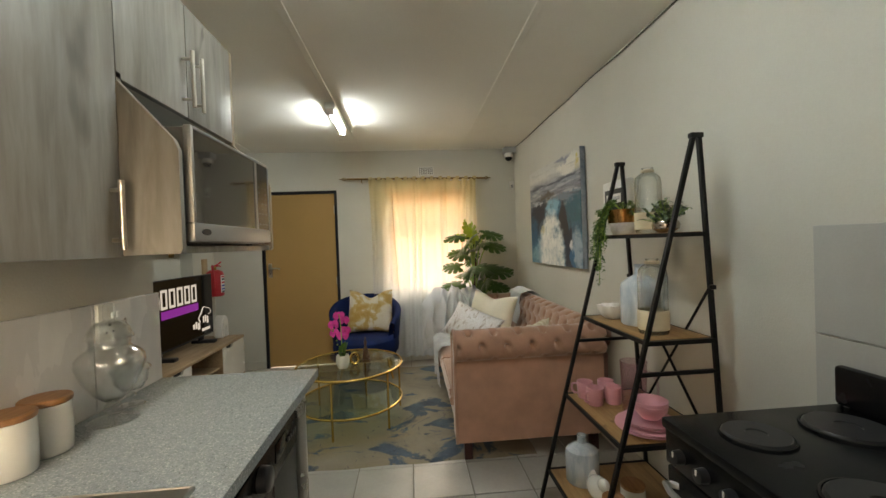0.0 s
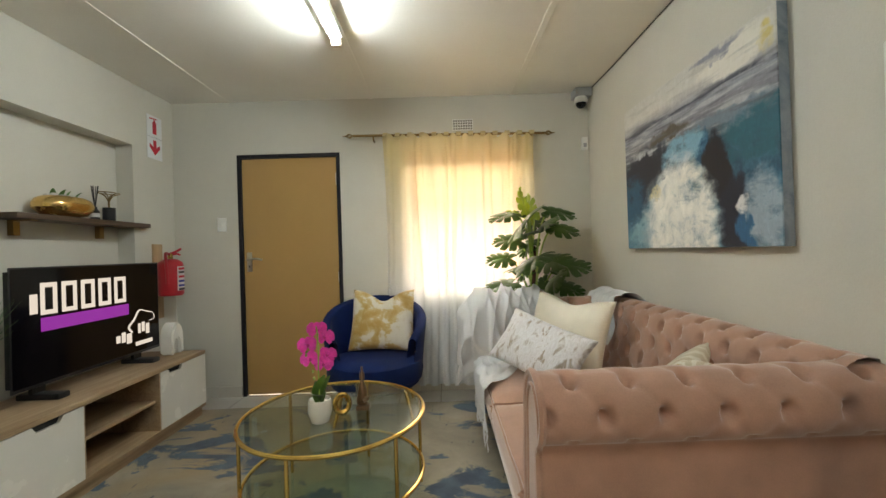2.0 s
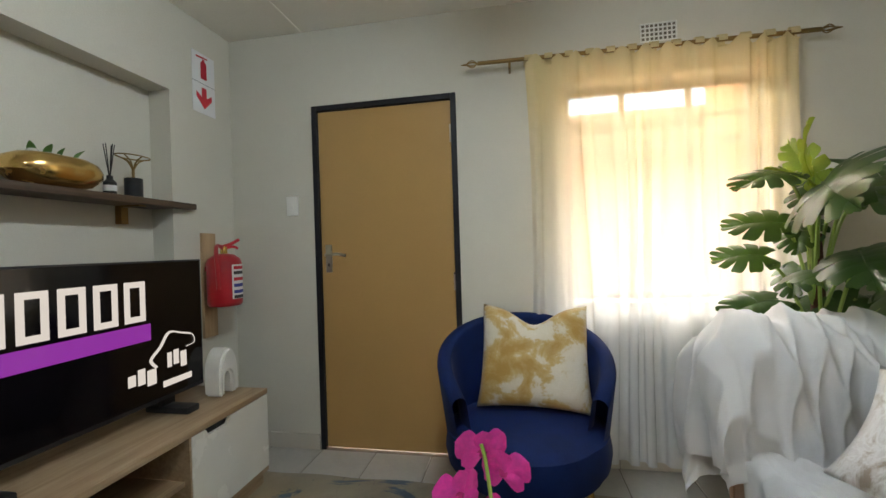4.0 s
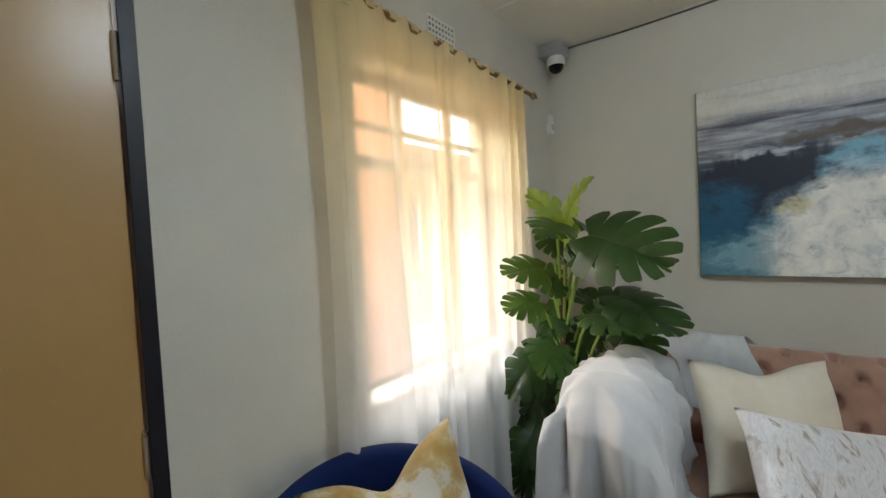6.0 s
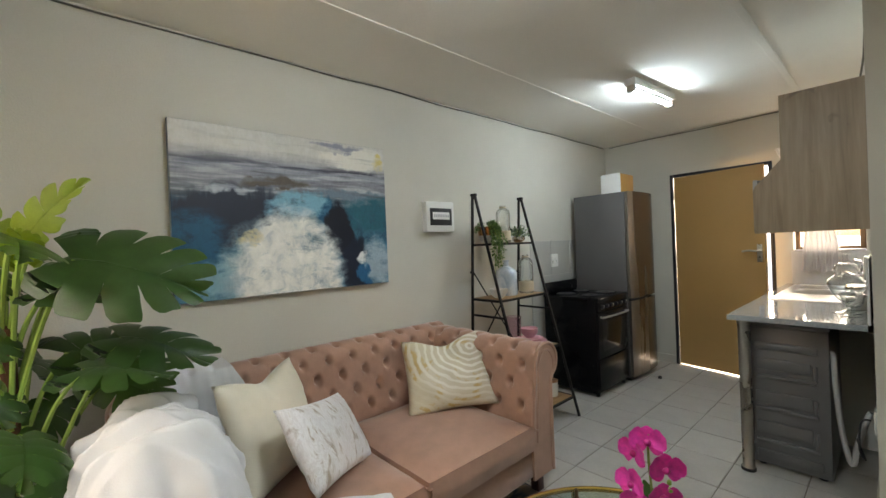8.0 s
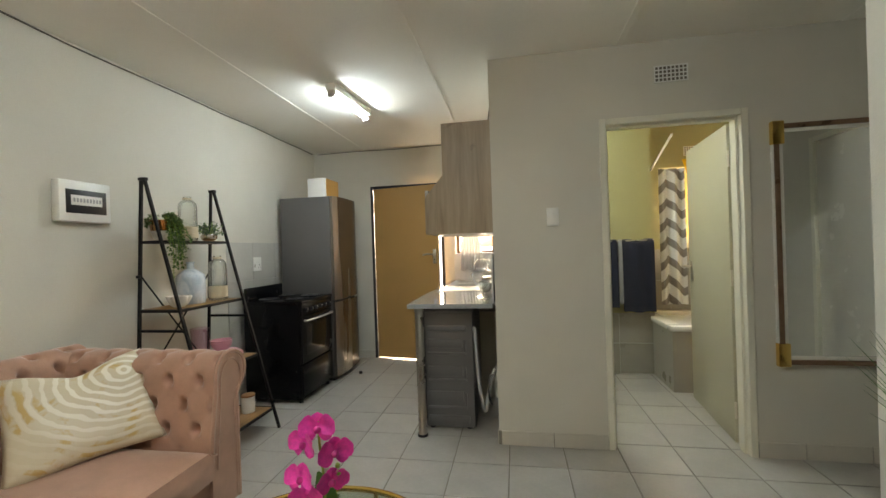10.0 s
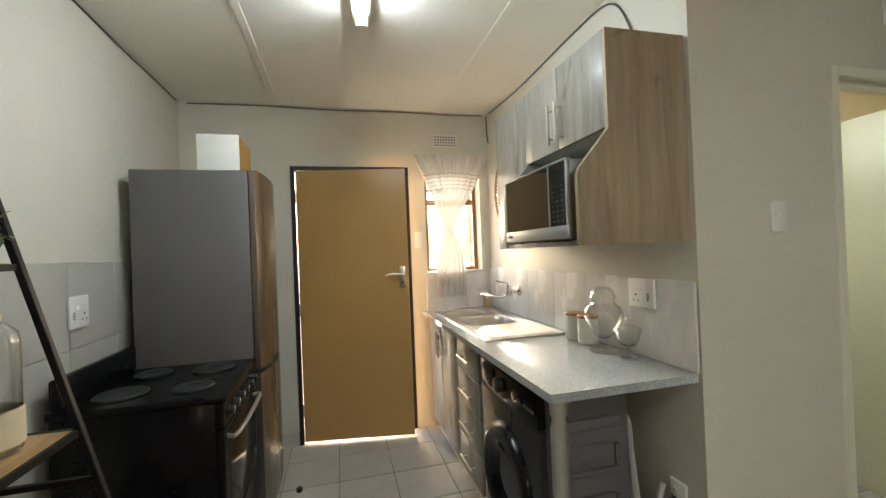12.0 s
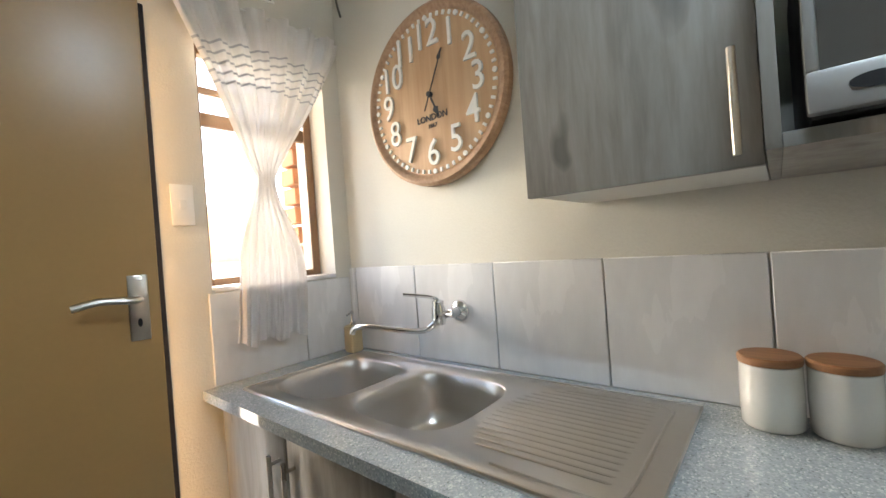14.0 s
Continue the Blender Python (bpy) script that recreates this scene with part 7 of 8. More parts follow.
ol = [(4.835 + 0.065 * math.cos(a), 0.60 + 0.125 * math.sin(a)) for a in (math.pi * k / 20 for k in range(21))]
il = [(4.827 + 0.022 * math.cos(a), 0.575 + 0.035 * math.sin(a)) for a in (math.pi * k / 12 for k in range(13))]
prism(ao, [(4.90, TZ0 + 0.001)] + ol + [(4.77, TZ0 + 0.001), (4.805, TZ0 + 0.001)] + list(reversed(il)) + [(4.849, TZ0 + 0.001)], "x", -1.10, -1.0)
bmesh.ops.bevel(ao, geom=[e for e in ao.edges if e.calc_face_angle(0) > 0.8], offset=0.012, segments=3, affect="EDGES", clamp_overlap=True)
single("arch_ornament", ao, "plaster_white", "cream plaster arch ornament on the television unit", "ornament")

# grass plant in a two-tone pot
gp = thing("grass_plant", (-1.18, 3.60, TZ0), "artificial grass in a two tone round pot", "potted plant")
part("pot", turned([(0, 0.0005), (0.045, 0.0005), (0.075, 0.03), (0.085, 0.07), (0.084, 0.085), (0, 0.085)], 28, (-1.18, 3.60, TZ0)), "marble", gp, "mottled white lower pot")
part("pot_band", turned([(0.0845, 0.0855), (0.082, 0.15), (0.079, 0.155), (0.076, 0.15), (0.0, 0.14)], 28, (-1.18, 3.60, TZ0)), "pale_wood", gp, "tan upper band")
gb = bmesh.new()
rr = random.Random(3)
for k in range(170):
    a, r0, rt = rr.random() * 6.283, rr.random() * 0.06, 0.05 + rr.random() * 0.13
    b0 = Vector((-1.18 + r0 * math.cos(a), 3.60 + r0 * math.sin(a), TZ0 + 0.135))
    hh = 0.22 + rr.random() * 0.20
    tip = b0 + Vector((rt * math.cos(a), rt * math.sin(a), hh))
    mid = (b0 + tip) / 2 + Vector((-0.02 * math.cos(a), -0.02 * math.sin(a), 0.04))
    tube(gb, arc([b0, mid, tip], 3), 0.0022, 3, False, [1, 1, 1, 0.8, 0.6, 0.4, 0.15])
part("grass", gb, "grass_blade", gp, "long green blades", sharp=180)["kind"] = "stuff"

# floating shelf
fs = thing("wall_shelf", (XT, 4.48, 1.44), "dark wooden wall shelf on black brackets", "shelf")
part("board", boxes((XT - 0.123, -1.262, 3.96, 4.95, 1.437, 1.468), bevel=0.004), "dark_wood", fs)
for y in (4.09, 4.66):
    part("bracket", boxes((-1.40, -1.30, y - 0.018, y + 0.018, 1.43, 1.4365), (-1.434, -1.40, y - 0.018, y + 0.018, 1.35, 1.4365)), "old_brass", fs)
gbw = thing("gold_bowl", (-1.345, 4.32, 1.469), "hammered gold bowl with white stones and greenery", "bowl")
part("bowl", turned([(0, 0.0005), (0.07, 0.0005), (0.13, 0.014), (0.17, 0.050), (0.172, 0.075), (0.155, 0.105), (0.12, 0.122), (0.115, 0.116), (0.15, 0.10), (0.16, 0.07), (0.12, 0.03), (0, 0.02)], 40, (-1.345, 4.32, 1.469), lambda a, z: -0.42 * math.cos(a) ** 2), "gold_bowl", gbw)
rr = random.Random(11)
for k in range(12):
    a, r = k * 2.4, 0.02 + 0.075 * (k % 4) / 3
    c = (-1.345 + r * 0.45 * math.cos(a), 4.32 + r * math.sin(a), 1.469 + 0.105 + 0.02 * rr.random())
    part("stone", turned([(0, -0.016), (0.02, -0.009), (0.026, 0.004), (0.014, 0.017), (0, 0.02)], 9, c, lambda q, z: 0.15 * math.sin(2 * q + k)), "ceramic", gbw)
for k in range(4):
    part("leaf", blade(bmesh.new(), (-1.345, 4.25 + 0.05 * k, 1.575), (-1.33 + 0.02 * (k % 2), 4.235 + 0.06 * k, 1.635), 0.014, 0.01), "fern", gbw)
dfz = thing("reed_diffuser", (-1.35, 4.55, 1.469), "small black reed diffuser bottle with black sticks", "diffuser")
part("bottle", turned([(0, 0.0005), (0.024, 0.0005), (0.025, 0.004), (0.025, 0.06), (0.012, 0.075), (0.012, 0.09), (0, 0.09)], 20, (-1.35, 4.55, 1.469)), "dark_plastic", dfz)
part("label_band", turned([(0.0254, 0.02), (0.0256, 0.045), (0.0254, 0.046)], 20, (-1.35, 4.55, 1.469)), "paper", dfz)
for k in range(6):
    part("reed", rod((-1.35, 4.55, 1.54), (-1.35 + 0.02 * math.cos(k), 4.55 + 0.02 * math.sin(k), 1.70), 0.002, 5), "dark_plastic", dfz)
tl = thing("candle_holder", (-1.35, 4.665, 1.469), "dark candle holder with a bare wire tree top", "candle holder")
part("cup", turned([(0, 0.0005), (0.036, 0.0005), (0.037, 0.004), (0.037, 0.095), (0.034, 0.095), (0.033, 0.01), (0, 0.01)], 24, (-1.35, 4.665, 1.469)), "dark_plastic", tl)
wt_ = bmesh.new()
tube(wt_, [(-1.35, 4.665, 1.48), (-1.35, 4.665, 1.62)], 0.006, 6)
for k in range(6):
    a = k * 1.047
    tube(wt_, arc([(-1.35, 4.665, 1.60), (-1.35 + 0.02 * math.cos(a), 4.665 + 0.025 * math.sin(a), 1.645), (-1.35 + 0.05 * math.cos(a), 4.665 + 0.075 * math.sin(a), 1.665)], 3), 0.0032, 5)
tube(wt_, [(-1.35 + 0.052 * math.cos(2 * math.pi * k / 24), 4.665 + 0.08 * math.sin(2 * math.pi * k / 24), 1.667) for k in range(24)], 0.003, 5, True)
part("wire_tree", wt_, "old_brass", tl, "twisted wire branches")

# fire extinguisher on its board, and the sign
single("backing_board", boxes((XT + 0.0005, XT + 0.018, 5.018, 5.118, 0.725, 1.315), bevel=0.002), "pale_wood", "pale wooden backing board for the extinguisher", "board")
ex = thing("fire_extinguisher", (-1.205, 5.068, 0.905), "red fire extinguisher on a wooden board", "fire extinguisher")
EX, EY = -1.195, 5.06
part("cylinder", turned([(0, 0.0), (0.080, 0.0), (0.089, 0.012), (0.090, 0.02), (0.090, 0.235), (0.082, 0.262), (0.052, 0.285), (0.02, 0.292), (0, 0.292)], 32, (EX, EY, 0.905)), "red", ex)
part("valve", turned([(0, 0.29), (0.018, 0.29), (0.018, 0.325), (0.012, 0.335), (0, 0.335)], 14, (EX, EY, 0.905)), "gold", ex, "brass valve")
part("lever", tube(tube(bmesh.new(), arc([(EX, EY - 0.01, 1.235), (EX + 0.02, EY + 0.03, 1.25), (EX + 0.03, EY + 0.085, 1.275)], 4), 0.009, 6), arc([(EX, EY, 1.225), (EX + 0.02, EY + 0.05, 1.235), (EX + 0.03, EY + 0.075, 1.225)], 4), 0.008, 6), "red_ink", ex, "red squeeze lever")
part("hose", tube(bmesh.new(), arc([(EX, EY, 1.225), (EX, EY - 0.05, 1.24), (EX + 0.02, EY - 0.085, 1.20), (EX + 0.03, EY - 0.09, 1.10), (EX + 0.03, EY - 0.085, 1.0)], 5), 0.011, 8), "red", ex)


def on_cylinder(name, a0, a1, z0, z1, mat_name, parent, lift=0.0008):
    b = bmesh.new()
    grid(b, lambda u, v: Vector((EX + (0.090 + lift) * math.cos(radians(a0 + (a1 - a0) * u)), EY + (0.090 + lift) * math.sin(radians(a0 + (a1 - a0) * u)), z0 + (z1 - z0) * v)), 10, 1)
    return part(name, b, mat_name, parent)


lb = on_cylinder("paper_label", -28, 42, 0.945, 1.135, "paper", ex)
for k, (z, c) in enumerate(((1.118, "red_ink"), (1.09, "dark_ink"), (1.055, "red_ink"), (1.02, "blue_ink"), (0.985, "blue_ink"), (0.957, "dark_ink"))):
    on_cylinder("print_bar", -22, 36 - 6 * (k % 2), z - 0.010, z + 0.008, c, lb, 0.0014)
part("bracket", boxes((XT + 0.018, EX - 0.06, EY - 0.03, EY + 0.03, 1.10, 1.125)), "red", ex)

sg = thing("safety_sign", (XT, 5.083, 1.998), "white sign with red extinguisher symbol above an arrow", "sign")
SGY, SGZ = 5.083, 1.998
part("board", boxes((XT + 0.0005, XT + 0.003, SGY - 0.085, SGY + 0.085, SGZ, SGZ + 0.345), bevel=0.0008), "paper", sg)
sym = [[(-0.022, 0.20), (0.022, 0.20), (0.022, 0.29), (0.012, 0.302), (-0.012, 0.302), (-0.022, 0.29)], [(-0.055, 0.312), (0.03, 0.322), (0.03, 0.33), (-0.055, 0.322)], [(-0.008, 0.302), (0.008, 0.302), (0.008, 0.316), (-0.008, 0.314)], [(-0.018, 0.15), (0.018, 0.15), (0.018, 0.095), (0.058, 0.12), (0.058, 0.09), (0.0, 0.03), (-0.058, 0.09), (-0.058, 0.12), (-0.018, 0.095)]]
for k, s_ in enumerate(sym):
    b = bmesh.new()
    prism(b, [(SGY + u, SGZ + v) for u, v in s_], "x", XT + 0.0032, XT + 0.004)
    part("red_arrow" if k == 3 else "red_symbol", b, "red_ink", sg)
part("fold_line", boxes((XT + 0.003, XT + 0.0036, SGY - 0.085, SGY + 0.085, SGZ + 0.172, SGZ + 0.174)), "dark_ink", sg)

# painting
pt = thing("sea_painting", (2.23, 3.907, 1.166), "unframed canvas painting of a breaking sea wave", "painting")
cv = box(bmesh.new(), -0.0215, -0.0155, -0.6155, 0.6155, 0.0015, 0.9025, 0.002, 1)
part("canvas", cv, "painting", pt, place=Matrix.Translation((2.2355, 3.907, 1.166)))
for y0, y1, z0, z1 in ((3.29, 3.296, 1.166, 2.07), (4.518, 4.524, 1.166, 2.07), (3.296, 4.518, 1.166, 1.172), (3.296, 4.518, 2.064, 2.07)):
    part("wrapped_edge", boxes((2.2175, 2.2570, y0, y1, z0, z1), bevel=0.002), "canvas_edge", pt, "grey blue painted edge of the canvas")
part("stretcher", boxes((2.2205, 2.2565, 3.2965, 4.5175, 1.1725, 2.0635)), "pale_wood", pt)

# distribution board
db = thing("distribution_board", (XE, 2.796, 1.508), "white electrical distribution board with a dark window", "fuse box")
part("cover", boxes((XE - 0.055, XE - 0.0005, 2.655, 2.938, 1.508, 1.736), bevel=0.01), "white_plastic", db)
wn_ = part("window", boxes((XE - 0.0575, XE - 0.054, 2.685, 2.905, 1.555, 1.685), bevel=0.004), "dark_plastic", db)
part("breaker_strip", boxes((XE - 0.0592, XE - 0.057, 2.71, 2.88, 1.60, 1.655), bevel=0.001), "white_plastic", wn_)
for k in range(9):
    part("breaker", boxes((XE - 0.0625, XE - 0.059, 2.72 + 0.0175 * k, 2.728 + 0.0175 * k, 1.617, 1.638)), "grey_cloth", wn_)

# dome camera and alarm sensor in the corner
dc = thing("dome_camera", (2.18, 5.23, 2.40), "white dome security camera on a grey junction box", "security camera")
part("junction_box", boxes((2.115, 2.255, 5.165, 5.298, 2.445, 2.515), bevel=0.008), "grey_cloth", dc, "grey box under the ceiling")
part("housing", turned([(0, 0.0), (0.045, -0.0), (0.052, -0.012), (0.053, -0.04), (0.050, -0.05), (0, -0.05)], 28, (2.175, 5.215, 2.445)), "white_plastic", dc)
part("dome", turned([(0.043, 0), (0.040, -0.018), (0.028, -0.034), (0.012, -0.042), (0, -0.044)], 28, (2.175, 5.215, 2.395)), "black_gloss", dc, "dark dome")
sn = thing("alarm_sensor", (2.222, YN, 2.02), "small white alarm sensor on the wall", "sensor")
part("case", boxes((2.195, 2.245, YN - 0.03, YN - 0.0005, 2.018, 2.128), bevel=0.006), "white_plastic", sn)
part("lens", boxes((2.206, 2.234, YN - 0.033, YN - 0.0295, 2.04, 2.075), bevel=0.002), "grey_cloth", sn)

# curtain and rod
cr = thing("curtain_rod", (1.06, YN, 2.17), "antique brass curtain rod with cage finials", "curtain rod")
RZ, RY = 2.172, YN - 0.065
part("rod", rod((0.25, RY, RZ + 0.011), (1.865, RY, RZ - 0.010), 0.011, 12), "old_brass", cr)
for x, s in ((0.25, -1), (1.865, 1)):
    z = RZ + (0.011 if s < 0 else -0.010)
    f = bmesh.new()
    for k in range(6):
        a = k * math.pi / 3
        tube(f, arc([(x, RY, z), (x + s * 0.03, RY + 0.018 * math.cos(a), z + 0.018 * math.sin(a)), (x + s * 0.065, RY, z)], 4), 0.003, 5)
    tube(f, [(x + s * 0.062, RY, z), (x + s * 0.09, RY, z)], 0.007, 8, False, [1, 0.3])
    part("finial", f, "old_brass", cr, "twisted wire finial")
for x in (0.42, 1.75):
    part("bracket", tube(bmesh.new(), [(x, RY, RZ - 0.004), (x, RY, RZ - 0.03), (x, YN - 0.001, RZ - 0.03)], 0.007, 8), "old_brass", cr)

cu = thing("sheer_curtain", (1.14, RY, 0.06), "sheer cream tab top curtain in front of the window", "curtain")
CX0, CX1 = 0.497, 1.775


def voile(u, v):
    x = CX0 + (CX1 - CX0) * u
    amp = 0.016 + 0.018 * v
    warp = u + 0.030 * math.sin(u * 13 + 1.3) + 0.014 * math.sin(u * 29)
    full = 0.45 + 1.1 * abs(noise.noise(Vector((u * 5.0, v * 0.8, 3.0))))
    phase = warp * 2 * math.pi * 10 + 0.8 * math.sin(v * 3 + u * 9)
    x -= 0.013 * full * min(1, 0.3 + v * 3) * math.sin(2 * phase) * min(1, 8 * u, 8 * (1 - u))
    fold = 1.3 * amp * full * math.sin(phase) + 0.014 * noise.noise(Vector((u * 24.0, v * 1.2, 8.0)))
    ripple = 0.03 * (0.5 + 0.5 * math.cos(u * 2 * math.pi * 12)) * max(0, 1 - v * 14)
    return Vector((x + 0.010 * math.sin(v * 5 + u * 17) + (0.02 - 0.04 * u) * v * (1 - v) * 2, RY - 0.024 + fold * 0.9, 2.175 - ripple * 1.2 + (0.012 - 0.024 * u) - (2.175 - 0.07) * v))


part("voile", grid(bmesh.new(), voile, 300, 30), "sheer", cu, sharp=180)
for k in range(13):
    x = CX0 + 0.02 + (CX1 - CX0 - 0.04) * k / 12
    tb = bmesh.new()
    zc = RZ + 0.008 - 0.0087 * (x - 0.26)

    def loop(u, v, x=x, zc=zc):
        a = -math.pi * 0.62 + 2 * math.pi * 0.90 * u
        return Vector((x - 0.020 + 0.04 * v + 0.004 * math.sin(u * 6), RY + 0.016 * math.sin(a + 0.6), zc + 0.004 + (0.022 if math.cos(a) > 0 else 0.045) * math.cos(a)))
    grid(tb, loop, 16, 2)
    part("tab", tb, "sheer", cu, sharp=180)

# monstera in the corner
PX, PY = 1.69, 5.03
mo = thing("monstera_plant", (PX, PY, 0), "tall artificial monstera with split leaves in a dark pot", "potted plant")
part("pot", turned([(0, 0.0005), (0.10, 0.0005), (0.115, 0.01), (0.135, 0.22), (0.145, 0.235), (0.145, 0.25), (0.13, 0.25), (0.125, 0.225), (0, 0.22)], 32, (PX, PY, 0)), "bark", mo, "dark reddish brown pot")
part("soil", turned([(0, 0.232), (0.124, 0.226), (0.0, 0.24)], 20, (PX, PY, 0)), "soil", mo)
part("moss_pole", turned([(0, 0.22), (0.026, 0.22), (0.024, 1.0), (0.018, 1.20), (0, 1.21)], 14, (PX, PY, 0), lambda a, z: 0.12 * math.sin(3 * a + 40 * z)), "bark", mo, "brown coir pole")


def split_leaf(seed, wide=0.50):
    """A broad heart-shaped leaf with slits between its swept lobes; the stalk joins at the origin, the tip lies along +y."""
    bm = bmesh.new()
    r = random.Random(seed)
    n = 6

    def rib(t):
        return Vector((0, -0.02 + 1.0 * t, 0.05 * math.sin(math.pi * t) - 0.24 * t * t))

    def at(s, t, f, lift=0.0):
        w = wide * 1.06 * math.sin(math.pi * min(0.27 + 0.73 * t, 1)) ** 0.75 * f
        a = radians(-50 + 128 * t ** 0.8)
        bend = 0.30 * w * f
        return rib(t) + Vector((s * w * math.cos(a), w * math.sin(a) + bend * t, 0.16 * w - 0.62 * w * w + lift))
    for s in (-1, 1):
        for k in range(n):
            a, b = k / n, (k + 1) / n
            gap = r.uniform(0.05, 0.10)
            cut = r.uniform(0.40, 0.60) if k else 0.80
            wob, tip = r.uniform(-0.03, 0.02), r.uniform(0.92, 1.06)
            rows = []
            for f in (0.0, cut * 0.6, cut, cut + 0.05, 0.72, 0.90, 0.98, 1.0):
                open_ = 0.0 if f <= cut else gap * min(1.0, (f - cut) / 0.12)
                if f > 0.85:
                    open_ += 0.08 if f < 0.95 else (0.17 if f < 0.99 else 0.28)
                lo, hi = a + (b - a) * open_ * 1.15, b - (b - a) * open_ * 0.55
                m = (lo + hi) / 2
                rows.append([bm.verts.new(at(s, t, f * tip, e + wob * f * f)) for t, e in ((lo, 0.0), (m, 0.014 * (f > 0)), (hi, 0.0))])
            for p, q in zip(rows, rows[1:]):
                for i in (0, 1):
                    f = (p[i], p[i + 1], q[i + 1], q[i])
                    bm.faces.new(f if s > 0 else tuple(reversed(f)))
    tube(bm, [rib(t) + Vector((0, 0, 0.004)) for t in (0, 0.25, 0.5, 0.75, 0.97)], 0.012, 4, False, [1, 0.8, 0.6, 0.4, 0.15])
    return bm


leaf_meshes = [mesh_of("leaf", split_leaf(k), "leaf", 180) for k in range(5)]
young = mesh_of("leaf", split_leaf(9, 0.235), "leaf_light", 180)


def monstera_leaf(joint, tip, me, up, low):
    """A stalk from the pole to the joint, and a leaf from there to the tip."""
    joint, tip = Vector(joint), Vector(tip)
    foot = Vector((PX + 0.02 * math.sin(low * 40), PY + 0.02 * math.cos(low * 40), low))
    mid = (foot + joint) / 2 + Vector((0, 0, 0.06))
    st_ = part("stalk", tube(bmesh.new(), arc([foot, mid, joint], 5), 0.0070, 6), "stem", mo)
    y = tip - joint
    size = y.length
    y.normalize()
    x = y.cross(Vector(up)).normalized()
    z = x.cross(y)
    o = new("leaf", me)
    o.parent = st_
    if mo.name in BUILT_IN_WORLD:
        o.matrix_parent_inverse = Matrix.Identity(4)
    o.matrix_basis = Matrix.Translation(joint) @ Matrix((x, y, z)).transposed().to_4x4() @ Matrix.Scale(size, 4)


monstera_leaf((1.70, 5.00, 1.42), (1.643, 5.18, 1.665), young, (-1, -0.5, 0.5), 0.9)
monstera_leaf((1.66, 4.99, 1.44), (1.522, 4.868, 1.650), young, (-1, 0.3, 0.6), 0.9)
monstera_leaf((1.66, 4.98, 1.40), (1.50, 4.97, 1.52), young, (-0.6, -0.2, 1), 0.95)
monstera_leaf((1.62, 4.87, 1.40), (1.46, 4.565, 1.325), leaf_meshes[0], (-0.75, 0.1, 0.65), 0.9)
monstera_leaf((1.66, 4.76, 1.13), (1.526, 4.53, 1.065), leaf_meshes[1], (-0.25, 0.1, 1), 0.55)
monstera_leaf((1.80, 4.80, 0.98), (1.703, 4.637, 0.885), leaf_meshes[2], (-0.5, 0.2, 0.8), 0.5)
monstera_leaf((1.62, 5.06, 0.80), (1.531, 5.085, 0.671), leaf_meshes[3], (-0.8, -0.3, 0.3), 0.5)
rr = random.Random(21)
WHORLS = ((1.44, 3, 0.22, 0.02, 0.22), (1.29, 5, 0.28, 0.0, 0.22), (1.10, 5, 0.28, 0.02, 0.22), (0.88, 5, 0.28, -0.05, 0.23), (0.70, 5, 0.27, -0.08, 0.23), (0.52, 5, 0.25, -0.10, 0.22), (0.38, 4, 0.22, -0.12, 0.21))
for z, count, reach, fall, size in WHORLS:
    for k in range(count):
        a = 2 * math.pi * (k + rr.uniform(-0.3, 0.3)) / count + z * 7
        d = Vector((math.cos(a), math.sin(a), 0))
        zj = z + rr.uniform(-0.07, 0.07)
        joint = Vector((PX, PY, zj)) + d * reach * rr.uniform(0.35, 0.75)
        joint.y, joint.x = min(joint.y, 5.12), min(joint.x, 2.0)
        tip = joint + d * size * rr.uniform(0.8, 1.1) + Vector((0, 0, fall + rr.uniform(-0.08, 0.06)))
        tip.y = min(tip.y, 5.16)
        tip.x = min(tip.x, 2.2)
        if tip.z < 0.95:
            tip.y = max(tip.y, 4.86)
            joint.y = max(joint.y, 4.92)
        if (tip - joint).length < 0.12:
            tip = joint + Vector((-0.10, -0.10 if joint.y > 5 else 0.06, -0.10))
        monstera_leaf(joint, tip, leaf_meshes[k % 5], (-0.40 + 0.3 * d.x, -0.50 + 0.2 * d.y, 0.75), max(0.3, zj - 0.35))

# mirror on the back wall
mr = thing("wall_mirror", (-1.95, YB, 0.55), "tall wall mirror in a brown frame with gold corners", "mirror")
part("glass", boxes((-2.2545, -1.7055, YB + 0.004, YB + 0.010, 0.6065, 1.9035)), "mirror", mr)
for a, b, lo, hi in ((-2.305, -2.277, 0.556, 1.954), (-1.683, -1.655, 0.556, 1.954), (-2.277, -1.683, 0.556, 0.584), (-2.277, -1.683, 1.926, 1.954)):
    bar = part("frame_bar", boxes((a, b, YB + 0.0005, YB + 0.03, lo, hi), bevel=0.006), "frame_brown", mr)
    if b - a < 0.1:
        part("edge_strip", boxes((b, b + 0.007, YB + 0.0005, YB + 0.024, lo, hi) if a > -2 else (a - 0.007, a, YB + 0.0005, YB + 0.024, lo, hi), bevel=0.002), "gloss_white", bar)
for a, b, lo, hi in ((-2.277, -2.255, 0.584, 1.926), (-1.705, -1.683, 0.584, 1.926), (-2.255, -1.705, 0.584, 0.606), (-2.255, -1.705, 1.904, 1.926)):
    part("inner_liner", boxes((a, b, YB + 0.0005, YB + 0.020, lo, hi), bevel=0.004), "gloss_white", mr, "white inner lip")
for x in (-1.675, -2.285):
    for z in (0.565, 1.855):
        part("corner_mount", boxes((x - 0.032, x + 0.032, YB + 0.0005, YB + 0.036, z - 0.02, z + 0.115), bevel=0.006), "gold", mr, "gold corner mount")

# ---- ladder rack and what stands on it ----
RY0, RY1, RTX, RTZ = 1.942, 2.532, 2.098, 1.79
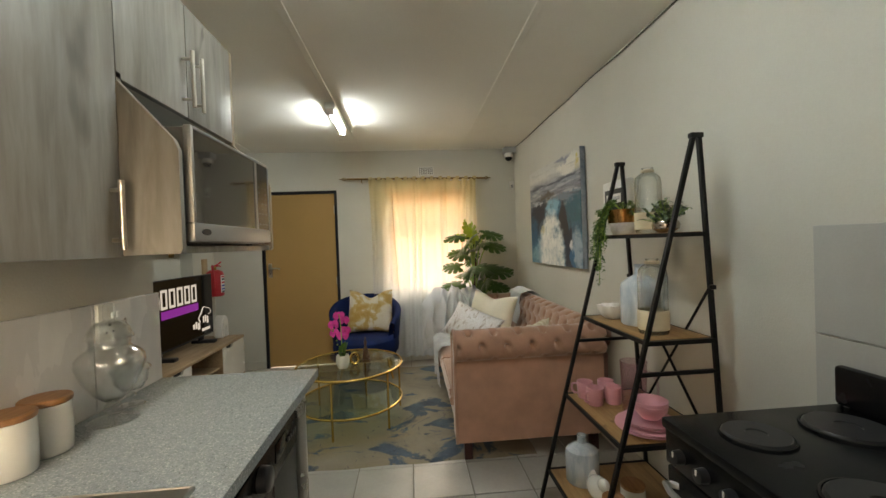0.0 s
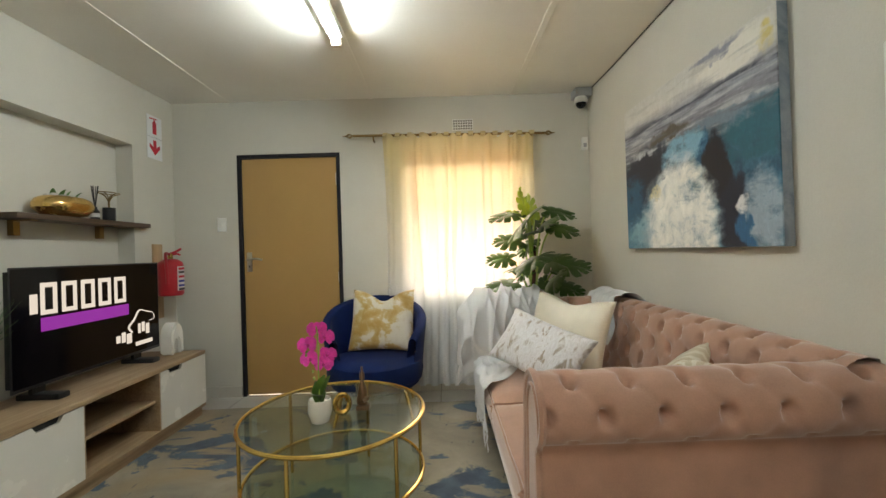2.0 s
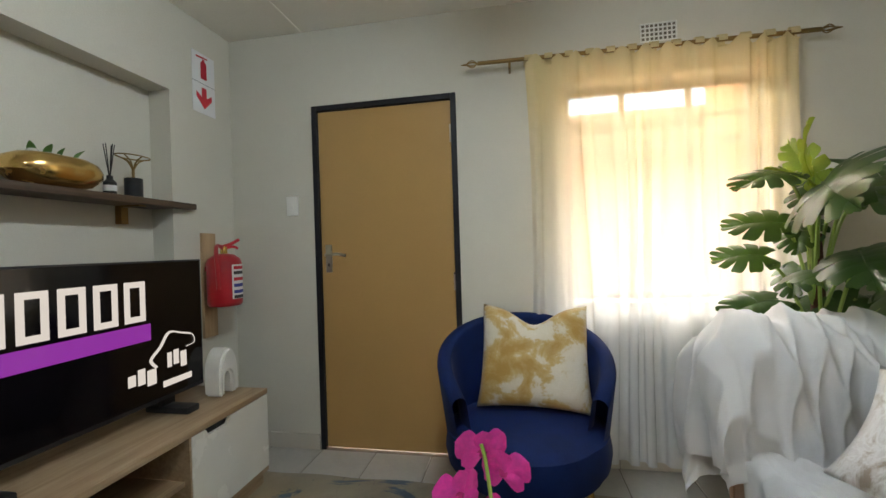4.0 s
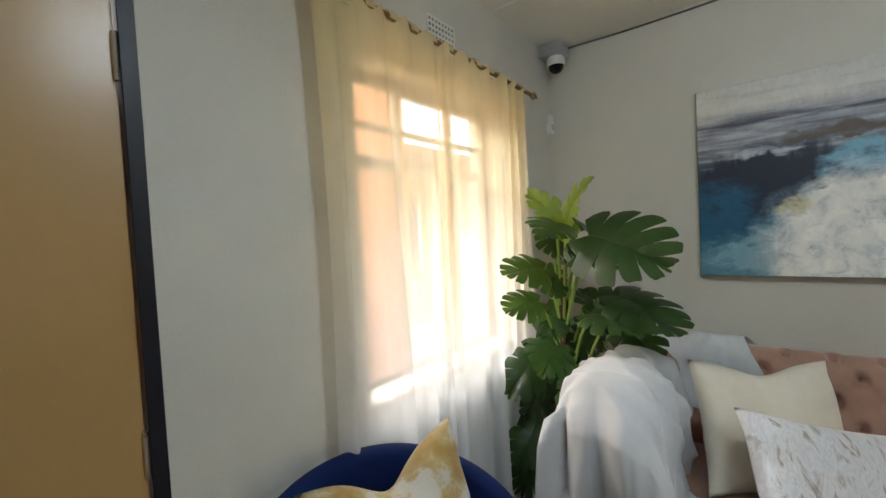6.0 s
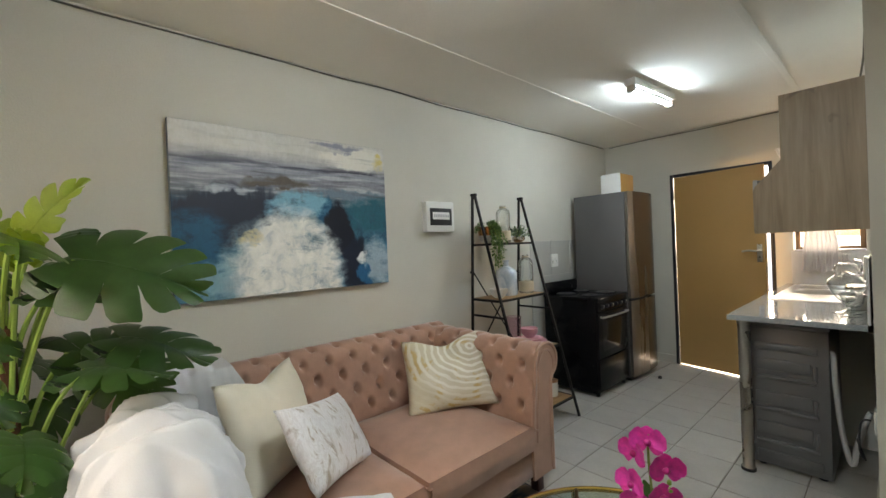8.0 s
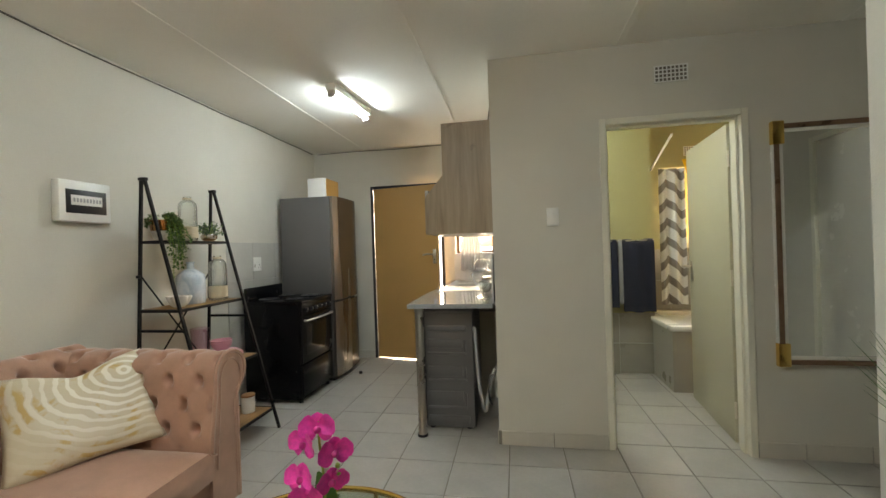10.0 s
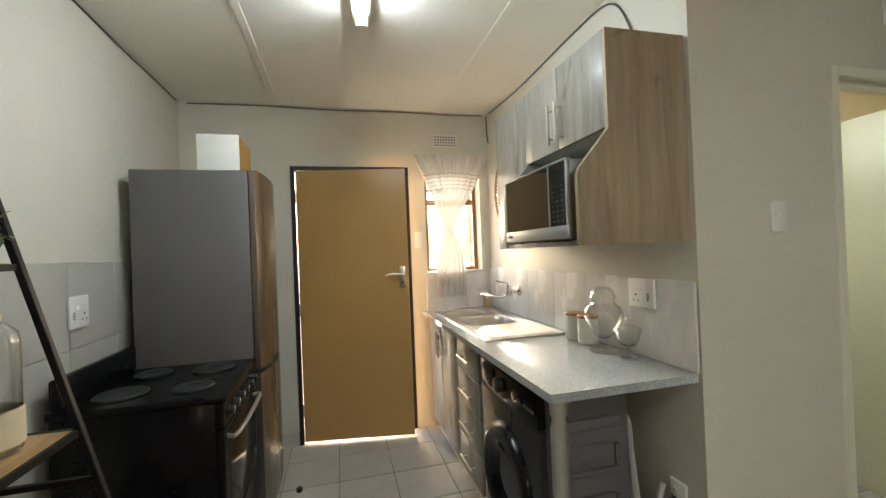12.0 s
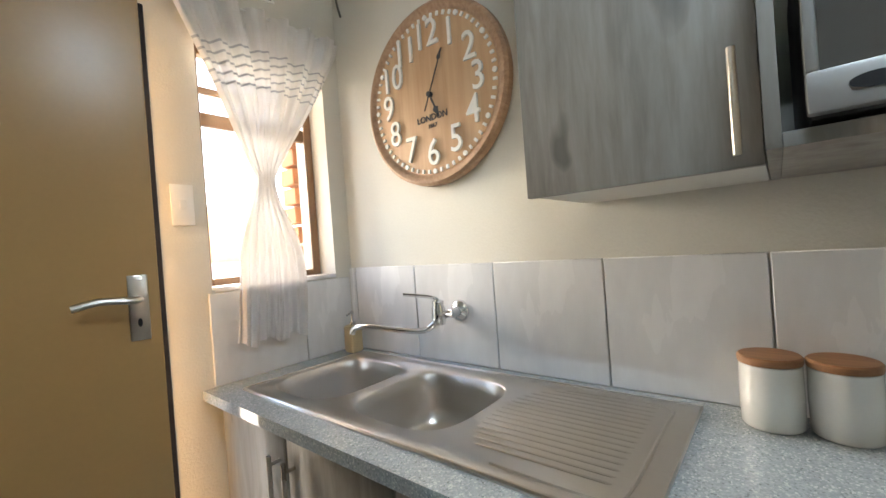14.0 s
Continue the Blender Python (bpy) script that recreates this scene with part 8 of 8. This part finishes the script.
rk = thing("ladder_shelf", (1.92, 2.23, 0), "black metal ladder shelf with four wooden boards", "shelf rack")


def front_x(z):
    return 1.612 + (RTX - 1.612) * z / RTZ


def back_x(z):
    return 2.215 + (RTX + 0.02 - 2.215) * z / RTZ


def square_bar(p, q, w=0.018, d=0.018):
    p, q = Vector(p), Vector(q)
    ax = (q - p).normalized()
    s = ax.orthogonal().normalized() if abs(ax.y) > 0.9 else Vector((0, 1, 0)).cross(ax).normalized()
    t = ax.cross(s)
    bm = bmesh.new()
    ends = [[bm.verts.new(c + s * a * w / 2 + t * b * d / 2) for a, b in ((-1, -1), (1, -1), (1, 1), (-1, 1))] for c in (p, q)]
    for k in range(4):
        bm.faces.new((ends[0][k], ends[0][(k + 1) % 4], ends[1][(k + 1) % 4], ends[1][k]))
    bm.faces.new(list(reversed(ends[0]))), bm.faces.new(ends[1])
    bmesh.ops.recalc_face_normals(bm, faces=bm.faces)
    bmesh.ops.bevel(bm, geom=bm.edges[:], offset=0.002, segments=1, affect="EDGES")
    return bm


for y in (RY0, RY1):
    part("front_leg", square_bar((1.612, y, 0.001), (RTX, y, RTZ)), "rack_metal", rk)
    part("back_leg", square_bar((2.215, y, 0.001), (RTX + 0.022, y, RTZ)), "rack_metal", rk)
    part("top_cap", boxes((RTX - 0.016, RTX + 0.036, y - 0.013, y + 0.013, RTZ - 0.012, RTZ + 0.008), bevel=0.003), "rack_metal", rk)
    part("side_bar", square_bar((front_x(0.84), y, 0.84), (back_x(0.84), y, 0.84), 0.016, 0.016), "rack_metal", rk)
SHELVES = (1.405, 0.975, 0.56, 0.158)
for z in SHELVES:
    x0, x1 = front_x(z) - 0.004, back_x(z) + 0.004
    bd_ = part("board", boxes((x0 + 0.012, x1 - 0.012, RY0 + 0.013, RY1 - 0.013, z - 0.016, z), bevel=0.002), "rack_wood", rk, "brown wooden shelf board")
    fr_ = bmesh.new()
    for a, b, c, d in ((x0, x0 + 0.011, RY0 + 0.012, RY1 - 0.012), (x1 - 0.011, x1, RY0 + 0.012, RY1 - 0.012), (x0, x1, RY0 - 0.010, RY0 + 0.012), (x0, x1, RY1 - 0.012, RY1 + 0.010)):
        box(fr_, a, b, c, d, z - 0.02, z - 0.002)
    part("shelf_frame", fr_, "rack_metal", bd_)
part("cross_brace", square_bar((back_x(1.18), RY0, 1.18), (back_x(0.45), RY1, 0.45), 0.014, 0.006), "rack_metal", rk)
part("cross_brace", square_bar((back_x(1.18) - 0.008, RY1, 1.18), (back_x(0.45) - 0.008, RY0, 0.45), 0.014, 0.006), "rack_metal", rk)
for y in (RY0, RY1):
    part("brace_knob", turned([(0, -0.011), (0.013, -0.008), (0.013, 0.008), (0, 0.011)], 10, (back_x(1.18), y - 0.014 if y == RY0 else y + 0.014, 1.18)), "rack_metal", rk)


def glass_bottle(at, r, h, band, label):
    b = thing("glass_bottle", Matrix.Translation(at), label, "bottle", "glass bottles on the rack", world=False)
    part("body", turned(hollow([(0, 0.001), (r * 0.92, 0.001), (r, 0.01), (r, h * 0.76), (r * 0.93, h * 0.85), (r * 0.6, h * 0.915), (r * 0.40, h * 0.93), (r * 0.40, h * 0.985), (r * 0.46, h)], 0.0035), 40), "bottle_glass", b, sharp=50)
    part("cord_band", turned([(r * 1.015, h * 0.06), (r * 1.04, h * 0.07)] + [(r * (1.045 + 0.012 * (k % 2)), h * (0.07 + 0.24 * k / 22)) for k in range(23)] + [(r * 1.015, h * 0.32)], 36), band, b, "wound cream cord band")
    part("neck_cord", turned([(r * 0.42, h * 0.93), (r * 0.50, h * 0.938), (r * 0.50, h * 0.968), (r * 0.42, h * 0.975)], 24), band, b)
    return b


S1z, S2z, S3z, S4z = SHELVES
glass_bottle((2.075, 2.225, S1z + 0.0005), 0.058, 0.305, "rope", "tall clear glass bottle wound with cream cord")
glass_bottle((1.985, 2.065, S2z + 0.0005), 0.060, 0.32, "rope", "clear glass jar wound with cream cord")


def ceramic_jug(at, r, h, label):
    b = thing("ceramic_bottle", Matrix.Translation(at), label, "vase", "blue ceramic bottles", world=False)
    part("body", turned([(0, 0.0005), (r * 0.93, 0.0005), (r, 0.008), (r, h * 0.60), (r * 0.93, h * 0.69), (r * 0.55, h * 0.78), (r * 0.27, h * 0.83), (r * 0.24, h * 0.95), (r * 0.29, h * 0.965), (r * 0.29, h), (r * 0.22, h), (r * 0.19, h * 0.9), (0, h * 0.88)], 40), "blue_ceramic", b)
    return b


ceramic_jug((2.04, 2.255, S2z + 0.0005), 0.088, 0.285, "mottled pale blue ceramic bottle with a short neck")
ceramic_jug((1.79, 2.40, S4z + 0.0005), 0.082, 0.235, "small mottled pale blue ceramic bottle on the lowest board")

# trailing plant in a copper and stone bowl
tpn = thing("trailing_plant", (2.06, 2.435, S1z), "trailing green plant in a copper topped bowl", "potted plant")
BX, BY = 2.065, 2.43
part("bowl", turned([(0, 0.0005), (0.045, 0.0005), (0.064, 0.02), (0.074, 0.060), (0, 0.060)], 28, (BX, BY, S1z)), "marble", tpn, "white stone lower bowl")
part("bowl_band", turned([(0.0745, 0.0605), (0.083, 0.128), (0.080, 0.129), (0.071, 0.065), (0, 0.065)], 28, (BX, BY, S1z)), "copper", tpn, "polished copper rim")
rr = random.Random(21)
lf = bmesh.new()


def small_leaf(bm, c, size, rnd):
    d = Vector((rnd.uniform(-1, 1), rnd.uniform(-1, 1), rnd.uniform(-0.8, 0.4))).normalized()
    blade(bm, c, Vector(c) + d * size * 2, size * 0.62, size * 0.2, 3)


vines = bmesh.new()
for k in range(22):
    a = rr.gauss(2.85, 0.30) if k < 18 else rr.random() * 6.28
    out = rr.uniform(0.03, 0.09)
    drop = rr.uniform(0.10, 0.36) if k < 18 else rr.uniform(-0.03, 0.02)
    line = arc([(BX, BY, S1z + 0.11), (BX + 0.06 * math.cos(a), BY + 0.06 * math.sin(a), S1z + 0.16), (BX + (0.07 + out * 0.6) * math.cos(a) - 0.015, BY + (0.07 + out * 0.6) * math.sin(a), S1z + 0.11 - drop * 0.35), (BX + (0.07 + out * 0.7) * math.cos(a) - 0.02 + rr.uniform(-0.02, 0.02), BY + (0.07 + out * 0.7) * math.sin(a) + rr.uniform(-0.02, 0.02), S1z + 0.10 - drop)], 7)
    tube(vines, line, 0.0016, 4)
    for p in line[6:]:
        for _ in range(4):
            small_leaf(lf, p + Vector((rr.uniform(-0.012, 0.012), rr.uniform(-0.012, 0.012), rr.uniform(-0.01, 0.012))), rr.uniform(0.007, 0.012), rr)
part("vines", vines, "stem", tpn)["kind"] = "stuff"
part("leaves", lf, "fern", tpn, "many small green leaves", sharp=180)["kind"] = "stuff"

# little grey-green plant in a silver bowl
sp = thing("small_plant", (2.05, 2.06, S1z), "small grey green plant in a silver bowl", "potted plant")
part("bowl", turned([(0, 0.0005), (0.03, 0.0005), (0.052, 0.016), (0.056, 0.034), (0.048, 0.05), (0.044, 0.048), (0.05, 0.034), (0, 0.03)], 28, (2.05, 2.06, S1z)), "silver_bowl", sp, "polished metal bowl")
lf2, tw = bmesh.new(), bmesh.new()
for k in range(34):
    a, el = rr.random() * 6.28, rr.uniform(0.1, 1.3)
    ln = rr.uniform(0.06, 0.115)
    tip = Vector((2.05 + ln * math.cos(a) * math.cos(el), 2.06 + ln * math.sin(a) * math.cos(el), S1z + 0.045 + ln * math.sin(el)))
    base = Vector((2.05, 2.06, S1z + 0.04))
    tube(tw, [base, tip], 0.0014, 4)
    for f in (0.45, 0.6, 0.75, 0.9, 1.0):
        for _ in range(2):
            small_leaf(lf2, base.lerp(tip, f), rr.uniform(0.008, 0.014), rr)
part("twigs", tw, "stem", sp)["kind"] = "stuff"
part("leaves", lf2, "grey_leaf", sp, "many small rounded leaves", sharp=180)["kind"] = "stuff"

# fluted white bowl, in place of one shaped as sculpted hands
wb = turned([(0, 0.0005), (0.030, 0.0005), (0.048, 0.018), (0.061, 0.050), (0.064, 0.070), (0.060, 0.071), (0.053, 0.050), (0.040, 0.022), (0, 0.012)], 96, (1.985, 2.42, S2z), lambda a, z: 0.26 * (abs(math.sin(3.5 * a + z * 22)) - 0.6) * min(1, z * 30) + 0.12 * math.cos(a) ** 2)
single("fluted_bowl", wb, "plaster_white", "white plaster bowl with flutes in place of sculpted hands", "bowl")


# pink crockery
def mug(at, turn):
    m = thing("mug", Matrix.Translation(at) @ pose(0, 0, 0, 0, 0, turn), "plain pink stoneware mug", "mug", "pink mugs", world=False)
    part("cup", turned([(0, 0.0005), (0.034, 0.0005), (0.037, 0.004), (0.041, 0.085), (0.0395, 0.0865), (0.038, 0.085), (0.034, 0.008), (0, 0.006)], 30), "pink_ceramic", m)
    part("handle", tube(bmesh.new(), arc([(0.038, 0, 0.07), (0.062, 0, 0.066), (0.066, 0, 0.04), (0.056, 0, 0.022), (0.036, 0, 0.02)], 5), 0.0055, 8), "pink_ceramic", m)
    return m


m0 = mug((1.84, 2.455, S3z + 0.0005), 150)
for x, y, a in ((1.85, 2.36, 200), (1.95, 2.45, 40), (1.945, 2.36, 75)):
    copy_thing(m0, Matrix.Translation((x, y, S3z + 0.0005)) @ pose(0, 0, 0, 0, 0, a))
jg = thing("glass_jug", (1.99, 2.245, S3z), "pink tinted glass jug", "jug")
part("body", turned(hollow([(0, 0.001), (0.050, 0.001), (0.053, 0.008), (0.056, 0.12), (0.060, 0.235), (0.061, 0.24)], 0.003), 40, (1.99, 2.245, S3z)), "pink_glass", jg, sharp=50)
part("rim", tube(bmesh.new(), [(1.99 + 0.0595 * math.cos(a), 2.245 + 0.0595 * math.sin(a), S3z + 0.2415) for a in (math.tau * k / 36 for k in range(36))], 0.0018, 6, True), "pink_glass", jg, "rounded rim")
part("handle", tube(bmesh.new(), arc([(2.012, 2.192, S3z + 0.21), (2.03, 2.150, S3z + 0.205), (2.038, 2.130, S3z + 0.15), (2.03, 2.145, S3z + 0.08), (2.012, 2.193, S3z + 0.05)], 6), 0.006, 10), "pink_glass", jg)
PXc, PYc = 1.955, 2.075
for k, R in enumerate((0.136, 0.134, 0.108, 0.106)):
    single("plate", turned([(0, 0.0), (0.07, 0.0), (0.085, 0.004), (R - 0.004, 0.012), (R, 0.0155), (R - 0.003, 0.0165), (0.08, 0.008), (0, 0.006)], 40, (PXc, PYc, S3z + 0.0008 + 0.0095 * k)), "pink_ceramic", "pink stoneware plate in a stack", "plate", "stacked pink plates")
for k in range(2):
    single("bowl", turned([(0, 0.0), (0.036, 0.0), (0.040, 0.006), (0.066, 0.035), (0.072, 0.062), (0.070, 0.063), (0.062, 0.036), (0.036, 0.010), (0, 0.008)], 36, (PXc + 0.01, PYc, S3z + 0.047 + 0.016 * k)), "pink_ceramic", "pink stoneware bowl on the plates", "bowl", "pink bowls")

# lowest board: bird ornament and canisters
bo = bmesh.new()
bmesh.ops.create_uvsphere(bo, u_segments=20, v_segments=12, radius=1, matrix=Matrix.Translation((1.80, 2.245, S4z + 0.052)) @ Matrix.Diagonal((0.05, 0.075, 0.05, 1)))
bmesh.ops.create_uvsphere(bo, u_segments=14, v_segments=10, radius=1, matrix=Matrix.Translation((1.795, 2.18, S4z + 0.105)) @ Matrix.Diagonal((0.026, 0.03, 0.028, 1)))
tube(bo, [(1.80, 2.30, S4z + 0.06), (1.80, 2.36, S4z + 0.10), (1.80, 2.385, S4z + 0.135)], 0.03, 8, False, [1, 0.7, 0.15], 0.5)
box(bo, 1.775, 1.825, 2.21, 2.285, S4z + 0.0005, S4z + 0.012)
single("bird_ornament", bo, "ceramic", "glossy white ceramic bird ornament", "ornament")
for x, y, s in ((1.90, 2.12, 1.05), (1.78, 2.055, 0.95)):
    c = copy_thing(can, Matrix.Translation((x, y, S4z + 0.0005)) @ Matrix.Scale(s, 4))
    c["label"] = "white ceramic canister with a wooden lid on the rack"
    c["group"] = "canisters on the rack"

# ---- bathroom ----
bt_mesh = mesh_of("wall_tile", box(bmesh.new(), 0.002, 0.331, 0.0, 0.008, 0.002, 0.331, 0.002, 1), "bath_tile")
bath_dado = setting("bath_dado", boxes((-1.485, XK - 0.123, 0.4405, 0.446, 0.0, 0.60)), "pale_grout", "tiled lower wall of the bathroom", "wall tiles")
for i in range(4):
    for j in range(2):
        o = new("wall_tile", bt_mesh)
        o.parent = bath_dado
        o.matrix_basis = Matrix.Translation((-1.485 + 0.333 * i, 0.4442, 0.005 + 0.300 * j)) @ Matrix.Diagonal((1 if i < 3 else 0.98, 1, 0.895, 1))
bath_panel = setting("bath_splash", boxes((XW, -1.44, 0.0005, 0.006, 0.55, 1.2)), "pale_grout", "tiled wall behind the bath", "wall tiles")
for i in range(3):
    for j in range(2):
        o = new("wall_tile", bt_mesh)
        o.parent = bath_panel
        o.matrix_basis = Matrix.Translation((XW + 0.333 * i, 0.0045, 0.545 + 0.333 * j))
tub = thing("bathtub", (-1.95, 0.5, 0), "white built-in bathtub with a tiled front", "bathtub")
part("surround", boxes((-2.44, -1.46, 0.05, 0.95, 0.0, 0.52)), "bath_tile", tub, "tiled bath surround")
part("rim", boxes((-2.44, -1.445, 0.05, 0.16, 0.52, 0.57), (-2.44, -1.445, 0.86, 0.965, 0.52, 0.57), (-2.44, -2.32, 0.16, 0.86, 0.52, 0.57), (-1.56, -1.445, 0.16, 0.86, 0.52, 0.57), bevel=0.012), "ceramic", tub)
part("basin", boxes((-2.32, -1.56, 0.16, 0.86, 0.521, 0.53)), "ceramic", tub)
trl = thing("towel_rail", (-1.08, 0.45, 1.2), "chrome towel rail on the bathroom wall", "towel rail")
part("rail", rod((-1.478, 0.50, 1.31), (-0.62, 0.50, 1.31), 0.008, 10), "chrome", trl)
for x in (-1.465, -0.64):
    part("post", rod((x, 0.44, 1.31), (x, 0.502, 1.31), 0.009, 10), "chrome", trl)


def towel(x0, x1, low, mat_name, label, thick=0.018):
    b = bmesh.new()

    def f(u, v):
        x = x0 + (x1 - x0) * u
        a = v * 2 - 1
        z = 1.322 - (1.322 - low) * abs(a) ** 1.02 + 0.006 * math.sin(u * 9)
        y = 0.50 + (0.022 if a > 0 else -0.018) * min(1, abs(a) * 12) + 0.006 * math.sin(u * 14 + a)
        return Vector((x, y, z))
    grid(b, f, 16, 40)
    return single("towel", b, mat_name, label, "towel", "towels on the rail", sharp=180)


towel(-1.145, -0.93, 0.66, "towel", "dark navy bath towel over the rail")
towel(-1.185, -1.152, 0.70, "grey_cloth", "pale grey hand towel over the rail")
towel(-1.475, -1.19, 0.62, "towel", "dark navy bath towel over the rail")
sc = thing("shower_curtain", (-1.6, 0.4, 0.7), "white shower curtain with grey chevrons", "shower curtain")
part("cloth", grid(bmesh.new(), lambda u, v: Vector((-1.60 - 0.24 * u, 0.30 + 0.03 * math.sin(u * 13), 2.02 - 1.36 * v)), 60, 16), "chevron", sc, sharp=180)
part("rail", rod((-1.47, 1.05, 2.18), (-1.62, 0.01, 2.06), 0.010, 8), "white_plastic", sc)
yc = thing("yellow_curtain", (-2.1, 0.04, 1.3), "yellow voile curtain tied back at the bathroom window", "curtain")
part("voile", grid(bmesh.new(), lambda u, v: Vector((-2.10 - (0.20 - 0.10 * math.sin(v * 2.6)) * (1.9 * u - 0.9), 0.05 + 0.02 * math.sin(u * 22), 2.15 - 0.82 * v)), 40, 20), "yellow_voile", yc, sharp=180)
wp = thing("window_plant", (-1.78, -0.03, 1.215), "small plant in a white pot on the bathroom sill", "potted plant")
part("pot", turned([(0, 0.003), (0.03, 0.003), (0.04, 0.07), (0, 0.07)], 18, (-1.80, -0.03, 1.215)), "ceramic", wp)
pb = bmesh.new()
rr = random.Random(5)
for k in range(30):
    small_leaf(pb, (-1.80 + rr.uniform(-0.03, 0.03), -0.03 + rr.uniform(-0.02, 0.02), 1.29 + rr.uniform(0, 0.10)), 0.014, rr)
part("leaves", pb, "fern", wp, sharp=180)["kind"] = "stuff"

# ---- outside ----
nb = thing("neighbour_house", (2.0, 9.2, -0.16), "orange face brick house across the yard", "house")
part("wall", boxes((-6.0, 9.0, 9.0, 9.6, -0.16, 2.7)), "mortar", nb)
brick_bm = bmesh.new()
rr = random.Random(2)
for j in range(33):
    for i in range(52):
        x = -0.6 + 0.232 * 0.5 * (j % 2) + 0.232 * i * 0.5
        if i % 2 == 0 and x < 5.5:
            box(brick_bm, x, x + 0.222, 8.99 - 0.003 * rr.random(), 9.02, -0.15 + 0.085 * j, -0.15 + 0.085 * j + 0.073)
part("bricks", brick_bm, "brick", nb, "courses of orange bricks")["kind"] = "stuff"
part("roof", boxes((-6.5, 9.5, 8.4, 12.0, 2.7, 2.82)), "roof", nb)
for x in (-1.6, 3.9):
    wv = part("window", boxes((x, x + 1.2, 8.965, 8.985, 0.9, 2.0)), "black_gloss", nb, "dark window")
    for k in range(3):
        part("window_bar", boxes((x + 0.6 * k - 0.02, x + 0.6 * k + 0.02, 8.955, 8.964, 0.9, 2.0)), "white_steel", wv)
pl_ = thing("brick_pillar", (1.82, 6.6, -0.16), "orange face brick veranda pillar", "pillar")
part("core", boxes((2.12, 2.42, 6.72, 7.02, -0.16, 2.76)), "mortar", pl_)
pb_ = bmesh.new()
for j in range(34):
    z = -0.15 + 0.085 * j
    o = 0.006
    if j % 2:
        box(pb_, 2.12 - o, 2.27, 6.72 - o, 7.02 + o, z, z + 0.073), box(pb_, 2.28, 2.42 + o, 6.72 - o, 7.02 + o, z, z + 0.073)
    else:
        box(pb_, 2.12 - o, 2.42 + o, 6.72 - o, 6.865, z, z + 0.073), box(pb_, 2.12 - o, 2.42 + o, 6.875, 7.02 + o, z, z + 0.073)
part("bricks", pb_, "brick", pl_, "orange bricks")["kind"] = "stuff"
wh = thing("white_building", (9.0, 9.0, -0.16), "pale plastered building further along the yard", "building")
part("wall", boxes((7.0, 13.0, 4.5, 8.2, -0.16, 3.2)), "outer_plaster", wh)
part("roof", boxes((6.7, 13.3, 4.2, 8.5, 3.2, 3.35)), "roof", wh)
part("door", boxes((6.975, 6.995, 5.4, 6.3, -0.15, 1.95)), "card_tan", wh, "tan door")
hb = bmesh.new()
rr = random.Random(8)
for k in range(420):
    small_leaf(hb, (-1.2 + rr.uniform(-0.9, 0.9), 8.2 + rr.uniform(-0.45, 0.45), rr.uniform(0.0, 1.5)), 0.06, rr)
hedge = thing("shrub", (-1.2, 8.2, -0.16), "green garden shrub by the brick wall", "shrub")
part("foliage", hb, "bush", hedge, sharp=180)["kind"] = "stuff"
part("branches", tube(bmesh.new(), [(-1.2, 8.2, -0.16), (-1.25, 8.2, 0.6), (-1.1, 8.2, 1.3)], 0.03, 6), "bark", hedge)
# yard on the kitchen side: thatched shade roof on poles
um = thing("thatched_shade", (-0.9, -4.6, -0.16), "thatched garden shade roof on poles", "garden shade")
part("thatch", turned([(0, 2.35), (0.5, 2.15), (1.9, 1.55), (1.95, 1.47), (0.4, 2.0), (0, 2.1)], 30, (-0.9, -4.6, -0.16), lambda a, z: 0.03 * math.sin(9 * a)), "thatch", um)
part("pole", rod((-0.9, -4.6, -0.16), (-0.9, -4.6, 2.0), 0.07, 10), "bark", um)
bw = thing("boundary_wall", (0, -9, -0.16), "pale plastered boundary wall of the yard", "wall")
part("wall", boxes((-14, 14, -9.2, -9.0, -0.16, 1.6)), "outer_plaster", bw)
